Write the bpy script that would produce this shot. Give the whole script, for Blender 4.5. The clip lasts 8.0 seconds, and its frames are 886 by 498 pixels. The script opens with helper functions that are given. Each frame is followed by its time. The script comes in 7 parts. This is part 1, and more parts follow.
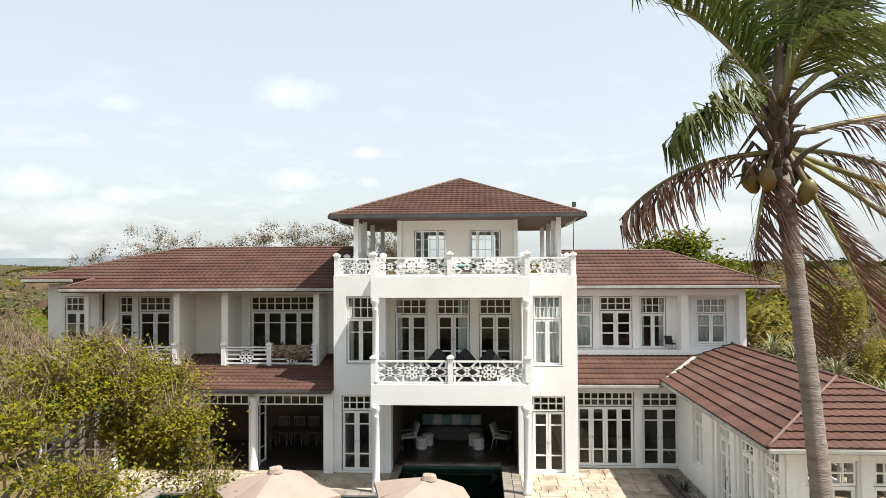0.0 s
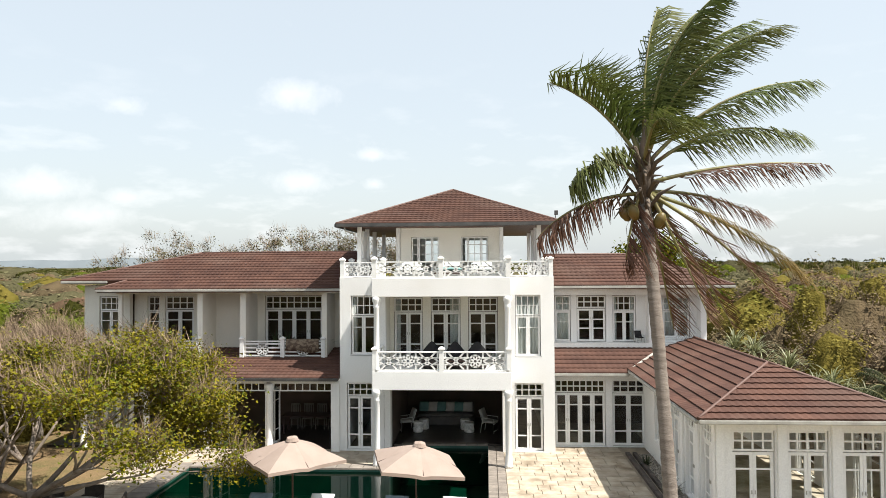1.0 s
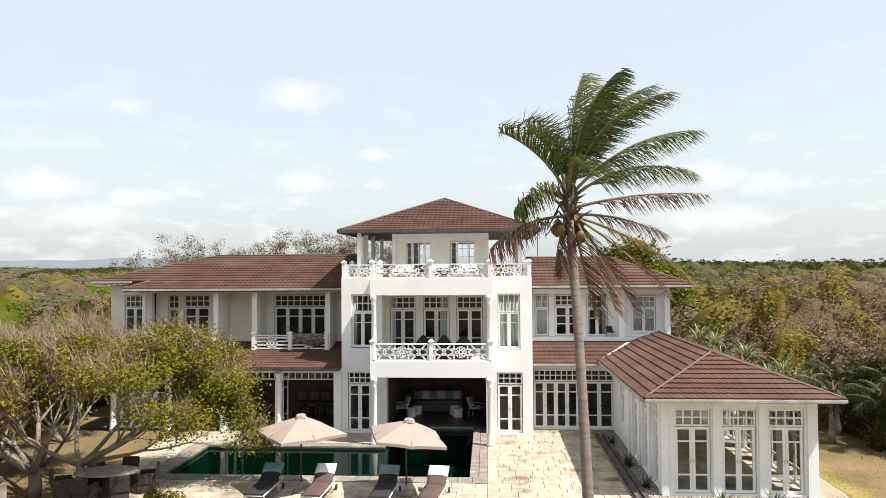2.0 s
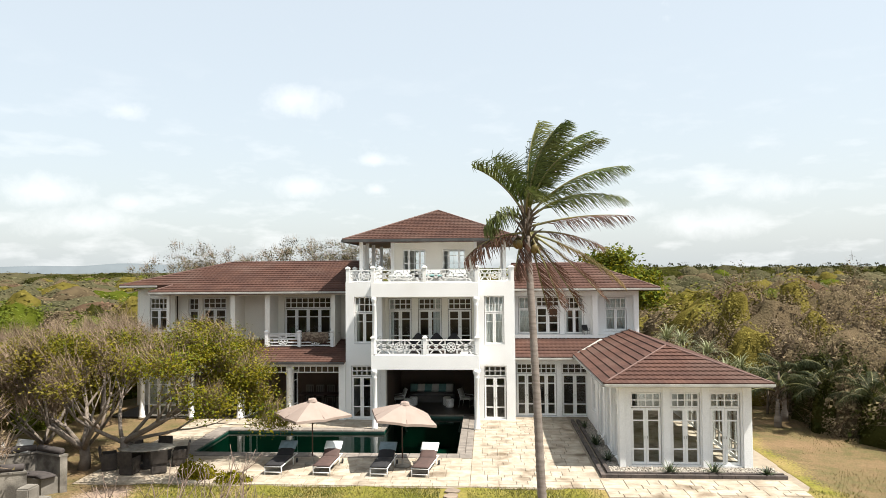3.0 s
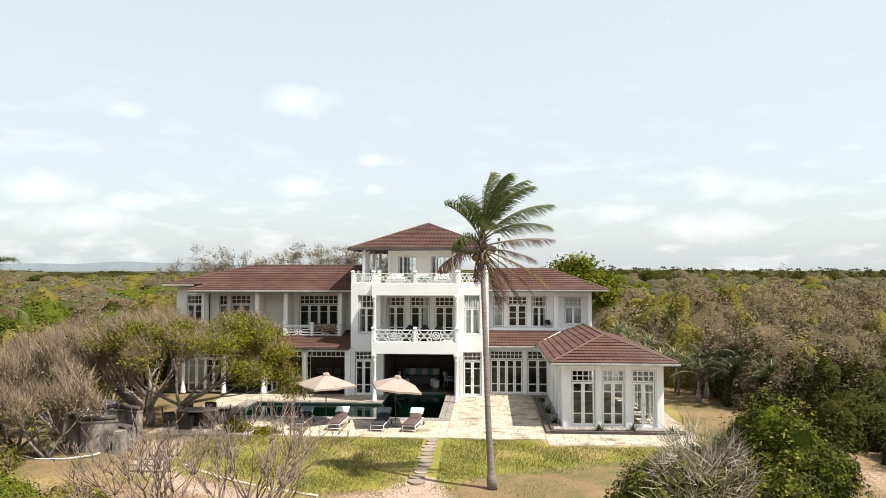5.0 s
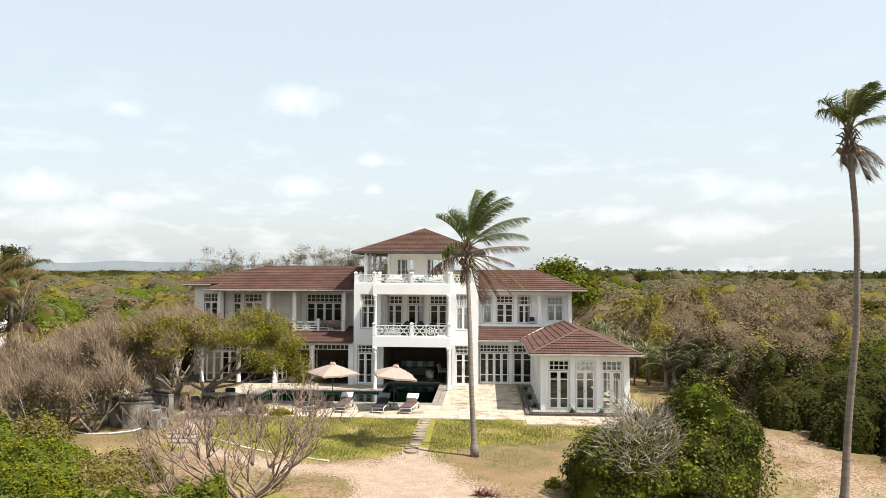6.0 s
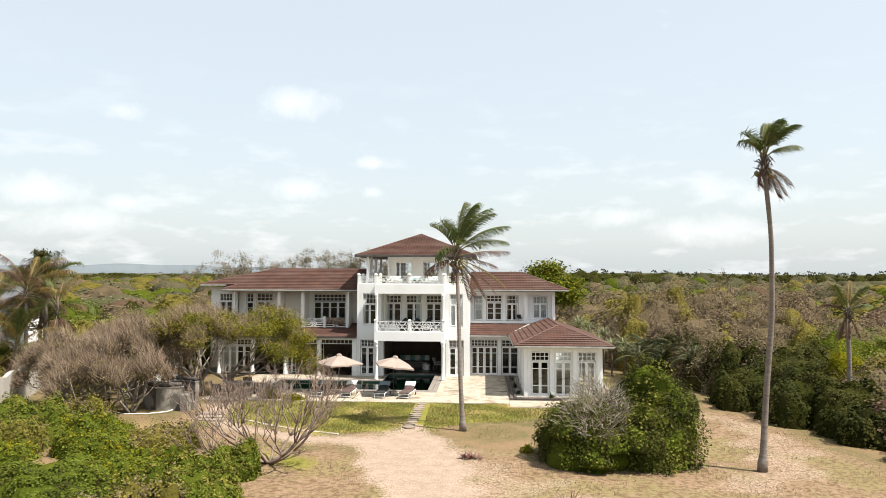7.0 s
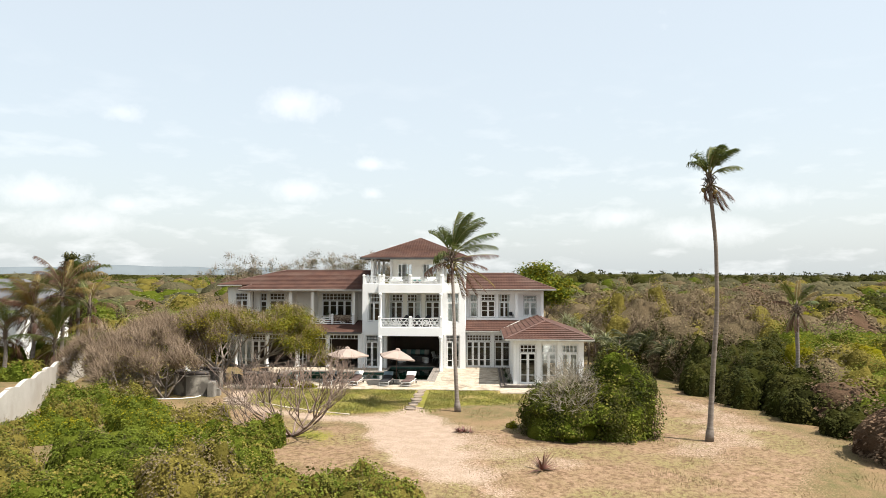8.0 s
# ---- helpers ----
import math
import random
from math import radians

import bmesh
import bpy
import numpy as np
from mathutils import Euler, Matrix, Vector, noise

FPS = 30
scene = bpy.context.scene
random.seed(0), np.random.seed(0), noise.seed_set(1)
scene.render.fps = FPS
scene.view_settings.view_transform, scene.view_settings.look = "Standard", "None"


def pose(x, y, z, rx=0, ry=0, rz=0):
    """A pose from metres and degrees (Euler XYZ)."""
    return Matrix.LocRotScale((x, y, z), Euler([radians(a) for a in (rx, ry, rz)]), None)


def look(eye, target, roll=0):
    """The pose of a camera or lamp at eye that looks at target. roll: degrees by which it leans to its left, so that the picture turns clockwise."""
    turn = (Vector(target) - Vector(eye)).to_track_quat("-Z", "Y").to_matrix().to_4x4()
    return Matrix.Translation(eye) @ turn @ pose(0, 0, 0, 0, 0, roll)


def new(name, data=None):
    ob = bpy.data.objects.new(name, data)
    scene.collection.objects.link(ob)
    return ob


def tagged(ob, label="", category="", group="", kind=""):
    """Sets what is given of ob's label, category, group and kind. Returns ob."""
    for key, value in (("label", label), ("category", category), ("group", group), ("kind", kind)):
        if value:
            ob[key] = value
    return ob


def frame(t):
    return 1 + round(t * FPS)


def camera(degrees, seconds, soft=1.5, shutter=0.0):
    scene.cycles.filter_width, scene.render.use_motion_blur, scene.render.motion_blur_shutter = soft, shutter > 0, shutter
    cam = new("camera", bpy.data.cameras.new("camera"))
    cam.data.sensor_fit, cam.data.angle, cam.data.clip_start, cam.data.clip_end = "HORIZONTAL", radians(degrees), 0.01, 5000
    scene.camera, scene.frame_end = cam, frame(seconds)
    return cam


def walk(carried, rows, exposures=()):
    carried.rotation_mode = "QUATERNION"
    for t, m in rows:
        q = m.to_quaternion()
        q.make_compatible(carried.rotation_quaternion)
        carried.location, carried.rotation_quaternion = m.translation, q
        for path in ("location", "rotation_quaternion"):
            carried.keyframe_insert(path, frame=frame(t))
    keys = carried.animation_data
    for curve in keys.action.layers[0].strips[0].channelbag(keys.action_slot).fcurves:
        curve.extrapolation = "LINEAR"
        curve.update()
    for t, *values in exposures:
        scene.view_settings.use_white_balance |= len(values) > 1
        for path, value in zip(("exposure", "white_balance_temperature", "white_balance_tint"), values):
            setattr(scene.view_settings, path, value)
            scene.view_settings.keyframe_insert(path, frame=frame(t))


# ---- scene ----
cam = camera(65.5, 8.0, soft=0.85)
PATH = [
    (0, (3.516, -21.721, 7.194), (3.406, -19.724, 7.241), -0.3),
    (0.5, (3.798, -23.358, 7.292), (3.68, -21.362, 7.335), -0.4),
    (1, (4.166, -24.928, 7.25), (4.042, -22.933, 7.301), -0.4),
    (1.5, (4.51, -26.607, 7.246), (4.384, -24.612, 7.3), -0.3),
    (2, (4.89, -28.226, 7.334), (4.76, -26.231, 7.385), -0.4),
    (3.3, (5.63, -33.06, 7.349), (5.501, -31.065, 7.417), -0.5),
    (3.5, (5.719, -33.63, 7.386), (5.59, -31.635, 7.449), -0.1),
    (4, (6.121, -35.484, 7.43), (5.989, -33.49, 7.495), -0.1),
    (4.5, (6.406, -37.619, 7.443), (6.278, -35.625, 7.511), -0.1),
    (6, (7.238, -44.334, 7.575), (7.117, -42.339, 7.644), 0.2),
    (6.5, (7.592, -46.831, 7.541), (7.471, -44.836, 7.614), 0.2),
    (7, (7.828, -49.142, 7.485), (7.71, -47.147, 7.562), 0.2),
    (7.5, (8.089, -51.619, 7.348), (7.971, -49.624, 7.432), 0.2),
    (8, (8.267, -54.021, 7.462), (8.15, -52.026, 7.542), 0.1),
]
walk(cam, [(t, look(eye, target, roll)) for t, eye, target, roll in PATH], exposures=[(0.0, 0.95), (8.0, 0.95)])

# ---------------------------------------------------------------- world, sun, exposure
SUN = Vector((0.54, -0.20, 1.0)).normalized()
world = bpy.data.worlds.new("sky")
scene.world = world
world.use_nodes = True
wn, wl = world.node_tree.nodes, world.node_tree.links
wn.clear()
w_out = wn.new("ShaderNodeOutputWorld")
w_bg = wn.new("ShaderNodeBackground")
w_bg.inputs["Strength"].default_value = 0.087
w_sky = wn.new("ShaderNodeTexSky")
w_sky.sky_type = 'NISHITA'
w_sky.sun_disc = False
w_sky.sun_elevation = math.asin(SUN.z)
w_sky.sun_rotation = math.atan2(SUN.x, SUN.y)
w_sky.air_density, w_sky.dust_density, w_sky.ozone_density = 1.2, 3.0, 1.0
w_tc = wn.new("ShaderNodeTexCoord")
w_map = wn.new("ShaderNodeMapping")
w_map.inputs["Scale"].default_value = (2.2, 2.2, 7.0)
w_noise = wn.new("ShaderNodeTexNoise")
w_noise.inputs["Scale"].default_value = 5.2
w_noise.inputs["Detail"].default_value = 7.0
w_noise.inputs["Roughness"].default_value = 0.55
w_ramp = wn.new("ShaderNodeValToRGB")
w_ramp.color_ramp.elements[0].position, w_ramp.color_ramp.elements[1].position = 0.52, 0.80
w_sep = wn.new("ShaderNodeSeparateXYZ")
w_band = wn.new("ShaderNodeMapRange")
w_band.inputs["From Min"].default_value, w_band.inputs["From Max"].default_value = 0.30, 0.04
w_mul = wn.new("ShaderNodeMath")
w_mul.operation = 'MULTIPLY'
w_haze = wn.new("ShaderNodeMix")
w_haze.data_type = 'RGBA'
w_haze.inputs[0].default_value = 0.62
w_haze.inputs[7].default_value = (5.93, 6.4, 6.57, 1)
w_mix = wn.new("ShaderNodeMix")
w_mix.data_type = 'RGBA'
w_thin = wn.new("ShaderNodeMath")
w_thin.operation = 'MULTIPLY'
w_thin.inputs[1].default_value = 0.62
w_mix.inputs[7].default_value = (7.7, 7.75, 7.75, 1)
wl.new(w_tc.outputs["Generated"], w_map.inputs["Vector"])
wl.new(w_map.outputs[0], w_noise.inputs["Vector"])
wl.new(w_noise.outputs[0], w_ramp.inputs[0])
wl.new(w_tc.outputs["Generated"], w_sep.inputs[0])
wl.new(w_sep.outputs["Z"], w_band.inputs["Value"])
wl.new(w_ramp.outputs[0], w_mul.inputs[0])
wl.new(w_band.outputs[0], w_mul.inputs[1])
wl.new(w_sky.outputs[0], w_haze.inputs[6])
wl.new(w_haze.outputs[2], w_mix.inputs[6])

# single cumulus puffs: direction, half width
w_fine = wn.new("ShaderNodeTexNoise")
w_fine.inputs["Scale"].default_value = 16.0
w_fine.inputs["Roughness"].default_value = 0.68
w_fine.inputs["Detail"].default_value = 6.0
wl.new(w_tc.outputs["Generated"], w_fine.inputs["Vector"])
w_sum = w_mul.outputs[0]
for (dx, dy, dz), wide, thin in (((-0.259, 0.936, 0.240), 0.075, 2.2), ((-0.469, 0.857, 0.213), 0.05, 2.0), ((-0.555, 0.825, 0.105), 0.08, 2.4), ((-0.468, 0.879, 0.094), 0.045, 2.6), ((-0.262, 0.957, 0.122), 0.075, 2.8),
                                 ((-0.160, 0.980, 0.119), 0.03, 2.0), ((-0.161, 0.974, 0.160), 0.03, 2.2), ((0.19, 0.978, 0.083), 0.07, 3.0), ((0.379, 0.920, 0.104), 0.07, 2.6), ((0.30, 0.951, 0.062), 0.12, 4.0), ((-0.52, 0.85, 0.068), 0.12, 4.0)):
    w_off = wn.new("ShaderNodeVectorMath")
    w_off.operation = 'SUBTRACT'
    w_off.inputs[1].default_value = (dx, dy, dz)
    wl.new(w_tc.outputs["Generated"], w_off.inputs[0])
    w_sq = wn.new("ShaderNodeVectorMath")
    w_sq.operation = 'MULTIPLY'
    w_sq.inputs[1].default_value = (1, 1, thin)
    wl.new(w_off.outputs[0], w_sq.inputs[0])
    w_len = wn.new("ShaderNodeVectorMath")
    w_len.operation = 'LENGTH'
    wl.new(w_sq.outputs[0], w_len.inputs[0])
    w_fall = wn.new("ShaderNodeMapRange")
    w_fall.inputs["From Min"].default_value, w_fall.inputs["From Max"].default_value = wide, 0.0
    wl.new(w_len.outputs["Value"], w_fall.inputs["Value"])
    w_add = wn.new("ShaderNodeMath")
    w_add.operation = 'MULTIPLY_ADD'
    w_add.inputs[1].default_value = 0.62
    wl.new(w_fall.outputs[0], w_add.inputs[0])
    w_cut = wn.new("ShaderNodeMath")
    w_cut.operation = 'SUBTRACT'
    w_cut.inputs[1].default_value = 0.66
    wl.new(w_fine.outputs[0], w_add.inputs[2])
    wl.new(w_add.outputs[0], w_cut.inputs[0])
    w_gain = wn.new("ShaderNodeMath")
    w_gain.operation = 'MULTIPLY'
    w_gain.use_clamp = True
    w_gain.inputs[1].default_value = 1.7
    wl.new(w_cut.outputs[0], w_gain.inputs[0])
    w_max = wn.new("ShaderNodeMath")
    w_max.operation = 'MAXIMUM'
    wl.new(w_sum, w_max.inputs[0])
    wl.new(w_gain.outputs[0], w_max.inputs[1])
    w_sum = w_max.outputs[0]
wl.new(w_sum, w_thin.inputs[0])
wl.new(w_thin.outputs[0], w_mix.inputs[0])
wl.new(w_mix.outputs[2], w_bg.inputs["Color"])
wl.new(w_bg.outputs[0], w_out.inputs["Surface"])

sun_data = bpy.data.lights.new("sun", 'SUN')
sun_data.energy, sun_data.angle, sun_data.color = 5.0, radians(0.6), (1.0, 0.95, 0.87)
sun = new("sun", sun_data)
sun.matrix_world = look((60 * SUN.x, 60 * SUN.y, 60 * SUN.z), (0, 0, 0))


# ---------------------------------------------------------------- materials
def material(name, base, second=None, rough=0.8, scale=4.0, fine=40.0, bump=0.15, vary=0.0, metal=0.0, stretch=(1, 1, 1),
             third=None, sheen=0.5, island=False, spread=(0.35, 0.65), passes=0.0, relief=0.02):
    """A node material: two colours mixed by large noise, fine grain, an optional stain colour, variation from object to object."""
    m = bpy.data.materials.new(name)
    m.use_nodes = True
    n, l = m.node_tree.nodes, m.node_tree.links
    bsdf = n["Principled BSDF"]
    geo = n.new("ShaderNodeNewGeometry")
    mp = n.new("ShaderNodeMapping")
    mp.inputs["Scale"].default_value = stretch
    l.new(geo.outputs["Position"], mp.inputs["Vector"])
    big = n.new("ShaderNodeTexNoise")
    big.inputs["Scale"].default_value, big.inputs["Detail"].default_value = scale, 6
    l.new(mp.outputs[0], big.inputs["Vector"])
    small = n.new("ShaderNodeTexNoise")
    small.inputs["Scale"].default_value, small.inputs["Detail"].default_value = fine, 4
    l.new(mp.outputs[0], small.inputs["Vector"])
    rng = n.new("ShaderNodeMapRange")
    rng.inputs["From Min"].default_value, rng.inputs["From Max"].default_value = spread
    l.new(big.outputs[0], rng.inputs["Value"])
    mix = n.new("ShaderNodeMix")
    mix.data_type = 'RGBA'
    mix.inputs[6].default_value = (*base, 1)
    mix.inputs[7].default_value = (*(second or [c * 0.85 for c in base]), 1)
    l.new(rng.outputs[0], mix.inputs[0])
    colour = mix.outputs[2]
    if third:
        stain = n.new("ShaderNodeTexNoise")
        stain.inputs["Scale"].default_value, stain.inputs["Detail"].default_value = scale * 0.37, 8
        l.new(mp.outputs[0], stain.inputs["Vector"])
        r2 = n.new("ShaderNodeMapRange")
        r2.inputs["From Min"].default_value, r2.inputs["From Max"].default_value = 0.53, 0.70
        l.new(stain.outputs[0], r2.inputs["Value"])
        m2 = n.new("ShaderNodeMix")
        m2.data_type = 'RGBA'
        m2.inputs[7].default_value = (*third, 1)
        l.new(r2.outputs[0], m2.inputs[0])
        l.new(colour, m2.inputs[6])
        colour = m2.outputs[2]
    grain = n.new("ShaderNodeMapRange")
    grain.inputs["To Min"].default_value, grain.inputs["To Max"].default_value = 0.82, 1.16
    l.new(small.outputs[0], grain.inputs["Value"])
    value = grain.outputs[0]
    if vary:
        if island:
            source = geo.outputs["Random Per Island"]
        else:
            info = n.new("ShaderNodeObjectInfo")
            source = info.outputs["Random"]
        rr = n.new("ShaderNodeMapRange")
        rr.inputs["To Min"].default_value, rr.inputs["To Max"].default_value = 1 - vary, 1 + vary
        l.new(source, rr.inputs["Value"])
        mm = n.new("ShaderNodeMath")
        mm.operation = 'MULTIPLY'
        l.new(value, mm.inputs[0])
        l.new(rr.outputs[0], mm.inputs[1])
        value = mm.outputs[0]
    sc = n.new("ShaderNodeVectorMath")
    sc.operation = 'SCALE'
    l.new(colour, sc.inputs[0])
    l.new(value, sc.inputs["Scale"])
    l.new(sc.outputs[0], bsdf.inputs["Base Color"])
    bsdf.inputs["Roughness"].default_value = rough
    bsdf.inputs["Metallic"].default_value = metal
    bsdf.inputs["Specular IOR Level"].default_value = sheen
    if bump:
        b = n.new("ShaderNodeBump")
        b.inputs["Strength"].default_value, b.inputs["Distance"].default_value = bump, relief
        l.new(small.outputs[0], b.inputs["Height"])
        l.new(b.outputs[0], bsdf.inputs["Normal"])
    if passes:
        tr = n.new("ShaderNodeBsdfTranslucent")
        l.new(sc.outputs[0], tr.inputs["Color"])
        add = n.new("ShaderNodeMixShader")
        add.inputs[0].default_value = passes
        l.new(bsdf.outputs[0], add.inputs[1])
        l.new(tr.outputs[0], add.inputs[2])
        l.new(add.outputs[0], n["Material Output"].inputs["Surface"])
    return m


def glass_material(name, tint, gloss=0.03, ior=1.5):
    m = bpy.data.materials.new(name)
    m.use_nodes = True
    n, l = m.node_tree.nodes, m.node_tree.links
    n.clear()
    out = n.new("ShaderNodeOutputMaterial")
    mix = n.new("ShaderNodeMixShader")
    fr = n.new("ShaderNodeFresnel")
    fr.inputs["IOR"].default_value = ior
    clear = n.new("ShaderNodeBsdfTransparent")
    clear.inputs["Color"].default_value = (*tint, 1)
    shine = n.new("ShaderNodeBsdfGlossy")
    shine.inputs["Roughness"].default_value = gloss
    l.new(fr.outputs[0], mix.inputs[0])
    l.new(clear.outputs[0], mix.inputs[1])
    l.new(shine.outputs[0], mix.inputs[2])
    l.new(mix.outputs[0], out.inputs["Surface"])
    return m


WHITE = material("white_render", (0.80, 0.80, 0.785), (0.76, 0.76, 0.745), rough=0.85, scale=0.9, fine=25, bump=0.12, third=(0.72, 0.71, 0.68))
CREAM = material("cream_render", (0.80, 0.775, 0.70), (0.76, 0.73, 0.65), rough=0.85, scale=0.9, fine=25, bump=0.12)
JOINERY = material("white_painted_wood", (0.80, 0.80, 0.78), (0.75, 0.75, 0.73), rough=0.45, scale=3, fine=30, bump=0.05)
TILE = material("brown_roof_tile", (0.091, 0.045, 0.032), (0.065, 0.032, 0.024), rough=0.78, sheen=0.22, scale=1.2, fine=60, bump=0.25, vary=0.14, third=(0.097, 0.057, 0.044))
TILE_RUN = material("brown_roof_tile_run", (0.091, 0.045, 0.032), (0.065, 0.032, 0.024), rough=0.78, sheen=0.22, scale=1.2, fine=60, bump=0.25, vary=0.10, island=True, third=(0.097, 0.057, 0.044))
CAP = material("brown_ridge_cap", (0.119, 0.061, 0.045), (0.089, 0.046, 0.035), rough=0.65, scale=2, bump=0.2)
SOFFIT = material("red_brown_timber_soffit", (0.108, 0.045, 0.027), (0.072, 0.032, 0.020), rough=0.6, scale=2, fine=20, stretch=(1, 8, 1))
GUTTER = material("grey_gutter_metal", (0.045, 0.045, 0.045), (0.075, 0.072, 0.068), rough=0.5, scale=2, bump=0.08)
GUTTER_PALE = material("pale_gutter_metal", (0.42, 0.41, 0.37), (0.30, 0.29, 0.26), rough=0.5, scale=2, bump=0.08)
GLASS = glass_material("window_glass", (0.93, 0.955, 0.95), 0.03, 1.38)
WATER = glass_material("pool_water", (0.17, 0.46, 0.38), 0.02, 1.33)
POOL_TILE = material("dark_green_pool_lining", (0.020, 0.095, 0.068), (0.012, 0.065, 0.05), rough=0.35, scale=1.2, bump=0.05)
DARK_FLOOR = material("dark_polished_floor", (0.045, 0.035, 0.03), (0.03, 0.024, 0.02), rough=0.35, scale=2)
# inner walls: the dimness of the rooms is put into this dark colour
DIM_INNER = material("shade_darkened_inner_wall", (0.10, 0.068, 0.052), (0.08, 0.055, 0.042), rough=0.85, scale=1.5)
STONE = material("cream_flagstone", (0.396, 0.342, 0.266), (0.29, 0.235, 0.17), rough=0.85, scale=2.5, fine=45, bump=0.3, vary=0.13, spread=(0.40, 0.68), third=(0.153, 0.113, 0.072))
JOINT = material("sandy_patio_bed", (0.288, 0.240, 0.176), (0.224, 0.184, 0.136), rough=0.95, scale=3, bump=0.3)
COPING = material("weathered_grey_coping", (0.230, 0.200, 0.170), (0.162, 0.140, 0.119), rough=0.85, scale=3, bump=0.3, vary=0.16)
CURTAIN = material("white_curtain_cloth", (0.82, 0.83, 0.82), (0.76, 0.78, 0.78), rough=0.9, scale=4, bump=0.05, passes=0.3)


# ---------------------------------------------------------------- helpers for meshes
def part(name, bm, mat, parent=None, label=""):
    """Links a bmesh as one mesh object under a thing or a part."""
    me = bpy.data.meshes.new(name)
    bm.normal_update()
    bm.to_mesh(me)
    bm.free()
    me.materials.append(mat)
    ob = new(name, me)
    if parent:
        ob.parent = parent
    if label:
        tagged(ob, label)
    return ob


def thing(name, at, label, category, group="", kind=""):
    ob = new(name)
    ob.empty_display_size = 0.2
    ob.matrix_world = at
    return tagged(ob, label, category, group, kind)


def grid_mesh(name, co, faces, mat, smooth=False):
    """A mesh object from numpy corners and faces of one size."""
    co, faces = np.asarray(co, dtype=np.float32), np.asarray(faces, dtype=np.int32)
    k = faces.shape[1]
    me = bpy.data.meshes.new(name)
    me.vertices.add(len(co))
    me.vertices.foreach_set("co", co.ravel())
    me.loops.add(faces.size)
    me.loops.foreach_set("vertex_index", faces.ravel())
    me.polygons.add(len(faces))
    me.polygons.foreach_set("loop_start", np.arange(0, faces.size, k, dtype=np.int32))
    if smooth:
        me.polygons.foreach_set("use_smooth", np.ones(len(faces), dtype=bool))
    me.update(calc_edges=True)
    me.validate()
    me.materials.append(mat)
    return new(name, me)


def box(bm, x0, x1, y0, y1, z0, z1, m=None):
    vs = [bm.verts.new((x, y, z)) for x, y, z in ((x0, y0, z0), (x1, y0, z0), (x1, y1, z0), (x0, y1, z0), (x0, y0, z1), (x1, y0, z1), (x1, y1, z1), (x0, y1, z1))]
    for f in ((3, 2, 1, 0), (4, 5, 6, 7), (0, 1, 5, 4), (1, 2, 6, 5), (2, 3, 7, 6), (3, 0, 4, 7)):
        bm.faces.new([vs[i] for i in f])
    if m is not None:
        for v in vs:
            v.co = m @ v.co
    return vs


def boxes(*rows):
    bm = bmesh.new()
    for r in rows:
        box(bm, *r)
    return bm


def rounded(bm, width=0.01, segments=1):
    bmesh.ops.bevel(bm, geom=list(bm.edges), offset=width, segments=segments, affect='EDGES', clamp_overlap=True)
    return bm


def beam(bm, p, q, w, d, up=Vector((0, 0, 1))):
    """A straight bar from p to q, w across and d deep."""
    p, q = Vector(p), Vector(q)
    a = (q - p).normalized()
    s = a.cross(up)
    s = s.normalized() if s.length > 1e-4 else Vector((1, 0, 0))
    t = s.cross(a)
    vs = [bm.verts.new(c + s * (i * w / 2) + t * (j * d / 2)) for c in (p, q) for i, j in ((-1, -1), (1, -1), (1, 1), (-1, 1))]
    for f in ((3, 2, 1, 0), (4, 5, 6, 7), (0, 1, 5, 4), (1, 2, 6, 5), (2, 3, 7, 6), (3, 0, 4, 7)):
        bm.faces.new([vs[i] for i in f])


def lathe(bm, profile, x=0.0, y=0.0, seg=16, sx=1.0, sy=1.0):
    """Turns (radius, z) rows round the upright axis at x, y."""
    rings = [[bm.verts.new((x + sx * r * math.cos(2 * math.pi * i / seg), y + sy * r * math.sin(2 * math.pi * i / seg), z)) for i in range(seg)] for r, z in profile]
    for a, b in zip(rings, rings[1:]):
        for i in range(seg):
            f = bm.faces.new((a[i], a[(i + 1) % seg], b[(i + 1) % seg], b[i]))
            f.smooth = True
    bm.faces.new(rings[0][::-1])
    bm.faces.new(rings[-1])


def tube(bm, points, radii, seg=8):
    """A round limb along points with a radius at each."""
    rings = []
    points = [Vector(p) for p in points]
    for i, p in enumerate(points):
        a = (points[min(i + 1, len(points) - 1)] - points[max(i - 1, 0)]).normalized()
        s = a.cross(Vector((0.13, 0.21, 0.97)))
        s = s.normalized() if s.length > 1e-3 else Vector((1, 0, 0))
        t = a.cross(s)
        rings.append([bm.verts.new(p + radii[i] * (math.cos(2 * math.pi * k / seg) * s + math.sin(2 * math.pi * k / seg) * t)) for k in range(seg)])
    for a, b in zip(rings, rings[1:]):
        for i in range(seg):
            f = bm.faces.new((a[i], a[(i + 1) % seg], b[(i + 1) % seg], b[i]))
            f.smooth = True
    bm.faces.new(rings[0][::-1])
    bm.faces.new(rings[-1])


def wall(bm, x0, x1, z0, z1, y0, y1, holes=(), m=None):
    """A wall with thickness from y0 to y1, with rectangular openings (x0, x1, z0, z1) that go through it."""
    xs = sorted({x0, x1, *[h[0] for h in holes], *[h[1] for h in holes]})
    xs = [x for x in xs if x0 <= x <= x1]
    for a, b in zip(xs, xs[1:]):
        mid = (a + b) / 2
        cut = sorted((h[2], h[3]) for h in holes if h[0] < mid < h[1])
        z = z0
        for lo, hi in cut:
            if lo > z + 1e-4:
                box(bm, a, b, y0, y1, z, lo, m)
            z = max(z, hi)
        if z < z1 - 1e-4:
            box(bm, a, b, y0, y1, z, z1, m)


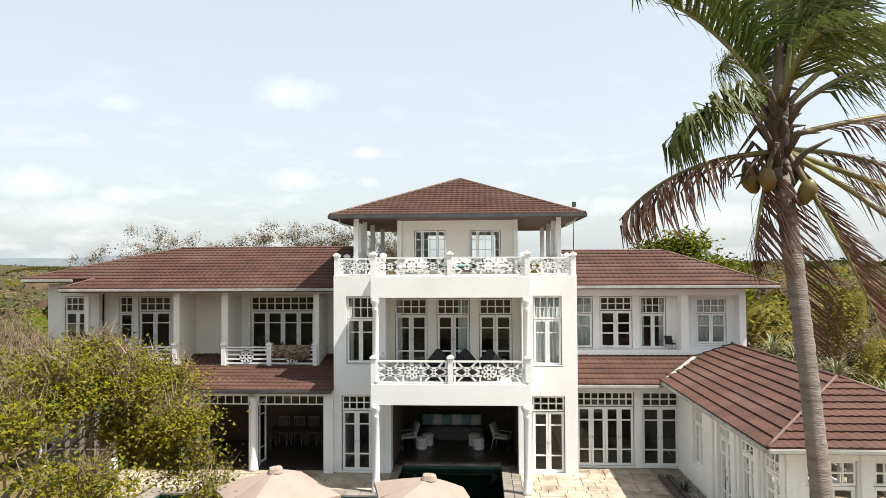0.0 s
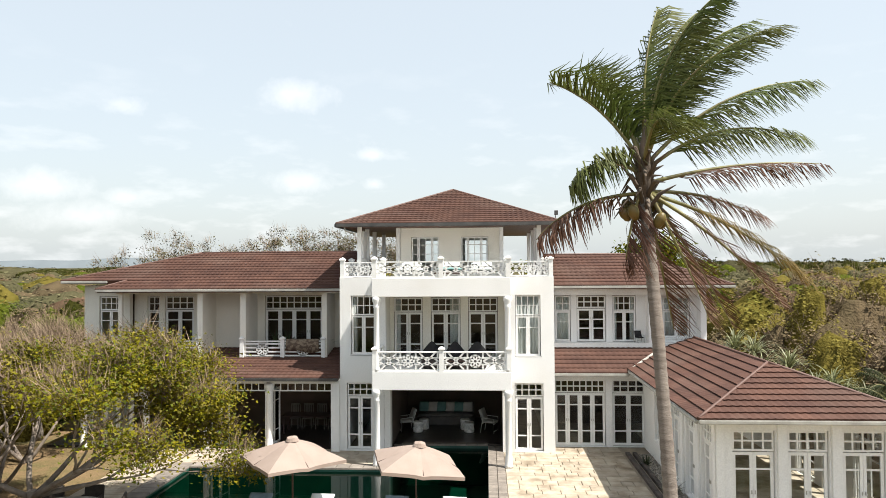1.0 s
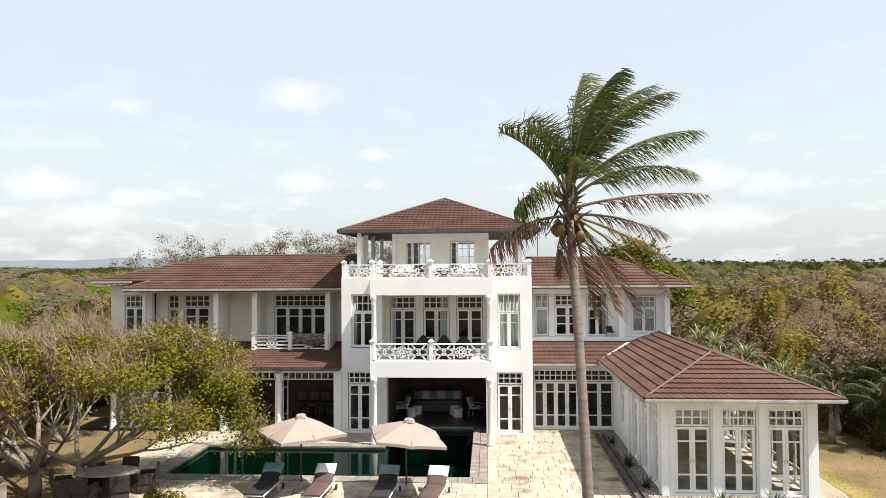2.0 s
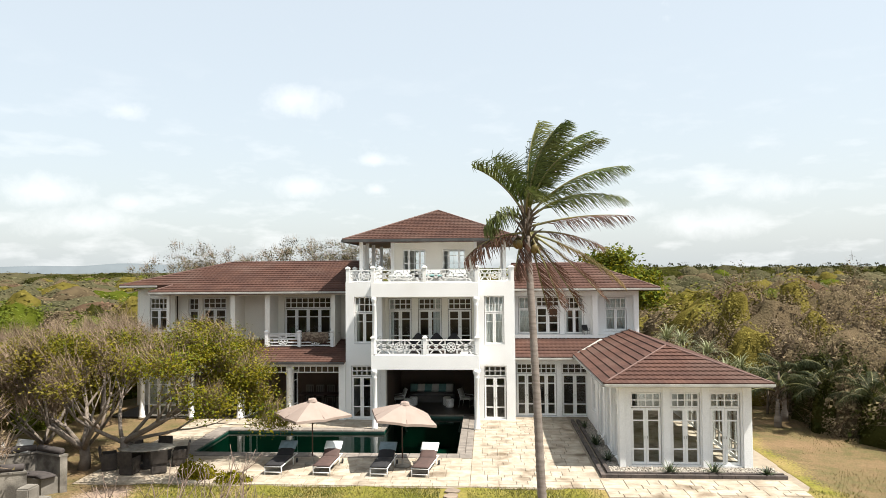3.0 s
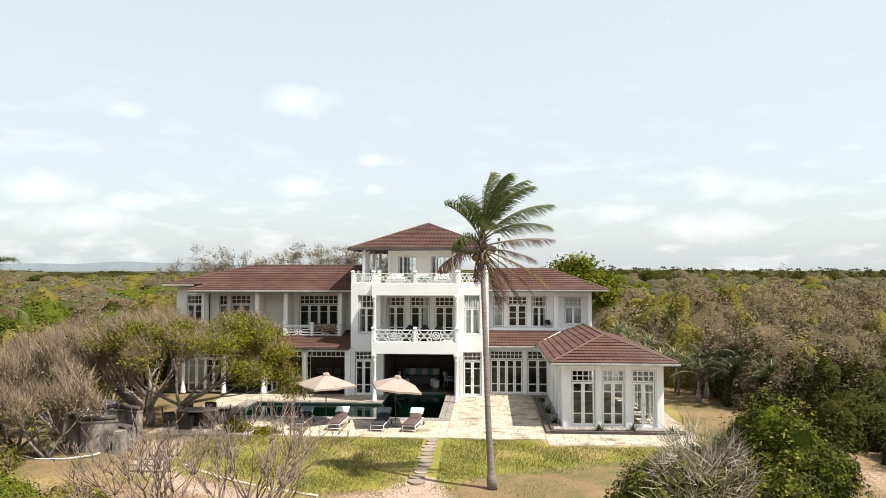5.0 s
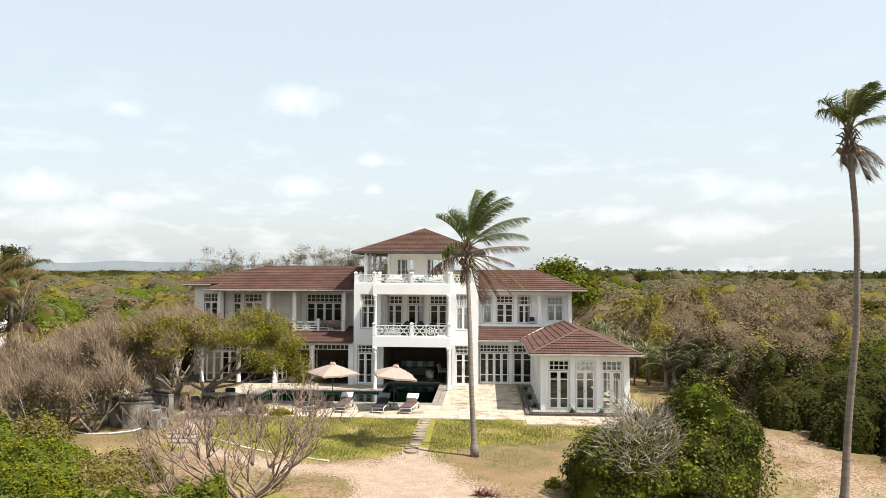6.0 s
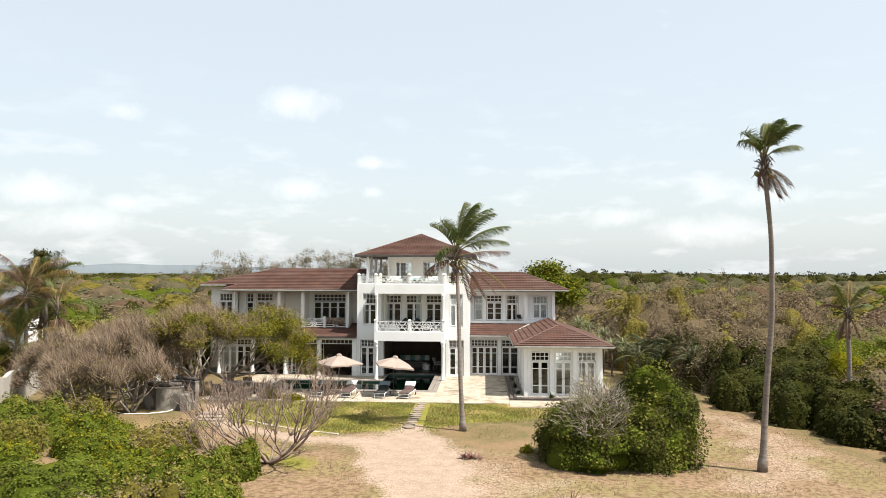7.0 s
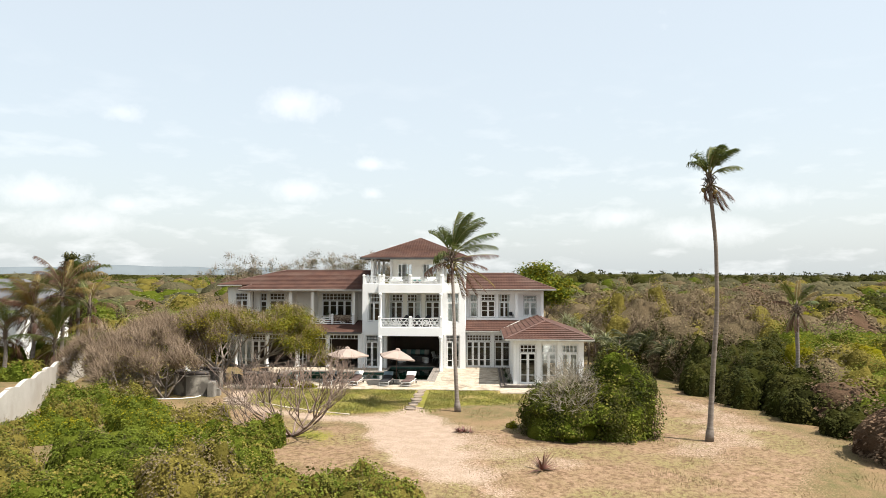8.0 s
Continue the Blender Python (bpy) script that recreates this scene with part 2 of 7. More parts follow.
# ---------------------------------------------------------------- the house
HOUSE = thing("house", pose(0, 0, 0), "three-storey white rendered villa with brown tiled hipped roofs", "house")
TX0, TX1, TY = -1.65, 6.80, 2.20          # tower
GY = 3.10                                 # ground floor wall of the wings
UY = 4.45                                 # upper front of the wings


def glazed(name, x0, x1, z0, z1, y, cols, rows, stile=0.06, bar=0.03, depth=0.06, m=None, label="", parent=None):
    """A glazed frame facing -y: outer frame, bars at cols and rows (edges between), and each pane as a part of its own."""
    bm = bmesh.new()
    xs = [x0 + stile] + [c for c in cols] + [x1 - stile]
    zs = [z0 + stile] + [r for r in rows] + [z1 - stile]
    box(bm, x0, x0 + stile, y, y + depth, z0, z1, m)
    box(bm, x1 - stile, x1, y, y + depth, z0, z1, m)
    box(bm, x0 + stile, x1 - stile, y, y + depth, z0, z0 + stile, m)
    box(bm, x0 + stile, x1 - stile, y, y + depth, z1 - stile, z1, m)
    for c in cols:
        box(bm, c - bar / 2, c + bar / 2, y + 0.008, y + depth - 0.008, z0 + stile, z1 - stile, m)
    edges = [xs[0]] + sum([[c - bar / 2, c + bar / 2] for c in cols], []) + [xs[-1]]
    for r in rows:
        for a, b in zip(edges[::2], edges[1::2]):
            box(bm, a, b, y + 0.012, y + depth - 0.012, r - bar / 2, r + bar / 2, m)
    frame_ob = part(name, bm, JOINERY, parent or HOUSE, label)
    for a, b in zip(xs, xs[1:]):
        for c, d in zip(zs, zs[1:]):
            g = bmesh.new()
            box(g, a, b, y + depth / 2 - 0.003, y + depth / 2 + 0.003, c, d, m)
            pane = part("pane", g, GLASS, frame_ob)
            pane.visible_shadow = False
    return frame_ob


def french_door(x0, x1, y, leaves, z0=0.06, head=2.12, top=2.66, m=None, transom=True, pale=False):
    """A row of glazed door leaves under a small-paned transom light."""
    w = (x1 - x0) / leaves
    for i in range(leaves):
        a, b = x0 + i * w, x0 + (i + 1) * w
        leaf = glazed("door", a + 0.004, b - 0.004, z0, head, y + 0.02, [], [z0 + 0.56, head - 0.46], stile=0.085, bar=0.05, depth=0.05, m=m)
        k = bmesh.new()
        hx = b - 0.045 if i % 2 == 0 else a + 0.045
        box(k, hx - 0.01, hx + 0.01, y - 0.012, y + 0.02, z0 + 0.95, z0 + 1.05, m)
        part("handle", rounded(k, 0.004), GUTTER_PALE, leaf, "pale metal door handle")
    if transom:
        n = leaves * 2
        cols = [x0 + (x1 - x0) * i / n for i in range(1, n)]
        glazed("window", x0, x1, head + 0.03, top, y, cols, [(head + 0.03 + top) / 2], stile=0.05, bar=0.045, m=m, label="small-paned transom light")


def casement(x0, x1, z0, z1, y, leaves, split=0.66, m=None, sill=True):
    """A window with casement leaves below and a small-paned light above."""
    zs = z0 + (z1 - z0) * split
    w = (x1 - x0) / leaves
    for i in range(leaves):
        glazed("window", x0 + i * w + 0.003, x0 + (i + 1) * w - 0.003, z0, zs, y + 0.01, [], [zs - 0.46], stile=0.07, bar=0.035, depth=0.05, m=m)
    n = leaves * 2
    glazed("window", x0, x1, zs + 0.02, z1, y, [x0 + (x1 - x0) * i / n for i in range(1, n)], [(zs + 0.02 + z1) / 2], stile=0.05, bar=0.035, m=m, label="small-paned light over a casement")
    if sill:
        s = bmesh.new()
        box(s, x0 - 0.06, x1 + 0.06, y - 0.10, y + 0.02, z0 - 0.06, z0 - 0.005, m)
        part("window_sill", rounded(s, 0.01), WHITE, HOUSE)


def curtain(x0, x1, z0, z1, y, m=None):
    n = max(6, int((x1 - x0) / 0.03))
    bm = bmesh.new()
    rows = []
    for z in (z0, z1):
        rows.append([bm.verts.new((m or Matrix()) @ Vector((x0 + (x1 - x0) * i / n, y + 0.03 * math.sin(i * 1.3) + 0.012 * math.sin(i * 3.1), z))) for i in range(n + 1)])
    for i in range(n):
        bm.faces.new((rows[0][i], rows[0][i + 1], rows[1][i + 1], rows[1][i])).smooth = True
    ob = part("curtain", bm, CURTAIN)
    so = ob.modifiers.new("thickness", 'SOLIDIFY')
    so.thickness = 0.006
    return tagged(ob, "white cloth curtain hanging behind window panes", "curtain", "house curtains")


def slope(name, a, b, c, d, course=0.36, wave=0.22, single=False, thick=0.10, label="", parent=None):
    """A tiled roof slope: eave a to b, ridge d to c. A solid board below, and overlapping wavy courses above it."""
    a, b, c, d = Vector(a), Vector(b), Vector(c), Vector(d)
    u = (b - a).normalized()
    n = u.cross(d - a)
    n.normalize()
    if n.z < 0:
        n = -n
    v = n.cross(u)
    if v.z < 0:
        v = -v
    high = (d - a).dot(v)
    bm = bmesh.new()
    top = [bm.verts.new(p) for p in (a, b, c, d)]
    low = [bm.verts.new(p - n * thick) for p in (a, b, c, d)]
    bm.faces.new(top)
    bm.faces.new(low[::-1])
    for i in range(4):
        bm.faces.new((top[i], low[i], low[(i + 1) % 4], top[(i + 1) % 4]))
    bmesh.ops.recalc_face_normals(bm, faces=bm.faces)
    board = part(name, bm, SOFFIT, parent or HOUSE, label)
    count = max(1, round(high / course))
    step = high / count
    la, lb = (d - a).dot(u) / high, ((c - b).dot(u)) / high
    width = (b - a).length
    shared = None
    co, faces = [], []
    for i in range(count):
        v0, v1 = i * step - 0.02, min(high, (i + 1) * step + 0.03)
        l0, r0, l1, r1 = la * v0, width + lb * v0, la * v1, width + lb * v1
        lo, hi = min(l0, l1), max(r0, r1)
        if hi - lo < 0.1:
            continue
        k0, k1 = math.floor(lo / (wave / 4)), math.ceil(hi / (wave / 4))
        s = np.arange(k0, k1 + 1) * wave / 4
        prof = 0.008 * np.cos(2 * np.pi * s / wave)
        s0, s1 = np.clip(s, l0, r0), np.clip(s, l1, r1)
        if not single:
            base = len(co)
            m = len(s)
            for j in range(m):
                co.append(a + u * s0[j] + v * v0 + n * 0.006)
            for j in range(m):
                co.append(a + u * s0[j] + v * v0 + n * (0.062 + prof[j]))
            for j in range(m):
                co.append(a + u * s1[j] + v * v1 + n * (0.014 + prof[j]))
            for r in (0, 1):
                for j in range(m - 1):
                    p = base + r * m + j
                    faces.append((p, p + 1, p + m + 1, p + m))
        else:
            tw = 4 * 4
            for t0 in range(k0 - (k0 % tw), k1, tw):
                ids = [k for k in range(t0, t0 + tw + 1) if k0 <= k <= k1]
                if len(ids) < 2:
                    continue
                sv = np.array(ids) * wave / 4
                c0, c1 = np.clip(sv, l0, r0), np.clip(sv, l1, r1)
                if c0[-1] - c0[0] < 0.02 and c1[-1] - c1[0] < 0.02:
                    continue
                full = len(ids) == tw + 1 and c0[0] == sv[0] and c0[-1] == sv[-1] and c1[0] == sv[0] and c1[-1] == sv[-1] and v1 < high - 1e-6
                origin = a + u * (t0 * wave / 4) + v * v0
                turn = Matrix((u, v, n)).transposed().to_4x4()
                if full and shared is not None:
                    me = shared
                else:
                    tb = bmesh.new()
                    rows = []
                    for cs, vv, hh, wv in ((c0, 0.0, 0.006, 0), (c0, 0.0, 0.062, 1), (c1, v1 - v0, 0.014, 1)):
                        rows.append([tb.verts.new((x - t0 * wave / 4, vv, hh + wv * 0.008 * math.cos(2 * math.pi * x0 / wave))) for x, x0 in zip(cs, sv)])
                    for q, w2 in zip(rows, rows[1:]):
                        for j in range(0, len(ids) - 1):
                            tb.faces.new((q[j], q[j + 1], w2[j + 1], w2[j])).smooth = False
                    me = bpy.data.meshes.new("tile")
                    tb.to_mesh(me)
                    tb.free()
                    me.materials.append(TILE)
                    if full:
                        shared = me
                ob = new("tile", me)
                ob.parent = board
                ob.matrix_world = Matrix.Translation(origin) @ turn
    if co:
        ob = grid_mesh("roof_covering", [tuple(p) for p in co], faces, TILE_RUN)
        ob.parent = board
        tagged(ob, kind="stuff")
    return board


def caps(p, q, radius=0.075, parent=None):
    """A row of overlapping rounded caps from p to q."""
    p, q = Vector(p), Vector(q)
    n = max(2, round((q - p).length / 0.4))
    bm = bmesh.new()
    pts, rad = [], []
    for i in range(n):
        for f, r in ((0.0, 1.0), (0.97, 0.90)):
            pts.append(p.lerp(q, (i + f) / n) + Vector((0, 0, 0.03)))
            rad.append(radius * r)
    tube(bm, pts, rad, 8)
    return part("ridge_cap", bm, CAP, parent or HOUSE)


def gutter(p, q, mat=None, drop=0.11, wide=0.10):
    bm = bmesh.new()
    beam(bm, Vector(p) - Vector((0, 0, drop / 2 - 0.02)), Vector(q) - Vector((0, 0, drop / 2 - 0.02)), wide, drop)
    return part("gutter", rounded(bm, 0.02, 2), mat or GUTTER, HOUSE)


def column(x, y, z0, z1, r=0.115, mat=None):
    h = z1 - z0
    bm = bmesh.new()
    lathe(bm, [(r * 1.35, z0), (r * 1.35, z0 + 0.10), (r * 1.15, z0 + 0.16), (r * 1.2, z0 + 0.34), (r * 1.05, z0 + 0.42), (r * 1.0, z0 + 0.5),
               (r * 0.95, z1 - 0.42), (r * 1.15, z1 - 0.38), (r * 1.0, z1 - 0.34), (r * 1.1, z1 - 0.24), (r * 1.55, z1 - 0.13), (r * 1.55, z1)], x, y, 20)
    return part("column", bm, mat or WHITE, HOUSE)


def rail_bars(bm, p, q, z0, z1, kind):
    """The fretwork of a balustrade between p and q: rosettes, lattice and linked bars, or plain rows with one rosette."""
    p, q = Vector((*p, 0)), Vector((*q, 0))
    long = (q - p).length
    e = (q - p).normalized()
    side = Vector((e.y, -e.x, 0))

    def seg(s0, h0, s1, h1, w=0.045):
        beam(bm, p + e * s0 + Vector((0, 0, h0)), p + e * s1 + Vector((0, 0, h1)), 0.06, w, up=side.cross(e) if abs(h0 - h1) < 1e-6 else Vector((0, 0, 1)))

    def ring(c, hm, r):
        for i in range(12):
            a0, a1 = 2 * math.pi * i / 12, 2 * math.pi * (i + 1) / 12
            seg(c + r * math.cos(a0), hm + r * math.sin(a0), c + r * math.cos(a1), hm + r * math.sin(a1), 0.062)
        for i in range(8):
            a0 = 2 * math.pi * i / 8 + 0.39
            seg(c + 0.05 * math.cos(a0), hm + 0.05 * math.sin(a0), c + r * 1.12 * math.cos(a0), hm + r * 1.12 * math.sin(a0), 0.055)

    hm, h = (z0 + z1) / 2, z1 - z0
    r = h * 0.36
    if kind == "fret":
        n = 1 if long < 1.9 else 2
        third = h / 6
        centre = long * 0.5
        ring(centre, hm, r)
        for sgn in (-1, 1):
            edge = centre + sgn * r * 1.05
            end = long if sgn > 0 else 0.0
            span = abs(end - edge)
            if span < 0.35:
                continue
            lw = min(0.62, span * 0.62)
            lat = edge + sgn * span * 0.52
            seg(lat - lw * 0.5, z0, lat + lw * 0.5, z1, 0.06)
            seg(lat + lw * 0.5, z0, lat - lw * 0.5, z1, 0.06)
            for sx in (-1, 1):
                seg(lat + sx * lw * 0.72, hm, lat + sx * lw * 0.40, hm + third * 1.15, 0.055)
                seg(lat + sx * lw * 0.72, hm, lat + sx * lw * 0.40, hm - third * 1.15, 0.055)
            for zz in (hm - third * 1.2, hm + third * 1.2):
                seg(edge, zz, end, zz, 0.05)
            for mid in (edge + sgn * span * 0.06, end - sgn * span * 0.06):
                seg(mid, z0, mid, hm - third * 1.2, 0.05)
                seg(mid, hm + third * 1.2, mid, z1, 0.05)
    else:
        ring(long * 0.5, hm, r)
        for f in (0.12, 0.37, 0.63, 0.88):
            zz = z0 + h * f
            gap = math.sqrt(max(0, r * r - (zz - hm) ** 2))
            seg(0, zz, long * 0.5 - gap, zz, 0.062)
            seg(long * 0.5 + gap, zz, long, zz, 0.062)


def balustrade(p, q, z0, z1, posts, kind="fret", post=0.17, tall=0.13, skip=()):
    """A white balustrade from p to q with posts at the fractions given."""
    holder = new("balustrade")
    holder.parent = HOUSE
    tagged(holder, "white fretwork balcony balustrade with capped posts")
    pv, qv = Vector((*p, 0)), Vector((*q, 0))
    e = (qv - pv).normalized()
    for f in posts:
        if f in skip:
            continue
        c = pv.lerp(qv, f)
        bm = bmesh.new()
        lathe(bm, [(post * 0.70, z0 - 0.04), (post * 0.70, z1 + tall - 0.10), (post * 0.95, z1 + tall - 0.07), (post * 0.95, z1 + tall - 0.02), (0.02, z1 + tall + 0.05)], c.x, c.y, 4)
        bmesh.ops.rotate(bm, verts=bm.verts, cent=c, matrix=Matrix.Rotation(math.pi / 4, 3, 'Z'))
        for fc in bm.faces:
            fc.smooth = False
        part("post", bm, JOINERY, holder)
    stops = sorted(posts)
    for f0, f1 in zip(stops, stops[1:]):
        a, b = pv.lerp(qv, f0) + e * post * 0.5, pv.lerp(qv, f1) - e * post * 0.5
        for name, zc, w in (("top_rail", z1 - 0.03, 0.09), ("bottom_rail", z0 + 0.04, 0.07)):
            bm = bmesh.new()
            beam(bm, a + Vector((0, 0, zc)), b + Vector((0, 0, zc)), w, 0.05)
            part(name, bm, JOINERY, holder)
        bm = bmesh.new()
        rail_bars(bm, (a.x, a.y), (b.x, b.y), z0 + 0.075, z1 - 0.06, kind)
        part("fretwork", bm, JOINERY, holder)
    return holder


# --- tower walls
tower = bmesh.new()
wall(tower, TX0, 0.18, 0, 6.84, TY, TY + 0.28, [(-1.38, -0.33, 0.04, 2.68), (-1.21, -0.21, 3.78, 6.12)])
wall(tower, 4.90, TX1, 0, 6.84, TY, TY + 0.28, [(5.25, 6.36, 0.04, 2.68), (5.30, 6.28, 3.72, 6.12)])
box(tower, 0.18, 4.90, TY, TY + 0.28, 6.16, 6.84)                    # head over the first floor recess
for x0, x1 in ((TX0, TX0 + 0.25), (TX1 - 0.25, TX1)):
    box(tower, x0, x1, TY + 0.28, 12.0, 0, 6.84)
part("wall", tower, WHITE, HOUSE, "white rendered tower wall")
recess = bmesh.new()
wall(recess, 0.18, 4.90, 3.45, 6.16, 3.45, 3.65, [(0.34, 1.54, 3.47, 5.98), (1.88, 3.10, 3.47, 5.98), (3.42, 4.64, 3.47, 5.98)])
box(recess, -0.06, 0.18, TY + 0.28, 3.65, 3.45, 6.16)
box(recess, 4.90, 5.14, TY + 0.28, 3.65, 3.45, 6.16)
part("wall", recess, CREAM, HOUSE, "cream rendered recessed balcony wall")
slabs = bmesh.new()
box(slabs, TX0 + 0.25, TX1 - 0.25, TY + 0.28, 12.0, 2.95, 3.45)
box(slabs, TX0 + 0.25, TX1 - 0.25, TY + 0.28, 12.0, 6.30, 6.78)
part("floor_slab", slabs, WHITE, HOUSE)
for z0, z1 in ((2.78, 3.45), (6.16, 6.84)):
    bm = bmesh.new()
    box(bm, 0.0, 5.06, 0.0, 0.25, z0, z1)
    box(bm, 0.0, 0.25, 0.25, TY, z0, z1)
    box(bm, 4.81, 5.06, 0.25, TY, z0, z1)
    box(bm, 0.25, 4.81, 0.25, TY, z0 + 0.18, z1 - 0.08)
    part("balcony_slab", rounded(bm, 0.012), WHITE, HOUSE, "white rendered balcony edge beam")
for x in (0.15, 4.93):
    column(x, 0.14, 0.0, 2.78)
    column(x, 0.14, 3.45, 6.16, 0.105)
french_door(-1.36, -0.35, TY + 0.10, 2)
french_door(5.27, 6.34, TY + 0.10, 2)
casement(-1.19, -0.23, 3.80, 6.10, TY + 0.10, 2)
casement(5.32, 6.26, 3.74, 6.10, TY + 0.10, 2)
for x0, x1 in ((0.36, 1.52), (1.90, 3.08), (3.44, 4.62)):
    french_door(x0, x1, 3.52, 2, z0=3.49, head=5.36, top=5.96)
curtain(5.33, 6.25, 3.78, 6.08, TY + 0.20)
curtain(-1.18, -0.98, 3.82, 6.08, TY + 0.20)
curtain(2.66, 3.07, 3.5, 5.94, 3.62)
curtain(0.37, 0.6, 3.5, 5.94, 3.62)
balustrade((0.09, 0.09), (4.97, 0.09), 3.45, 4.18, (0, 0.5, 1))
balustrade((0.09, 0.09), (0.09, TY), 3.45, 4.18, (0, 1), skip=(0, 1))
balustrade((4.97, 0.09), (4.97, TY), 3.45, 4.18, (0, 1), skip=(0, 1))
balustrade((0.09, 0.09), (4.97, 0.09), 6.84, 7.46, (0, 0.5, 1))
balustrade((TX0 + 0.1, TY + 0.1), (0.09, TY + 0.1), 6.84, 7.46, (0, 1))
balustrade((4.97, TY + 0.1), (TX1 - 0.1, TY + 0.1), 6.84, 7.46, (0, 1))
balustrade((0.09, 0.09), (0.09, TY + 0.1), 6.84, 7.46, (0, 1), skip=(0, 1))
balustrade((4.97, 0.09), (4.97, TY + 0.1), 6.84, 7.46, (0, 1), skip=(0, 1))
balustrade((TX0 + 0.1, TY + 0.1), (TX0 + 0.1, 6.0), 6.84, 7.46, (0, 0.5, 1), skip=(0,))
balustrade((TX1 - 0.1, TY + 0.1), (TX1 - 0.1, 6.0), 6.84, 7.46, (0, 0.5, 1), skip=(0,))

# --- room under the tower roof
CX = 2.62
room = bmesh.new()
wall(room, 0.40, 4.80, 6.78, 8.95, 5.0, 5.2, [(0.92, 2.14, 7.0, 8.55), (3.08, 4.28, 7.0, 8.55)])
box(room, 0.40, 0.60, 5.2, 11.0, 6.78, 8.95)
box(room, 4.60, 4.80, 5.2, 11.0, 6.78, 8.95)
wall(room, 0.60, 4.60, 6.78, 8.95, 10.8, 11.0, [(1.0, 2.1, 7.5, 8.6), (3.1, 4.2, 7.5, 8.6)])
part("wall", room, CREAM, HOUSE, "cream rendered roof room wall")
for x0, x1 in ((0.94, 2.12), (3.10, 4.26)):
    glazed("window", x0, x0 + 0.29, 7.02, 8.53, 5.06, [], [7.8, 8.2], stile=0.05, bar=0.03)
    glazed("window", x0 + 0.30, x1 - 0.30, 7.02, 8.53, 5.06, [(x0 + x1) / 2], [7.8, 8.2], stile=0.05, bar=0.03)
    glazed("window", x1 - 0.29, x1, 7.02, 8.53, 5.06, [], [7.8, 8.2], stile=0.05, bar=0.03)
for x in (-1.12, 0.36, 4.84, 6.36):
    for y in ((3.7, 5.6, 7.6, 10.6) if x in (-1.12, 6.36) else (4.9,)):
        bm = boxes((x - 0.085, x + 0.085, y - 0.085, y + 0.085, 6.78, 8.95))
        part("post", rounded(bm, 0.01), WHITE, HOUSE)
for x in (-1.12, 6.36):
    bm = boxes((x - 0.06, x + 0.06, 3.79, 5.5, 6.78, 7.66), (x - 0.06, x + 0.06, 4.3, 5.2, 7.66, 8.80))
    part("side_screen", bm, WHITE, HOUSE)
EL, ER, EF, EB, EZ = -1.95, 7.22, 2.95, 13.6, 9.02
A1, A2 = (CX, 8.0, 10.90), (CX, 8.6, 10.90)
slope("roof", (EL, EF, EZ), (ER, EF, EZ), A1, A1, course=0.30, label="brown tiled pyramid roof")
slope("roof", (ER, EF, EZ), (ER, EB, EZ), A2, A1, course=0.30)
slope("roof", (EL, EB, EZ), (EL, EF, EZ), A1, A2, course=0.30)
slope("roof", (ER, EB, EZ), (EL, EB, EZ), A2, A2, course=0.30)
for c in ((EL, EF, EZ), (ER, EF, EZ)):
    caps(c, A1, 0.05)
gutter((EL, EF - 0.03, EZ), (ER, EF - 0.03, EZ), drop=0.15)
gutter((EL - 0.03, EF, EZ), (EL - 0.03, EB, EZ), drop=0.15)
gutter((ER + 0.03, EF, EZ), (ER + 0.03, EB, EZ), drop=0.15)
ceil = boxes((EL + 0.1, ER - 0.1, EF + 0.1, EB - 0.1, EZ - 0.09, EZ - 0.03))
part("soffit", ceil, SOFFIT, HOUSE, "red-brown timber soffit")
for x in (-1.35, 6.62):
    bm = bmesh.new()
    tube(bm, [(x + (0.1 if x > 0 else -0.1) * 3, 3.05, 8.93), (x + (0.1 if x > 0 else -0.1) * 2.5, 3.1, 8.74), (x, 3.5, 8.66), (x, 3.62, 8.6)], [0.035] * 4, 8)
    part("downpipe", bm, GUTTER_PALE, HOUSE)

# --- left wing
lw = bmesh.new()
wall(lw, -14.2, -12.05, 0, 6.5, 5.6, 5.85, [(-13.50, -12.45, 4.1, 6.0)])
wall(lw, -12.05, TX0, 3.3, 6.55, 6.0, 6.25, [(-11.45, -10.85, 3.9, 5.98), (-10.62, -9.25, 3.32, 5.98), (-5.92, -3.26, 3.32, 5.98)])
box(lw, -14.2, -13.95, 5.85, 12.0, 0, 6.5)
part("wall", lw, CREAM, HOUSE, "white rendered wing wall")
parts_w = bmesh.new()
for x0, x1 in ((-8.42, -8.18), (-6.52, -6.26), (-2.92, -2.70)):
    box(parts_w, x0, x1, UY, 6.0, 3.25, 6.30)
box(parts_w, -11.98, -11.82, UY, UY + 0.16, 3.25, 6.30)
box(parts_w, -12.10, TX0, UY + 0.02, UY + 0.24, 6.14, 6.44)
part("wall", parts_w, CREAM, HOUSE, "white balcony partition walls")
fl = boxes((-12.15, -8.1, UY - 0.10, 6.0, 3.02, 3.30), (-6.56, -2.66, UY - 0.10, 6.0, 3.02, 3.30))
part("floor_slab", fl, WHITE, HOUSE)
casement(-13.48, -12.47, 4.12, 5.98, 5.66, 2, sill=False)
casement(-11.43, -10.87, 3.92, 5.96, 6.08, 1)
french_door(-10.60, -9.27, 6.08, 2, z0=3.34, head=5.34, top=5.96)
french_door(-5.90, -3.28, 6.08, 4, z0=3.34, head=5.34, top=5.96)
balustrade((-11.75, UY), (-8.35, UY), 3.30, 4.10, (0, 0.5, 1), kind="rows")
balustrade((-6.42, UY), (-2.85, UY), 3.30, 4.10, (0, 0.5, 1), kind="rows")
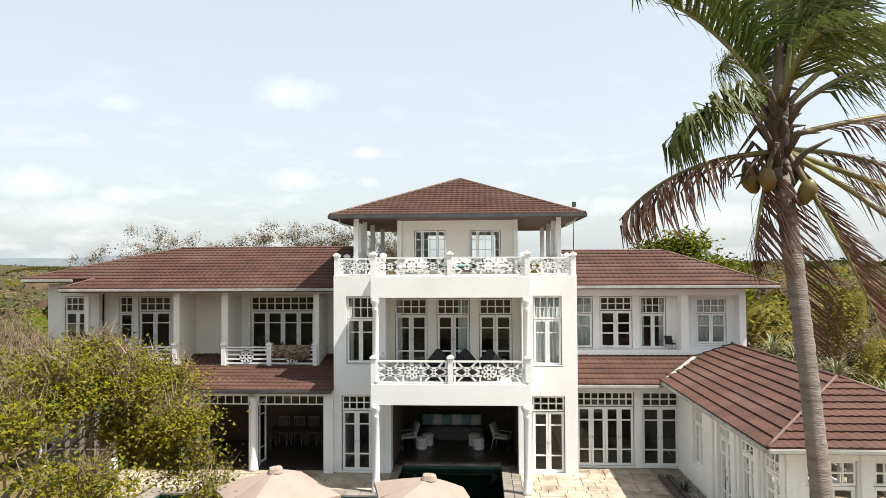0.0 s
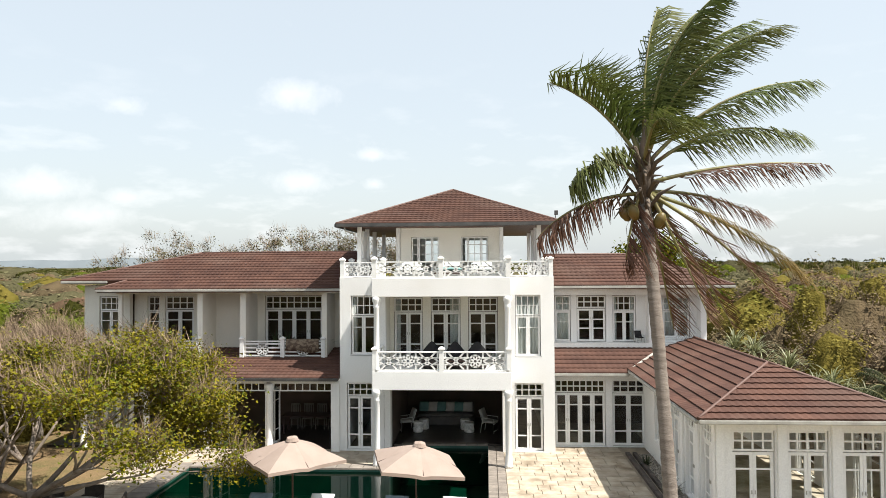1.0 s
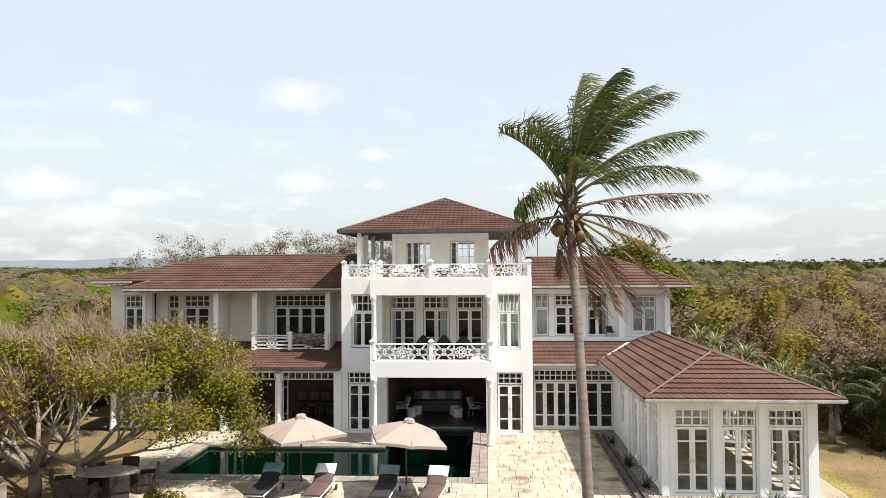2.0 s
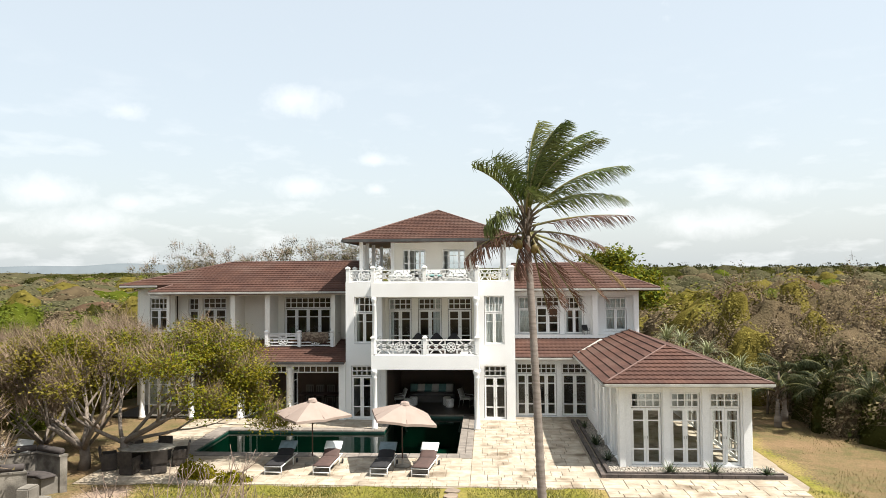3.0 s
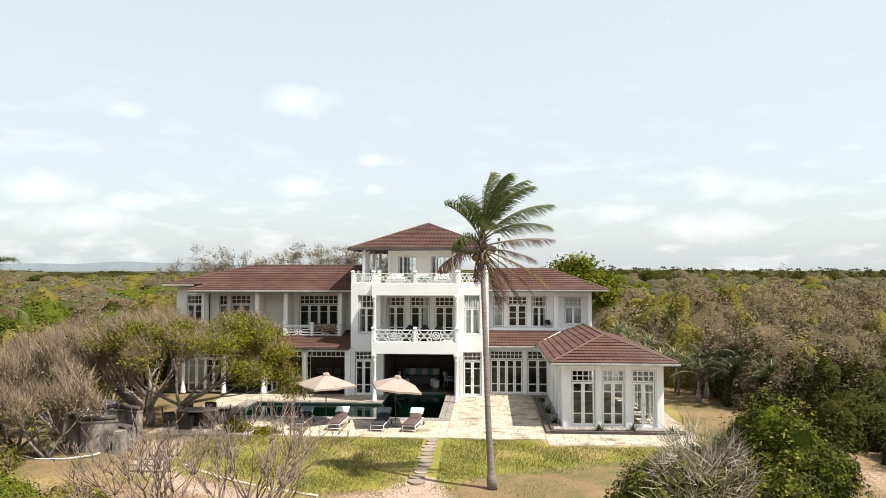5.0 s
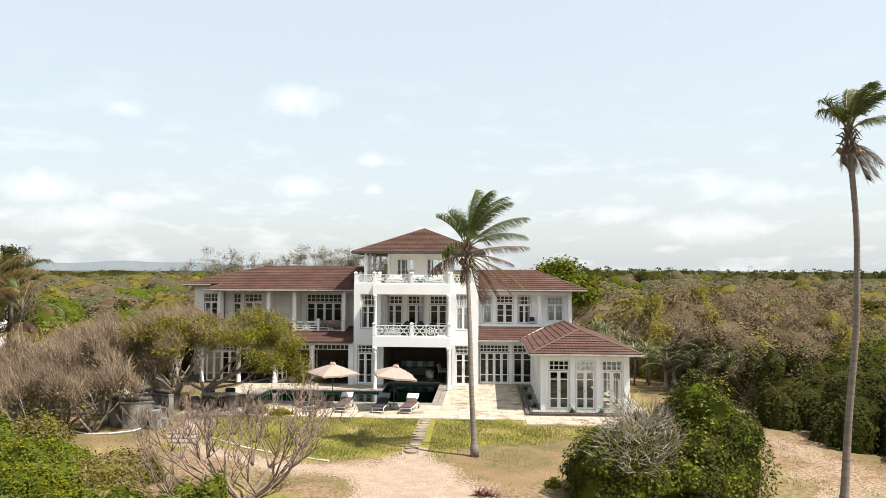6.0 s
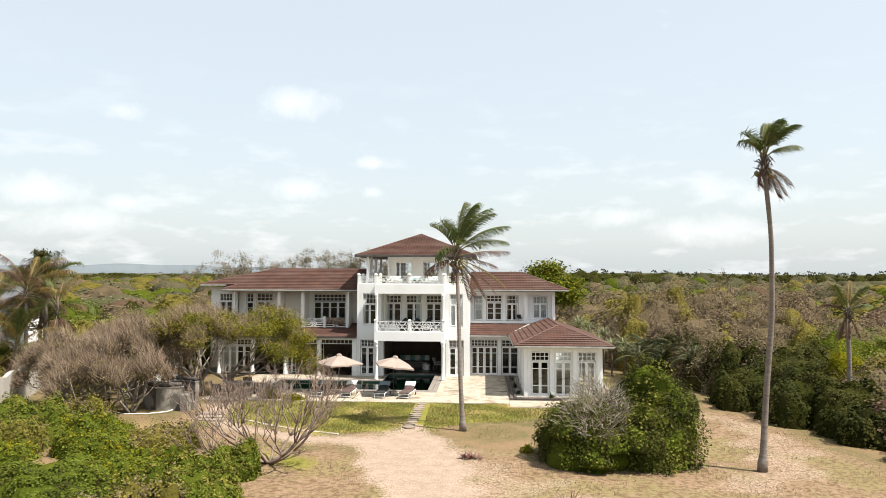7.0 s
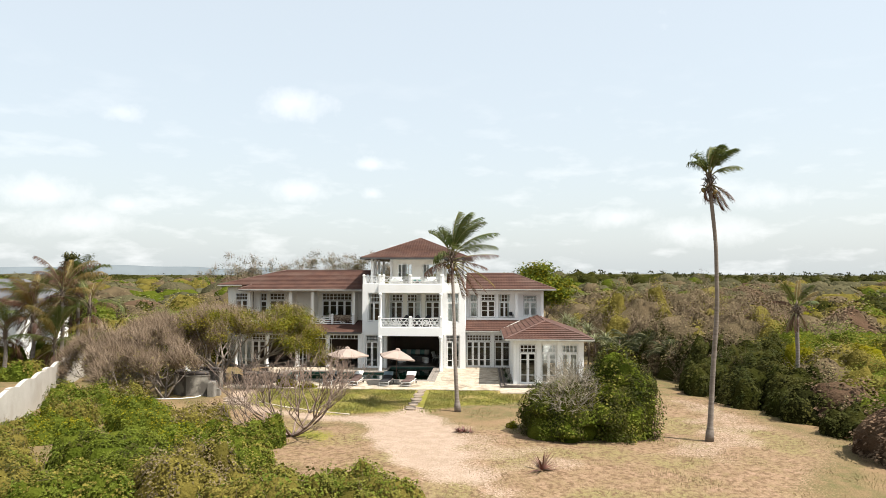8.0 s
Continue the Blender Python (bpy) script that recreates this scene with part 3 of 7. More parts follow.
LE, LF, LZ, LR, LRZ, LH = -14.90, 4.95, 6.71, 8.35, 7.98, -9.85
sl = (LRZ - 6.35) / (LR - 4.0)
slope("roof", (-12.75, 4.0, 6.35), (TX0, 4.0, 6.35), (TX0, LF, 6.35 + sl * (LF - 4.0)), (-11.85, LF, 6.35 + sl * (LF - 4.0)), course=0.34)
slope("roof", (-12.75, LF, 6.35), (-12.75, 4.0, 6.35), (-11.85, LF, 6.35 + sl * (LF - 4.0)), (-11.85, LF, 6.35 + sl * (LF - 4.0)), course=0.34)
caps((-12.75, 4.0, 6.35), (-11.85, LF, 6.35 + sl * (LF - 4.0)), 0.045)
slope("roof", (LE, LF, LZ), (TX0, LF, LZ), (TX0, LR, LRZ), (LH, LR, LRZ), course=0.34, label="brown tiled wing roof")
slope("roof", (LE, 11.75, LZ), (LE, LF, LZ), (LH, LR, LRZ), (LH, LR, LRZ), course=0.34)
slope("roof", (TX0, 11.75, LZ), (LE, 11.75, LZ), (LH, LR, LRZ), (TX0, LR, LRZ), course=0.34)
caps((LE, LF, LZ), (LH, LR, LRZ), 0.05)
caps((LH, LR, LRZ), (TX0, LR, LRZ), 0.05)
gutter((-12.75, 3.97, 6.33), (TX0, 3.97, 6.33), GUTTER_PALE)
gutter((LE, LF - 0.03, LZ - 0.02), (-12.75, LF - 0.03, LZ - 0.02), GUTTER_PALE)
part("soffit", boxes((-12.7, TX0, 4.02, 6.0, 6.20, 6.24), (LE + 0.1, -12.1, LF + 0.02, 5.6, LZ - 0.14, LZ - 0.10)), SOFFIT, HOUSE)
# lower roof over the left veranda
slope("roof", (-12.6, 1.85, 2.90), (TX0 - 0.0, 1.85, 2.90), (TX0, 6.0, 3.62), (-12.6, 6.0, 3.62), course=0.36, thick=0.08, label="brown tiled veranda roof")
gutter((-12.6, 1.82, 2.88), (TX0, 1.82, 2.88))
ve = boxes((-12.4, TX0, 2.15, 2.40, 2.66, 2.84))
part("beam", ve, WHITE, HOUSE)
for x in (-12.2, -9.6, -7.1, -4.52):
    column(x, 2.28, 0.0, 2.66, 0.125)
part("pier", rounded(boxes((-1.98, -1.64, 2.02, 2.5, 0, 2.84)), 0.012), WHITE, HOUSE)
# fixed small-paned lights under the veranda beam
for x0, x1, n in ((-9.45, -7.25, 8), (-6.95, -4.68, 8), (-4.36, -1.99, 8)):
    glazed("window", x0, x1, 2.32, 2.66, 2.25, [x0 + (x1 - x0) * i / n for i in range(1, n)], [], stile=0.04, bar=0.035, label="small-paned light over a veranda opening")
for x0, ang in ((-4.66, 80), (-4.38, 100), (-6.9, 75)):
    mm = pose(x0, 2.3, 0, 0, 0, ang)
    for k in range(2):
        glazed("door", 0.0 + 0.62 * k, 0.60 + 0.62 * k, 0.05, 2.30, 0.0, [], [0.6, 1.8], stile=0.08, bar=0.04, depth=0.045, m=mm, label="folded-back white glazed door leaf")
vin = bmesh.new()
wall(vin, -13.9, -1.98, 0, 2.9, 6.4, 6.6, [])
part("wall", vin, DIM_INNER, HOUSE, "inner veranda wall with shade put into its dark colour")
french_door(-12.0, -9.8, 2.5, 4, top=2.6)

# --- right wing
rw = bmesh.new()
wall(rw, TX1, 13.32, 3.60, 6.42, UY, UY + 0.22, [(TX1 + 0.05, 10.95, 3.98, 6.02), (11.22, 13.08, 3.98, 6.02)])
box(rw, 13.10, 13.32, UY + 0.22, 9.8, 0, 6.42)
wall(rw, TX1, 13.10, 3.60, 6.42, 5.0, 5.2, [(7.10, 7.78, 4.0, 5.97), (8.04, 9.28, 3.98, 5.97), (9.55, 10.55, 3.98, 5.97), (11.66, 12.80, 4.15, 5.90)])
box(rw, 10.95, 11.22, UY + 0.22, 5.0, 3.98, 6.02)
box(rw, TX1, 13.10, UY + 0.22, 5.0, 3.66, 3.98)
part("wall", rw, WHITE, HOUSE, "white rendered wing wall")
casement(7.12, 7.76, 4.02, 5.95, 5.05, 1, sill=False)
french_door(8.06, 9.26, 5.05, 2, z0=4.0, head=5.40, top=5.95)
casement(9.57, 10.53, 4.0, 5.95, 5.05, 2, sill=False)
casement(11.68, 12.78, 4.17, 5.88, 5.05, 2)
curtain(11.69, 12.77, 4.19, 5.86, 5.14)
curtain(7.13, 7.75, 4.03, 5.93, 5.14)
curtain(9.58, 9.75, 4.02, 5.93, 5.14)
curtain(10.3, 10.52, 4.02, 5.93, 5.14)
RF, RZ, RR, RRZ, RX = 3.80, 6.42, 7.10, 7.74, 14.25
slope("roof", (TX1, RF, RZ), (RX, RF, RZ), (RX - 3.3, RR, RRZ), (TX1, RR, RRZ), course=0.34, label="brown tiled wing roof")
slope("roof", (RX, RF, RZ), (RX, 10.4, RZ), (RX - 3.3, RR, RRZ), (RX - 3.3, RR, RRZ), course=0.34)
slope("roof", (RX, 10.4, RZ), (TX1, 10.4, RZ), (TX1, RR, RRZ), (RX - 3.3, RR, RRZ), course=0.34)
caps((RX, RF, RZ), (RX - 3.3, RR, RRZ), 0.05)
caps((RX - 3.3, RR, RRZ), (TX1, RR, RRZ), 0.05)
gutter((TX1, RF - 0.03, RZ - 0.02), (RX, RF - 0.03, RZ - 0.02), GUTTER_PALE)
gutter((RX + 0.03, RF, RZ - 0.02), (RX + 0.03, 10.4, RZ - 0.02), GUTTER_PALE)
part("soffit", boxes((TX1, RX - 0.1, RF + 0.03, UY, RZ - 0.14, RZ - 0.10), (13.32, RX - 0.1, UY, 10.3, RZ - 0.14, RZ - 0.10)), SOFFIT, HOUSE)
rg = bmesh.new()
wall(rg, TX1, 10.62, 0, 3.05, GY, GY + 0.25, [(6.88, 8.90, 0.04, 2.68), (9.16, 10.46, 0.04, 2.68)])
part("wall", rg, WHITE, HOUSE, "white rendered ground floor wall")
french_door(6.90, 8.88, GY + 0.08, 4)
french_door(9.18, 10.44, GY + 0.08, 2)
slope("roof", (TX1, 2.40, 3.05), (11.6, 2.40, 3.05), (11.6, UY, 3.80), (TX1, UY, 3.80), course=0.34, thick=0.08, label="brown tiled lean-to roof")
gutter((TX1, 2.37, 3.02), (9.70, 2.37, 3.02), GUTTER_PALE)

# --- pavilion at the end of the right wing
BX0, BX1, BY = 10.40, 15.10, -5.70
bay = bmesh.new()
front = [(10.78, 11.92, 0.06, 2.76), (12.25, 13.33, 0.06, 2.76), (13.68, 14.80, 0.06, 2.76)]
wall(bay, BX0, BX1, 0, 3.05, BY, BY + 0.22, front)
side_holes = [(-5.30, -4.20, 0.06, 2.76), (-3.75, -2.65, 0.06, 2.76), (-2.05, -0.95, 0.06, 2.76), (0.40, 1.40, 0.7, 2.76)]
SIDE = Matrix(((0, 1, 0, 0), (1, 0, 0, 0), (0, 0, 1, 0), (0, 0, 0, 1)))   # swaps x and y
wall(bay, BY + 0.22, GY, 0, 3.05, BX0, BX0 + 0.22, side_holes, SIDE)
wall(bay, BY + 0.22, 6.0, 0, 3.05, BX1 - 0.22, BX1, [(-5.2, -3.8, 0.06, 2.72), (-3.3, -1.9, 0.06, 2.72), (-1.4, 0.0, 0.06, 2.72), (0.6, 2.0, 0.06, 2.72)], SIDE)
bmesh.ops.recalc_face_normals(bay, faces=bay.faces)
part("wall", bay, WHITE, HOUSE, "white rendered pavilion wall")
for x0, x1, z0, z1 in front:
    french_door(x0 + 0.02, x1 - 0.02, BY + 0.07, 2, z0=0.08, head=2.16, top=2.74)
for y0, y1, z0, z1 in side_holes[:3]:
    french_door(y0 + 0.02, y1 - 0.02, BX0 + 0.07, 2, z0=0.08, head=2.16, top=2.74, m=SIDE)
casement(0.42, 1.38, 0.72, 2.74, BX0 + 0.07, 2, m=SIDE)
for y0, y1 in ((-5.18, -3.82), (-3.28, -1.92), (-1.38, -0.02), (0.62, 1.98)):
    french_door(y0, y1, BX1 - 0.15, 2, z0=0.08, head=2.16, top=2.70, m=SIDE)
# projecting piers between the pavilion windows
for x in (10.40, 12.085, 13.505, 15.02):
    w = 0.13 if x in (12.085, 13.505) else 0.16
    part("pier", rounded(boxes((x - w + (0.1 if x < 11 else 0), x + w, BY - 0.07, BY - 0.002, 0, 3.0)), 0.01), WHITE, HOUSE)
for y in (-5.50, -3.97, -2.35, -0.55):
    part("pier", rounded(boxes((BX0 - 0.07, BX0 - 0.002, y - 0.14, y + 0.14, 0, 3.0)), 0.01), WHITE, HOUSE)
PX0, PX1, PY, PZ = 9.72, 15.80, -6.25, 3.16
PM, PPY, PPZ = 12.76, -3.15, 4.22
slope("roof", (PX0, PY, PZ), (PX1, PY, PZ), (PM, PPY, PPZ), (PM, PPY, PPZ), course=0.34, single=True, label="brown tiled pavilion roof")
slope("roof", (PX0, 4.4, PZ), (PX0, PY, PZ), (PM, PPY, PPZ), (PM, 4.4, PPZ), course=0.34, single=True, label="brown tiled pavilion roof")
slope("roof", (PX1, PY, PZ), (PX1, 4.4, PZ), (PM, 4.4, PPZ), (PM, PPY, PPZ), course=0.34)
for c in ((PX0, PY, PZ), (PX1, PY, PZ)):
    caps(c, (PM, PPY, PPZ), 0.05)
caps((PM, PPY, PPZ), (PM, 4.4, PPZ), 0.05)
bm = bmesh.new()
beam(bm, (9.74, 2.42, 3.16), (11.3, 4.05, 3.78), 0.14, 0.05)
part("valley_flashing", bm, GUTTER_PALE, HOUSE, "pale mortar valley between two roofs")
gutter((PX0, PY - 0.03, PZ - 0.02), (PX1, PY - 0.03, PZ - 0.02), GUTTER_PALE)
gutter((PX0 - 0.03, PY, PZ - 0.02), (PX0 - 0.03, 2.4, PZ - 0.02), GUTTER_PALE)
gutter((PX1 + 0.03, PY, PZ - 0.02), (PX1 + 0.03, 4.4, PZ - 0.02), GUTTER_PALE)
part("soffit", boxes((PX0 + 0.05, BX0, PY + 0.05, 2.4, PZ - 0.13, PZ - 0.09), (BX1, PX1 - 0.05, PY + 0.05, 4.4, PZ - 0.13, PZ - 0.09), (BX0, BX1, PY + 0.05, 4.4, PZ - 0.13, PZ - 0.09)), WHITE, HOUSE)

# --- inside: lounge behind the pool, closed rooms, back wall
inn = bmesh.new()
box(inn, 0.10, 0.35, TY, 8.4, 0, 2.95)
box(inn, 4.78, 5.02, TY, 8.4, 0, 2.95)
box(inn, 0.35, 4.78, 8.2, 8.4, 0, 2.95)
part("wall", inn, DIM_INNER, HOUSE, "red-brown lounge wall with shade put into its dark colour")
for x0, x1 in ((0.12, 0.36), (4.77, 5.0)):
    part("pier", boxes((x0, x1, TY - 0.01, TY + 0.5, 0, 2.78)), WHITE, HOUSE)
back = bmesh.new()
wall(back, -14.2, 13.3, 0, 6.5, 12.0, 12.25)
wall(back, 13.3, 15.1, 0, 3.05, 5.8, 6.0)
for x in (-1.65, 6.55):
    box(back, x, x + 0.2, 6.6, 12.0, 0, 6.5)
box(back, -13.95, TX0, 6.25, 12.0, 2.98, 3.25)
box(back, TX1, 13.1, 5.2, 12.0, 3.0, 3.25)
part("wall", back, WHITE, HOUSE, "white rendered rear wall")
# dark walls added behind the windows so that the rooms look dim
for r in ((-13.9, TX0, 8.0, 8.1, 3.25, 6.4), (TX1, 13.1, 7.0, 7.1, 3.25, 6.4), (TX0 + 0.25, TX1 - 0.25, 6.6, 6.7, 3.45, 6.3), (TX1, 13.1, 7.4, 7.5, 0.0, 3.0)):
    part("partition", boxes(r), DIM_INNER, HOUSE, "dark wall added to dim the room behind the windows")
for r in ((-13.9, TX0, 6.3, 8.0, 3.255, 3.27), (TX1, 13.1, 5.2, 7.0, 3.255, 3.98), (TX0 + 0.25, TX1 - 0.25, 3.66, 6.6, 3.455, 3.47)):
    part("floor", boxes(r), DARK_FLOOR, HOUSE, "dark upper floor")

# ---------------------------------------------------------------- ground, patio, pool
POOL = (-6.75, 4.20, -4.15, -0.15)
bm = bmesh.new()
px0, px1, py0, py1 = POOL
box(bm, px0 - 0.2, px1 + 0.2, py0 - 0.2, 3.4, -1.9, -1.6)
box(bm, px0 - 0.2, px0, py0, py1, -1.6, -0.02)
box(bm, px1, px1 + 0.2, py0, 3.4, -1.6, -0.02)
box(bm, px0 - 0.2, px1 + 0.2, py0 - 0.2, py0, -1.6, -0.02)
box(bm, px0, 0.62, py1, py1 + 0.2, -1.6, -0.02)
box(bm, 0.45, 0.62, py1 + 0.2, 3.4, -1.6, -0.02)
box(bm, 0.62, px1, 3.2, 3.4, -1.6, -0.02)
tagged(part("pool_basin", bm, POOL_TILE), "dark green lined swimming pool basin", "pool", kind="structure")
bm = bmesh.new()
for (x0, x1, y0, y1) in ((px0, px1, py0, py1), (0.62, px1, py1, 3.2)):
    vs = [bm.verts.new(p) for p in ((x0, y0, -0.13), (x1, y0, -0.13), (x1, y1, -0.13), (x0, y1, -0.13))]
    bm.faces.new(vs)
tagged(part("water", bm, WATER), "still dark green pool water", "water", kind="structure")

def ground_height(x, y):
    """The lie of the land: level round the house, softly rolling inland."""
    r = np.hypot(x, y - 0.0)
    far = np.clip((r - 45) / 120, 0, 1)
    z = -0.045 + far * (1.2 * np.sin(x * 0.021 + 0.6) * np.cos(y * 0.017) + 0.8 * np.sin(x * 0.05 + y * 0.03))
    z = z + np.clip((y - 20) / 400, 0, 1.5) * 2.2 + np.clip((-26 - y) / 20, 0, 1) * -1.2
    z = z + 26 * np.clip((r - 3200) / 1200, 0, 1) ** 1.5 * (0.7 + 0.3 * np.sin(x * 0.0011 + 1.0))
    return z


def lines(near, edge, step):
    a = list(np.arange(-near, near + 1e-6, step))
    d, x = step, near
    while x < edge:
        d *= 1.22
        x += d
        a = [-x] + a + [x]
    return a


gx = np.array(sorted(set(np.round(lines(34, 4600, 0.42), 3)) | {-9.2, 16.2}))
gy = np.array(sorted(set(np.round(lines(34, 4600, 0.42), 3)) | {-8.35, 12.2}))
GX, GYY = np.meshgrid(gx, gy)
GZ = ground_height(GX, GYY) + 0.03 * np.sin(GX * 1.7 + 0.8 * GYY) * np.sin(GYY * 1.3)
under = (GX > -9.2) & (GX < 16.2) & (GYY > -8.35) & (GYY < 12.2)
GZ = np.where(under, -2.2, GZ)
nx, ny = len(gx), len(gy)
ids = np.arange(nx * ny).reshape(ny, nx)
quads = np.stack([ids[:-1, :-1], ids[:-1, 1:], ids[1:, 1:], ids[1:, :-1]], -1).reshape(-1, 4)


def near_path(x, y, pts):
    best = np.full(x.shape, 1e9)
    for (ax, ay, aw), (bx, by, bw) in zip(pts, pts[1:]):
        t = np.clip(((x - ax) * (bx - ax) + (y - ay) * (by - ay)) / ((bx - ax) ** 2 + (by - ay) ** 2), 0, 1)
        d = np.hypot(x - ax - t * (bx - ax), y - ay - t * (by - ay)) - (aw + t * (bw - aw))
        best = np.minimum(best, d)
    return best


def sand_amount(x, y):
    """Where feet have worn the ground to sand: the trodden way to the sea, the corner by the palm, the way to the stone seat."""
    wob = 0.35 * np.sin(x * 1.9 + y * 0.7) + 0.3 * np.sin(y * 2.3 - x)
    d = near_path(x, y, [(4.1, -14.6, 0.4), (4.1, -17.6, 1.7), (4.9, -21.5, 2.2), (6.0, -25.0, 1.6), (8.6, -29.0, 0.4)]) + wob * 0.8
    d = np.minimum(d, near_path(x, y, [(3.2, -17.9, 0.9), (-0.5, -17.6, 0.6), (-4.5, -15.3, 0.5), (-6.3, -13.6, 0.5), (-7.5, -9.5, 0.7)]) + wob * 0.4)
    thin = np.minimum(near_path(x, y, [(6.2, -18.6, 0.8), (8.6, -23.5, 1.0), (11.0, -26.0, 0.4)]), near_path(x, y, [(17.0, -24.0, 0.6), (20.5, -19.5, 0.9), (21.0, -12.0, 0.5)])) + wob * 1.5
    return np.maximum(np.clip(0.5 - d / 1.7, 0, 1), np.clip(0.5 - thin / 2.5, 0, 0.47))


def lawn_amount(x, y):
    """Tended grass in front of the patio."""
    wob = 0.5 * np.sin(x * 1.1 + 2) + 0.4 * np.sin(y * 1.7 + x * 0.6)
    front = np.where(x > 4, y + 15.4 - 0.5 * (x - 4), y + 16.4 + 0.3 * np.minimum(x, 0))
    inside = np.minimum.reduce([x + 6.5 + wob, 16.6 - x + wob * 0.5, front + wob * 0.8, 4.0 - y])
    patch = np.maximum(-near_path(x, y, [(-12.5, -15.8, 1.3), (-8.6, -15.6, 1.1)]) + wob * 0.5 + 0.4, -near_path(x, y, [(-2.5, -19.6, 0.9), (0.4, -21.6, 1.5), (1.6, -24.0, 0.8)]) + wob * 0.5)
    return np.clip(np.maximum(inside / 1.5, patch / 2.6 - 0.40) + 0.5, 0, 1)


lawn, sand = lawn_amount(GX, GYY), sand_amount(GX, GYY)
wood = np.clip((np.hypot(GX, GYY - 10) - 30) / 25, 0, 1) * np.clip((GYY + 10) / 10, 0, 1)
dry = np.clip(near_path(GX, GYY, [(20, -12, 2.5), (17, -21, 6.5), (10, -28, 8.0), (14, -40, 12.0)]) * -0.35 + 0.5, 0, 1)
dry = np.maximum(dry, np.clip(near_path(GX, GYY, [(2.5, -25.5, 3.0), (-1.5, -21.5, 3.6), (-6.5, -14, 1.8), (-7.5, -10.5, 1.2)]) * -0.35 + 0.5, 0, 1))

GROUND = bpy.data.materials.new("dry_grass_and_sand")
GROUND.use_nodes = True
gn, gl = GROUND.node_tree.nodes, GROUND.node_tree.links
gb = gn["Principled BSDF"]
gb.inputs["Roughness"].default_value = 0.95
gb.inputs["Specular IOR Level"].default_value = 0.15
gpos = gn.new("ShaderNodeNewGeometry")


def g_noise(scale, detail=6):
    t = gn.new("ShaderNodeTexNoise")
    t.inputs["Scale"].default_value, t.inputs["Detail"].default_value = scale, detail
    gl.new(gpos.outputs["Position"], t.inputs["Vector"])
    return t.outputs[0]


def g_range(value, lo, hi, to_lo=0.0, to_hi=1.0):
    r = gn.new("ShaderNodeMapRange")
    r.inputs["From Min"].default_value, r.inputs["From Max"].default_value = lo, hi
    r.inputs["To Min"].default_value, r.inputs["To Max"].default_value = to_lo, to_hi
    gl.new(value, r.inputs["Value"])
    return r.outputs[0]


def g_mix(fac, a, b):
    m = gn.new("ShaderNodeMix")
    m.data_type = 'RGBA'
    for i, c in ((6, a), (7, b)):
        if isinstance(c, tuple):
            m.inputs[i].default_value = (*c, 1)
        else:
            gl.new(c, m.inputs[i])
    gl.new(fac, m.inputs[0])
    return m.outputs[2]


def g_attr(name):
    a = gn.new("ShaderNodeAttribute")
    a.attribute_name = name
    return a.outputs["Fac"]


coarse, mid_n, fine_n = g_noise(0.35), g_noise(1.7), g_noise(14.0, 8)
scrub_c = g_mix(g_range(mid_n, 0.35, 0.65), (0.099, 0.088, 0.035), (0.153, 0.107, 0.054))
scrub_c = g_mix(g_range(coarse, 0.45, 0.68), scrub_c, (0.197, 0.128, 0.071))
lawn_c = g_mix(g_range(mid_n, 0.3, 0.7), (0.131, 0.131, 0.018), (0.193, 0.168, 0.035))
lawn_c = g_mix(g_range(coarse, 0.47, 0.62), lawn_c, (0.233, 0.175, 0.066))
dry_c = g_mix(g_range(mid_n, 0.30, 0.75), (0.246, 0.161, 0.106), (0.167, 0.121, 0.061))
dry_c = g_mix(g_range(coarse, 0.48, 0.62), dry_c, (0.186, 0.150, 0.068))
dry_c = g_mix(g_range(g_noise(5.0, 8), 0.44, 0.64), dry_c, (0.122, 0.077, 0.043))
sand_c = g_mix(g_range(mid_n, 0.35, 0.65), (0.310, 0.232, 0.176), (0.253, 0.189, 0.137))
edge = g_range(fine_n, 0.3, 0.7, -0.25, 0.25)


def g_soft(name):
    s = gn.new("ShaderNodeMath")
    s.operation = 'ADD'
    gl.new(g_attr(name), s.inputs[0])
    gl.new(edge, s.inputs[1])
    return g_range(s.outputs[0], 0.35, 0.65)


col = g_mix(g_soft("dry"), scrub_c, dry_c)
col = g_mix(g_attr("wood"), col, g_mix(g_range(g_noise(0.02), 0.35, 0.65), (0.042, 0.046, 0.018), (0.065, 0.057, 0.027)))
col = g_mix(g_soft("lawn"), col, lawn_c)
col = g_mix(g_soft("sand"), col, sand_c)
sc_n = gn.new("ShaderNodeVectorMath")
sc_n.operation = 'SCALE'
gl.new(col, sc_n.inputs[0])
gl.new(g_range(fine_n, 0.25, 0.75, 0.72, 1.25), sc_n.inputs["Scale"])
gl.new(sc_n.outputs[0], gb.inputs["Base Color"])
gbump = gn.new("ShaderNodeBump")
gbump.inputs["Strength"].default_value, gbump.inputs["Distance"].default_value = 0.6, 0.05
gl.new(fine_n, gbump.inputs["Height"])
gl.new(gbump.outputs[0], gb.inputs["Normal"])

ground = grid_mesh("ground", np.stack([GX, GYY, GZ], -1).reshape(-1, 3), quads, GROUND, smooth=True)
for key, values in (("lawn", lawn), ("sand", sand), ("dry", dry), ("wood", wood)):
    at = ground.data.attributes.new(key, 'FLOAT', 'POINT')
    at.data.foreach_set("value", values.ravel().astype(np.float32))
tagged(ground, "dry coastal ground with lawn, sandy tracks and scrub", "ground", kind="structure")

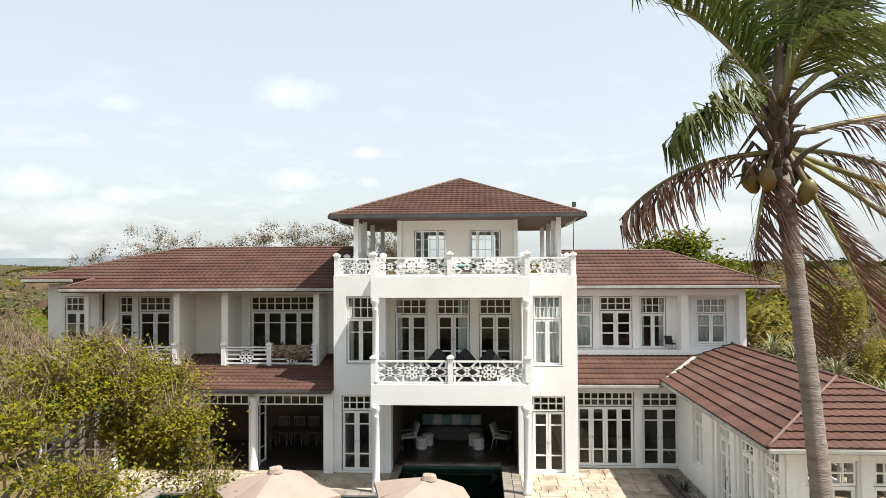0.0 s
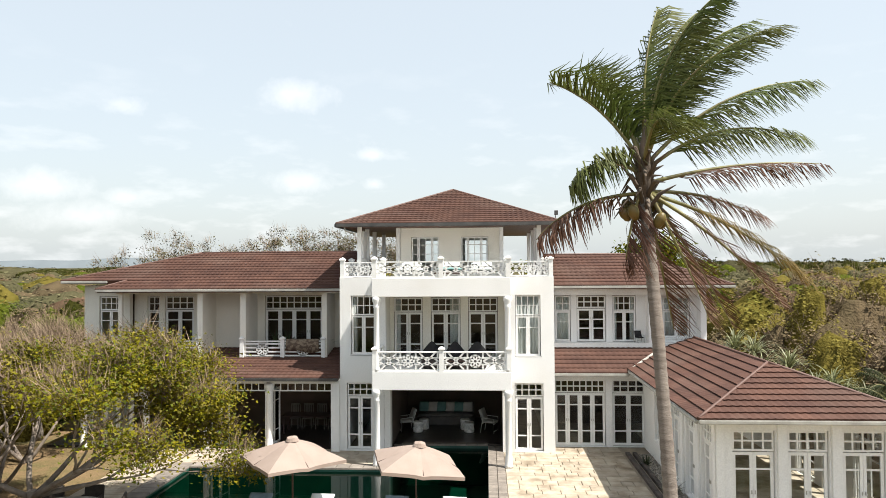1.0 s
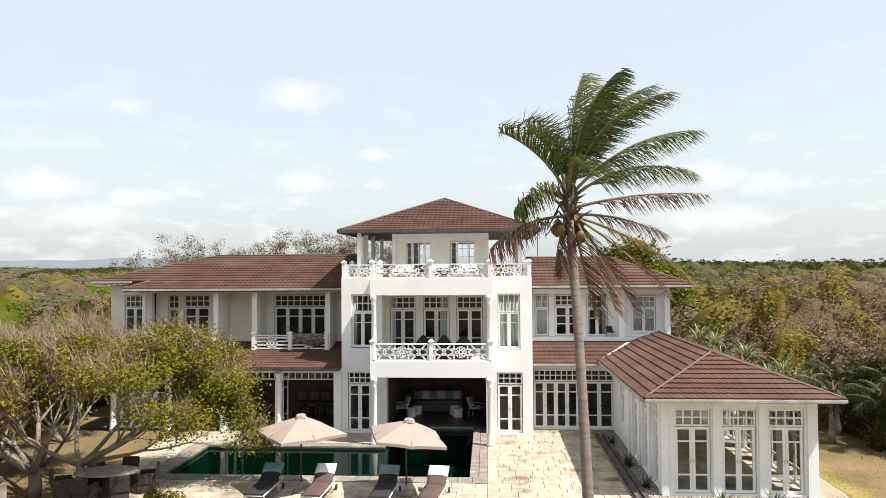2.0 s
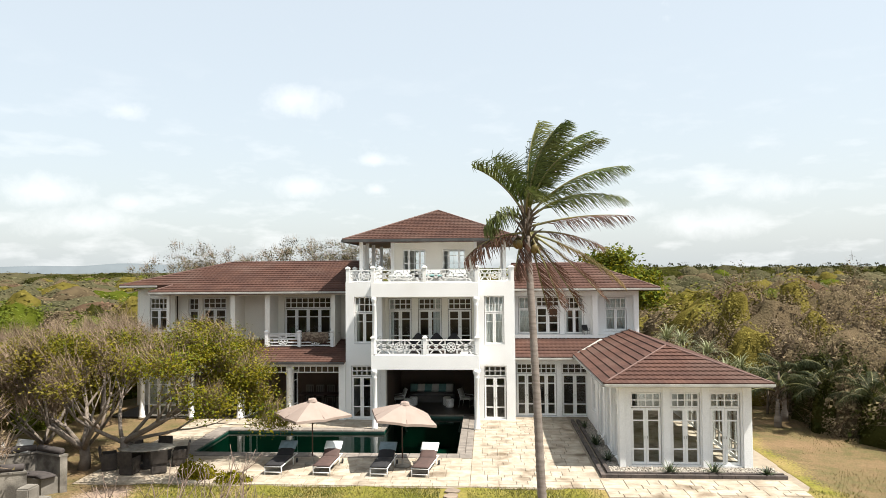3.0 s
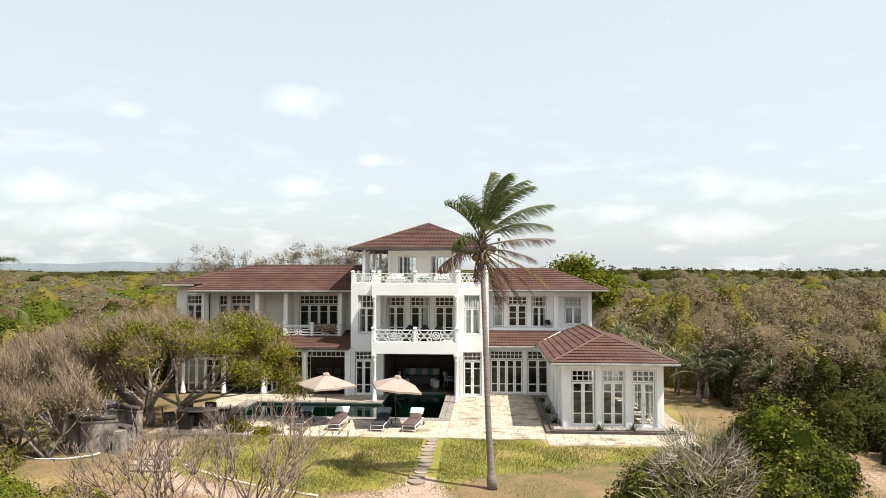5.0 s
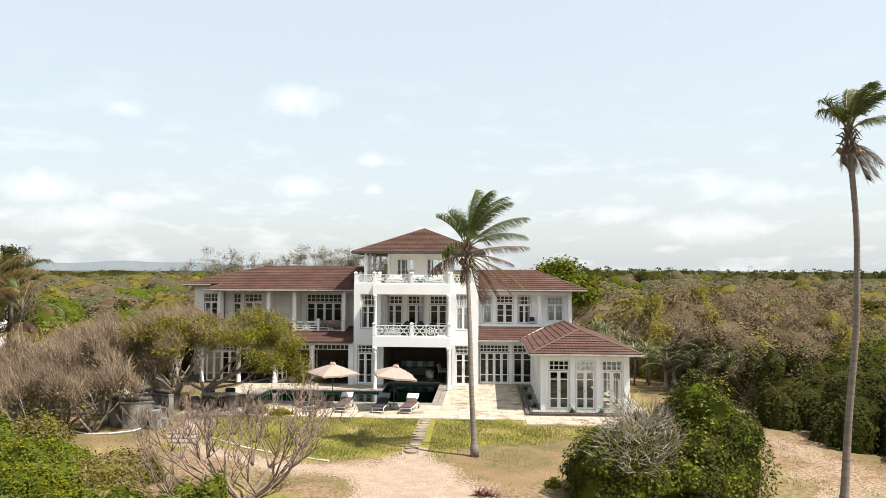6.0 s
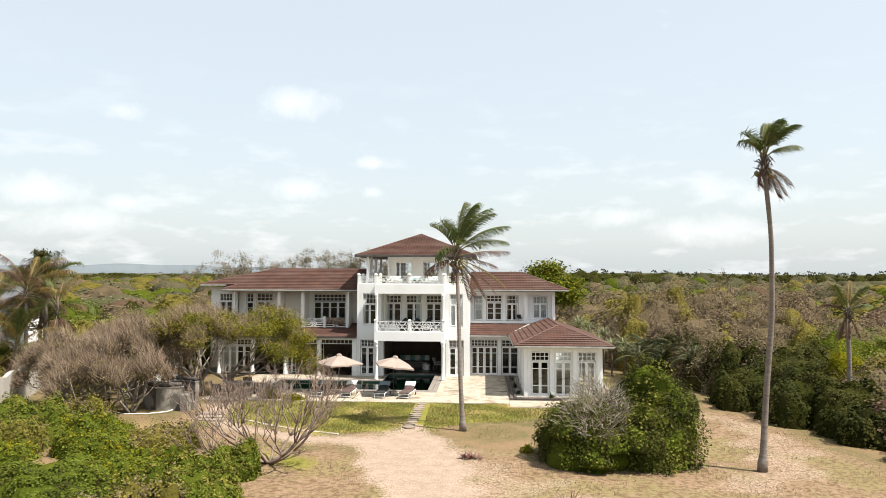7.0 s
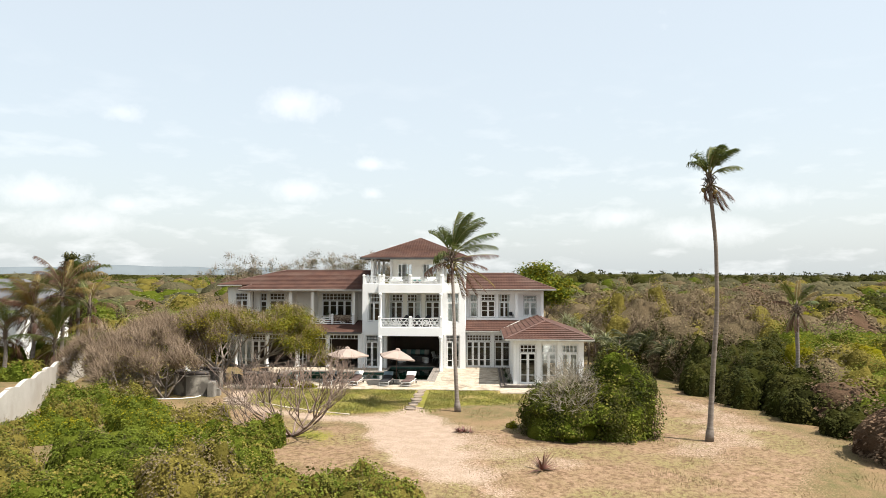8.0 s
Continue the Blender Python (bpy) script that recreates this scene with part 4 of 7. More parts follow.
# patio bed with the pool left free
bm = bmesh.new()
for r in ((-9.25, -6.95, -8.4, 12.2), (-6.95, 4.4, -8.4, -4.35), (4.4, 16.25, -8.4, 12.2), (-6.95, 0.45, 0.05, 12.2), (0.45, 4.4, 3.4, 12.2)):
    box(bm, r[0], r[1], r[2], r[3], -0.6, -0.03)
box(bm, 9.4, 15.9, -9.3, -8.4, -0.6, -0.03)
patio = tagged(part("patio", bm, JOINT), "cream stone paved patio round the pool", "patio", kind="structure")
for r in ((0.30, 4.80, 3.25, 8.2, -0.03, 0.05), (-13.9, -1.98, 2.5, 6.4, -0.03, 0.03)):
    part("floor", boxes(r), DARK_FLOOR, HOUSE, "dark polished floor")
part("floor", boxes((10.62, 14.88, -5.48, 5.8, -0.03, 0.06)), STONE, HOUSE, "cream stone pavilion floor")

flag_meshes = {}


def flag(parent, x0, x1, y0, y1, z, mat, name="flagstone", high=0.05):
    key = (round(x1 - x0, 2), round(y1 - y0, 2), mat.name)
    if key not in flag_meshes:
        w, d = key[0] / 2 - 0.008, key[1] / 2 - 0.008
        c = 0.012
        b = bmesh.new()
        low = [b.verts.new(p) for p in ((-w, -d, 0), (w, -d, 0), (w, d, 0), (-w, d, 0))]
        mid = [b.verts.new(p) for p in ((-w, -d, high - c), (w, -d, high - c), (w, d, high - c), (-w, d, high - c))]
        top = [b.verts.new(p) for p in ((-w + c, -d + c, high), (w - c, -d + c, high), (w - c, d - c, high), (-w + c, d - c, high))]
        b.faces.new(top)
        for q, r in ((low, mid), (mid, top)):
            for i in range(4):
                b.faces.new((q[i], q[(i + 1) % 4], r[(i + 1) % 4], r[i]))
        me = bpy.data.meshes.new(name)
        b.to_mesh(me)
        b.free()
        me.materials.append(mat)
        flag_meshes[key] = me
    ob = new(name, flag_meshes[key])
    ob.parent = parent
    ob.location = ((x0 + x1) / 2, (y0 + y1) / 2, z - high)
    return ob


def paving(rng, x0, x1, y0, y1, free=()):
    """Rectangles of random ashlar over an area, in rows of uneven depth."""
    out = []
    y = y0
    while y < y1 - 0.05:
        d = rng.choice((0.3, 0.4, 0.5))
        if y1 - y - d < 0.25:
            d = y1 - y
        x = x0
        while x < x1 - 0.05:
            w = rng.choice((0.4, 0.5, 0.6, 0.8, 1.0))
            if x1 - x - w < 0.3:
                w = x1 - x
            out.append((x, x + w, y, y + d))
            x += w
        y += d
    return out


rng = random.Random(4)
stones = paving(rng, 4.8, 9.35, -8.3, 3.08) + paving(rng, 9.35, 15.9, -9.2, -7.3) + paving(rng, -2.0, 4.8, -8.3, -4.75)
for r in stones:
    flag(patio, *r, rng.uniform(-0.006, 0.008), STONE)
bm = bmesh.new()
for r in paving(rng, -7.45, -2.0, -8.3, -4.75) + paving(rng, -9.2, -7.45, -8.3, 2.1) + paving(rng, -7.45, 0.4, 0.35, 2.4):
    box(bm, r[0] + 0.008, r[1] - 0.008, r[2] + 0.008, r[3] - 0.008, -0.05, rng.uniform(-0.006, 0.008))
rest = part("paving", bm, material("cream_flagstone_run", (0.396, 0.342, 0.266), (0.29, 0.235, 0.17), rough=0.85, scale=2.5, fine=45, bump=0.3, vary=0.13, spread=(0.40, 0.68), island=True, third=(0.238, 0.187, 0.130)), patio)
tagged(rest, kind="stuff")
# coping round the pool
for x0, x1, y0, y1, along in ((-7.4, 4.8, -4.75, -4.12, 'x'), (-7.4, -6.72, -4.12, 0.3, 'y'), (-6.72, 0.64, -0.18, 0.35, 'x')):
    n = round(((x1 - x0) if along == 'x' else (y1 - y0)) / 0.5)
    for i in range(n):
        if along == 'x':
            w = (x1 - x0) / n
            flag(patio, x0 + i * w, x0 + (i + 1) * w, y0, y1, 0.02, COPING, "coping_stone", 0.07)
        else:
            w = (y1 - y0) / n
            flag(patio, x0, x1, y0 + i * w, y0 + (i + 1) * w, 0.02, COPING, "coping_stone", 0.07)
for i in range(36):
    y = -4.1 + i * 0.2
    flag(patio, 4.18, 4.50, y, y + 0.2, 0.02, COPING, "coping_stone", 0.07)
    flag(patio, 4.50, 4.80, y, y + 0.2, 0.015, COPING, "coping_stone", 0.07)

for i in range(7):
    y = 0.36 + i * 0.40
    flag(patio, 0.36, 0.68, y, y + 0.40, 0.02, COPING, "coping_stone", 0.07)
for i in range(8):
    x = 0.68 + i * 0.44
    flag(patio, x, x + 0.44, 3.12, 3.46, 0.055, COPING, "coping_stone", 0.07)

# ---------------------------------------------------------------- things round the pool
CANVAS = material("beige_parasol_canvas", (0.344, 0.270, 0.228), (0.310, 0.240, 0.200), rough=0.9, scale=2, fine=60, bump=0.05, passes=0.15)
POLE = material("dark_brown_pole", (0.07, 0.035, 0.022), (0.05, 0.026, 0.018), rough=0.5, scale=4, bump=0.05)
METAL_WHITE = material("white_lounger_metal", (0.72, 0.72, 0.70), rough=0.4, scale=3, bump=0.03)
TOWEL_WHITE = material("white_towel", (0.78, 0.82, 0.80), (0.70, 0.75, 0.74), rough=0.95, scale=6, bump=0.2)
TOWEL_BLUE = material("grey_blue_towel", (0.19, 0.26, 0.29), (0.14, 0.20, 0.23), rough=0.95, scale=6, bump=0.2)
PAD_BLACK = material("black_lounger_cushion", (0.012, 0.012, 0.014), (0.02, 0.019, 0.02), rough=0.85, scale=5, bump=0.1)
PAD_BROWN = material("brown_lounger_cushion", (0.085, 0.05, 0.042), (0.065, 0.04, 0.034), rough=0.85, scale=5, bump=0.1)
RUBBER = material("black_rubber", (0.015, 0.015, 0.015), rough=0.7, scale=5, bump=0.05)
WICKER = material("dark_woven_wicker", (0.03, 0.024, 0.02), (0.05, 0.04, 0.032), rough=0.7, scale=8, fine=70, bump=0.6)
TABLE_TOP = material("mottled_stone_tabletop", (0.368, 0.336, 0.288), (0.240, 0.216, 0.176), rough=0.7, scale=5, bump=0.1)
CONCRETE = material("weathered_grey_concrete", (0.27, 0.245, 0.205), (0.085, 0.075, 0.062), rough=0.92, scale=1.3, fine=25, bump=0.35, third=(0.34, 0.31, 0.26), spread=(0.40, 0.58))
PALE_CONCRETE = material("pale_worn_concrete", (0.224, 0.204, 0.176), (0.136, 0.124, 0.104), rough=0.9, scale=2.2, fine=25, bump=0.3, third=(0.200, 0.184, 0.160))
CUSHION_DARK = material("charcoal_cushion", (0.045, 0.038, 0.036), (0.06, 0.05, 0.046), rough=0.9, scale=5, bump=0.15)
CUSHION_TEAL = material("teal_cushion", (0.10, 0.21, 0.20), (0.14, 0.26, 0.25), rough=0.9, scale=5, bump=0.1)
CUSHION_PALE = material("pale_cushion", (0.468, 0.468, 0.442), (0.391, 0.391, 0.374), rough=0.9, scale=5, bump=0.1)
SOFA_GREY = material("grey_sofa_cloth", (0.13, 0.12, 0.115), (0.10, 0.095, 0.09), rough=0.9, scale=5, bump=0.1)
RUG = material("patterned_brown_blanket", (0.10, 0.07, 0.05), (0.22, 0.17, 0.12), rough=0.95, scale=9, fine=40, bump=0.2, spread=(0.47, 0.53))
GRAVEL = material("pale_gravel", (0.336, 0.304, 0.256), (0.224, 0.200, 0.168), rough=0.95, scale=9, fine=30, bump=0.5, vary=0.35, island=True)
KERB = material("dark_kerb_stone", (0.055, 0.045, 0.04), (0.09, 0.07, 0.06), rough=0.85, scale=4, bump=0.3, vary=0.25)
SLATE_ROOF = material("grey_neighbour_roof", (0.102, 0.102, 0.106), (0.076, 0.076, 0.081), rough=0.7, scale=2, bump=0.2)
TERRACOTTA = material("terracotta_pot", (0.30, 0.14, 0.08), (0.24, 0.11, 0.065), rough=0.85, scale=5, bump=0.15)


def cushion(name, w, d, h, m, mat, parent=None, label="", puff=0.35):
    """A stuffed cushion: a rounded box, fuller in its middle."""
    bm = bmesh.new()
    n = 6
    for side in (1, -1):
        g = [[bm.verts.new(m @ Vector((w * (i / n - 0.5), d * (j / n - 0.5),
              side * h * 0.5 * (puff + (1 - puff) * (max(0.0, 1 - (2 * i / n - 1) ** 4) * max(0.0, 1 - (2 * j / n - 1) ** 4)) ** 0.5)))) for j in range(n + 1)] for i in range(n + 1)]
        for i in range(n):
            for j in range(n):
                q = (g[i][j], g[i + 1][j], g[i + 1][j + 1], g[i][j + 1])
                bm.faces.new(q if side > 0 else q[::-1]).smooth = True
        rim = [g[i][0] for i in range(n + 1)] + [g[n][j] for j in range(1, n + 1)] + [g[i][n] for i in range(n - 1, -1, -1)] + [g[0][j] for j in range(n - 1, 0, -1)]
        if side > 0:
            first = rim
        else:
            for i in range(len(rim)):
                k = (i + 1) % len(rim)
                bm.faces.new((first[i], rim[i], rim[k], first[k])).smooth = True
    return part(name, bm, mat, parent, label)


def parasol(x, y, half, turn, lean, label, high):
    ob = thing("parasol", pose(x, y, 0.0), label, "parasol", "poolside parasols")
    bm = bmesh.new()
    lathe(bm, [(0.30, 0.0), (0.30, 0.04), (0.24, 0.06), (0.045, 0.07), (0.04, 0.30)], 0, 0, 20)
    part("base", bm, CONCRETE, ob, "grey concrete parasol foot")
    bm = bmesh.new()
    tube(bm, [(0, 0, 0.05), (0, 0, 1.6), (0.05 * lean, 0, high + 0.44)], [0.026, 0.026, 0.024], 10)
    part("pole", bm, POLE, ob)
    m = pose(0.05 * lean, 0, high, 0, 7 * lean, turn)
    bm = bmesh.new()
    ring_n, seg = 7, 32
    rows = []
    for i in range(ring_n + 1):
        f = i / ring_n
        row = []
        for k in range(seg):
            a = 2 * math.pi * k / seg
            sq = 1 / max(abs(math.cos(a)), abs(math.sin(a)))
            rr = half * f * sq
            sag = -0.05 * f * (1 - abs(math.cos(2 * a + math.pi / 2)) ** 0.5)
            row.append(bm.verts.new(m @ Vector((rr * math.cos(a), rr * math.sin(a), 0.50 * (1 - f ** 1.15) + sag))))
        rows.append(row)
    for i in range(ring_n):
        for k in range(seg):
            q = (rows[i][k], rows[i + 1][k], rows[i + 1][(k + 1) % seg], rows[i][(k + 1) % seg])
            bm.faces.new(q)
    low = [bm.verts.new(m @ (m.inverted() @ v.co + Vector((0, 0, -0.09)))) for v in rows[-1]]
    for k in range(seg):
        bm.faces.new((rows[-1][k], low[k], low[(k + 1) % seg], rows[-1][(k + 1) % seg]))
    bmesh.ops.remove_doubles(bm, verts=rows[0], dist=1e-5)
    canopy = part("canopy", bm, CANVAS, ob)
    so = canopy.modifiers.new("cloth", 'SOLIDIFY')
    so.thickness = 0.004
    bm = bmesh.new()
    for k in range(16):
        a0, a1 = 2 * math.pi * k / 16, 2 * math.pi * (k + 1) / 16
        v = [m @ Vector((r * math.cos(a), r * math.sin(a), z)) for a in (a0, a1) for r, z in ((0.02, 0.60), (0.15, 0.55 + 0.02 * math.sin(3 * a)), (0.19, 0.46))]
        vs = [bm.verts.new(p) for p in v]
        bm.faces.new((vs[0], vs[1], vs[4], vs[3]))
        bm.faces.new((vs[1], vs[2], vs[5], vs[4]))
    part("vent", bm, CANVAS, canopy)
    for k in range(8):
        a = math.pi / 4 * k
        sq = 1 / max(abs(math.cos(a)), abs(math.sin(a)))
        bm = bmesh.new()
        beam(bm, m @ Vector((0, 0, 0.47)), m @ Vector((half * sq * math.cos(a) * 0.98, half * sq * math.sin(a) * 0.98, -0.03)), 0.015, 0.02)
        part("rib", bm, POLE, ob)
    return ob


parasol(-1.30, -5.75, 1.12, 38, 0, "beige square parasol on a dark pole by the pool", 1.93)
parasol(2.20, -5.95, 1.10, 14, 1, "beige square parasol, slightly tilted, by the pool", 1.86)


def lounger(x, y, pad, towel, label, turn):
    """A sun lounger with its raised head end towards the pool."""
    ob = thing("sun_lounger", pose(x, y, 0, 0, 0, turn), label, "sun lounger", "sun loungers")
    for sx in (-0.31, 0.31):
        bm = bmesh.new()
        tube(bm, [(sx, -0.95, 0.30), (sx, 0.95, 0.30)], [0.022, 0.022], 8)
        part("frame", bm, METAL_WHITE, ob)
        for yy in (-0.93, 0.45):
            bm = bmesh.new()
            tube(bm, [(sx, yy, 0.0), (sx, yy, 0.30)], [0.02, 0.02], 8)
            part("leg", bm, METAL_WHITE, ob)
    for yy, z in ((-0.95, 0.30), (-0.93, 0.10), (0.95, 0.30)):
        bm = bmesh.new()
        tube(bm, [(-0.31, yy, z), (0.31, yy, z)], [0.018, 0.018], 8)
        part("crossbar", bm, METAL_WHITE, ob)
    bm = bmesh.new()
    lathe(bm, [(0.02, -0.02), (0.09, -0.02), (0.09, 0.02), (0.02, 0.02)], 0, 0, 14)
    bmesh.ops.transform(bm, matrix=pose(0.36, 0.75, 0.09, 0, 90, 0), verts=bm.verts)
    part("wheel", bm, RUBBER, ob, "black wheel")
    cushion("seat_cushion", 0.62, 1.30, 0.10, pose(0, -0.32, 0.36), pad, ob)
    cushion("back_cushion", 0.62, 0.80, 0.10, pose(0, 0.62, 0.53, 32, 0, 0), pad, ob)
    cushion("towel", 0.66, 0.42, 0.13, pose(0, 0.80, 0.66, 32, 0, 0), towel, ob, "folded towel over the head end")
    return ob


lounger(-2.35, -6.28, PAD_BLACK, TOWEL_BLUE, "white metal sun lounger with black pad and grey-blue towel", -2)
lounger(-0.56, -6.30, PAD_BROWN, TOWEL_WHITE, "white metal sun lounger with brown pad and white towel", -2)
lounger(1.56, -6.38, PAD_BLACK, TOWEL_BLUE, "white metal sun lounger with black pad and grey-blue towel", -3)
lounger(3.12, -6.40, PAD_BROWN, TOWEL_WHITE, "white metal sun lounger with brown pad and white towel", -7)

# ---- dining place under the tree
table = thing("garden_table", pose(-7.55, -6.35, 0, 0, 0, 8), "oval garden table with mottled pale stone top", "table")
bm = bmesh.new()
lathe(bm, [(0.97, 0.70), (1.0, 0.715), (1.0, 0.745), (0.97, 0.76)], 0, 0, 36, 1.05, 0.62)
part("tabletop", bm, TABLE_TOP, table)
bm = bmesh.new()
lathe(bm, [(0.38, 0.0), (0.36, 0.05), (0.16, 0.10), (0.14, 0.6), (0.3, 0.70)], 0, 0, 20)
part("pedestal", bm, WICKER, table)


def wicker_chair(x, y, turn):
    ob = thing("wicker_armchair", pose(x, y, 0, 0, 0, turn), "dark woven wicker armchair at the garden table", "chair", "chairs round the garden table")
    part("base", rounded(boxes((-0.27, 0.27, -0.27, 0.27, 0.02, 0.40)), 0.03, 2), WICKER, ob)
    bm = boxes((-0.29, 0.29, 0.0, 0.07, 0.0, 0.52))
    bmesh.ops.transform(bm, matrix=pose(0, 0.24, 0.38, -9, 0, 0), verts=bm.verts)
    part("backrest", rounded(bm, 0.025, 2), WICKER, ob)
    for sx in (-0.30, 0.24):
        part("armrest", rounded(boxes((sx, sx + 0.06, -0.24, 0.26, 0.30, 0.64)), 0.02, 2), WICKER, ob)
    cushion("seat_cushion", 0.48, 0.46, 0.09, pose(0, -0.02, 0.44), CUSHION_DARK, ob)
    return ob


for x, y, t in ((-8.8, -6.75, 118), (-7.75, -7.25, 176), (-6.75, -7.05, 208), (-6.42, -6.0, 290), (-7.4, -5.45, 2), (-8.35, -5.6, 35)):
    wicker_chair(x, y, t)

# ---- round stone seat
seat = thing("stone_seat", pose(-10.05, -10.25, 0) @ Matrix.Diagonal((0.74, 0.74, 1.0, 1.0)), "round weathered concrete garden seat wall with cushions", "garden seat")


def arc_wall(bm, r0, r1, z0, z1, a0, a1, n=5):
    rows = []
    for i in range(n + 1):
        a = radians(a0 + (a1 - a0) * i / n)
        rows.append([bm.verts.new((r * math.cos(a), r * math.sin(a), z)) for r, z in ((r0, z0), (r1, z0), (r1, z1), (r0, z1))])
    for p, q in zip(rows, rows[1:]):
        for k in range(4):
            bm.faces.new((p[k], p[(k + 1) % 4], q[(k + 1) % 4], q[k]))
    bm.faces.new(rows[0][::-1])
    bm.faces.new(rows[-1])
    bmesh.ops.recalc_face_normals(bm, faces=bm.faces)


bm = bmesh.new()
arc_wall(bm, 1.78, 2.08, -0.1, 1.18, 40, 318)
part("wall", bm, CONCRETE, seat)
bm = bmesh.new()
arc_wall(bm, 1.74, 2.12, 1.18, 1.24, 40, 318)
part("coping", bm, PALE_CONCRETE, seat, "pale worn coping")
bm = bmesh.new()
arc_wall(bm, 1.05, 1.775, -0.1, 0.50, 44, 314)
part("bench", bm, PALE_CONCRETE, seat)
part("step", rounded(boxes((1.55, 2.10, -2.1, -1.35, -0.1, 0.85)), 0.05, 2), PALE_CONCRETE, seat)
part("step", rounded(boxes((1.6, 2.35, -1.34, -0.9, -0.1, 0.38)), 0.04, 2), PALE_CONCRETE, seat)
for i, a in enumerate((54, 82, 110, 138, 166, 194, 222, 250, 276, 304)):
    r = radians(a)
    cushion("seat_cushion", 0.66, 0.86, 0.14, pose(1.26 * math.cos(r), 1.26 * math.sin(r), 0.57, 0, 0, a), CUSHION_DARK, seat)
for i, (a, z) in enumerate(((67.8, 1.32), (123.4, 1.33), (179, 1.33), (234.6, 1.32), (290.2, 1.33))):
    r = radians(a)
    ob = thing("bolster", pose(-10.05 + 1.255 * math.cos(r), -10.25 + 1.255 * math.sin(r), z + 0.02, 90, 0, a), "charcoal bolster cushion on the stone seat", "cushion", "bolsters")
    bm = bmesh.new()
    lathe(bm, [(0.06, -0.62), (0.11, -0.58), (0.12, 0.0), (0.11, 0.58), (0.06, 0.62)], 0, 0, 12)
    part("cover", bm, CUSHION_DARK, ob)
for x, y, a in ((-10.6, -9.0, 20), (-11.2, -9.5, 60)):
    ob = thing("pillow", pose(x, y, 1.42, 50, 10, a), "pale patterned pillow leaning on the stone seat", "pillow", "pillows")
    cushion("cover", 0.5, 0.5, 0.16, Matrix(), CUSHION_PALE, ob)

# ---- stepping stones, kerbs, gravel
PATH_STONE = material("pink_grey_path_stone", (0.239, 0.185, 0.139), (0.179, 0.139, 0.106), rough=0.9, scale=3, bump=0.3, vary=0.2)
rs2 = random.Random(9)
footpath = thing("footpath", pose(0, 0, 0), "stepping stone path across the lawn", "path", kind="structure")
y = -8.75
while y > -15.2:
    d = rs2.uniform(0.38, 0.6)
    w = rs2.uniform(0.45, 0.7)
    x = 4.28 - 0.03 * (-8.7 - y) + rs2.uniform(-0.07, 0.07)
    bm = bmesh.new()
    n = 9
    a0 = rs2.uniform(0, 1)
    ring = [(x + w / 2 * math.cos(a0 + 2 * math.pi * i / n) * rs2.uniform(0.85, 1.15), y + d / 2 * math.sin(a0 + 2 * math.pi * i / n) * rs2.uniform(0.9, 1.15)) for i in range(n)]
    top, low = [bm.verts.new((p[0], p[1], 0.012)) for p in ring], [bm.verts.new((p[0], p[1], -0.12)) for p in ring]
    bm.faces.new(top)
    for i in range(n):
        bm.faces.new((low[i], low[(i + 1) % n], top[(i + 1) % n], top[i]))
    part("stepping_stone", bm, PATH_STONE, footpath)
    y -= d + rs2.uniform(0.04, 0.12)
kerb_pts = [(-5.2, -13.2), (-3.2, -14.7), (-1.0, -15.9), (1.0, -16.6)]
for (ax, ay), (bx, by) in zip(kerb_pts, kerb_pts[1:]):
    n = 4
    for i in range(n):
        bm = bmesh.new()
        beam(bm, (ax + (bx - ax) * i / n, ay + (by - ay) * i / n, -0.06), (ax + (bx - ax) * (i + 0.95) / n, ay + (by - ay) * (i + 0.95) / n, -0.06), 0.15, 0.12)
        part("edging_stone", rounded(bm, 0.02), STONE, footpath)
for x, y, w, d in ((-6.9, -12.4, 1.3, 0.55), (-6.6, -13.2, 1.3, 0.55), (-6.2, -14.0, 1.2, 0.5)):
    part("stepping_stone", rounded(boxes((x - w / 2, x + w / 2, y - d / 2, y + d / 2, -0.1, 0.04)), 0.02), PATH_STONE, footpath)

bed = thing("gravel_bed", pose(0, 0, 0), "gravel planting bed with dark kerb round the pavilion", "planting bed", kind="structure")
for x0, x1, y0, y1 in ((9.45, 9.60, -7.05, 2.1), (9.72, 9.86, -6.75, 2.1), (9.60, 15.9, -7.05, -6.90), (9.86, 15.9, -6.75, -6.62)):
    along = x1 - x0 > y1 - y0
    n = round(max(x1 - x0, y1 - y0) / 0.45)
    for i in range(n):
        if along:
            r = (x0 + (x1 - x0) * i / n, x0 + (x1 - x0) * (i + 0.97) / n, y0, y1)
        else:
            r = (x0, x1, y0 + (y1 - y0) * i / n, y0 + (y1 - y0) * (i + 0.97) / n)
        part("kerb_stone", boxes((*r, -0.03, 0.09)), KERB, bed)
gp = np.concatenate([np.stack([np.random.uniform(9.86, 10.4, 2600), np.random.uniform(-6.6, 2.1, 2600), np.full(2600, 0.0)], -1), np.stack([np.random.uniform(10.4, 15.9, 2200), np.random.uniform(-6.6, -5.72, 2200), np.full(2200, 0.0)], -1)])
s = np.random.uniform(0.02, 0.05, len(gp))[:, None]
octa = np.array([(1, 0, 0), (0, 1, 0), (-1, 0, 0), (0, -1, 0), (0, 0, 0.8), (0, 0, -0.8)])
co = (gp[:, None, :] + octa[None] * s[:, None, :]).reshape(-1, 3)
tri = np.array([(0, 1, 4), (1, 2, 4), (2, 3, 4), (3, 0, 4), (1, 0, 5), (2, 1, 5), (3, 2, 5), (0, 3, 5)])
fa = (np.arange(len(gp))[:, None, None] * 6 + tri[None]).reshape(-1, 3)
gr = grid_mesh("gravel", co, fa, GRAVEL)
gr.parent = bed
tagged(gr, kind="stuff")

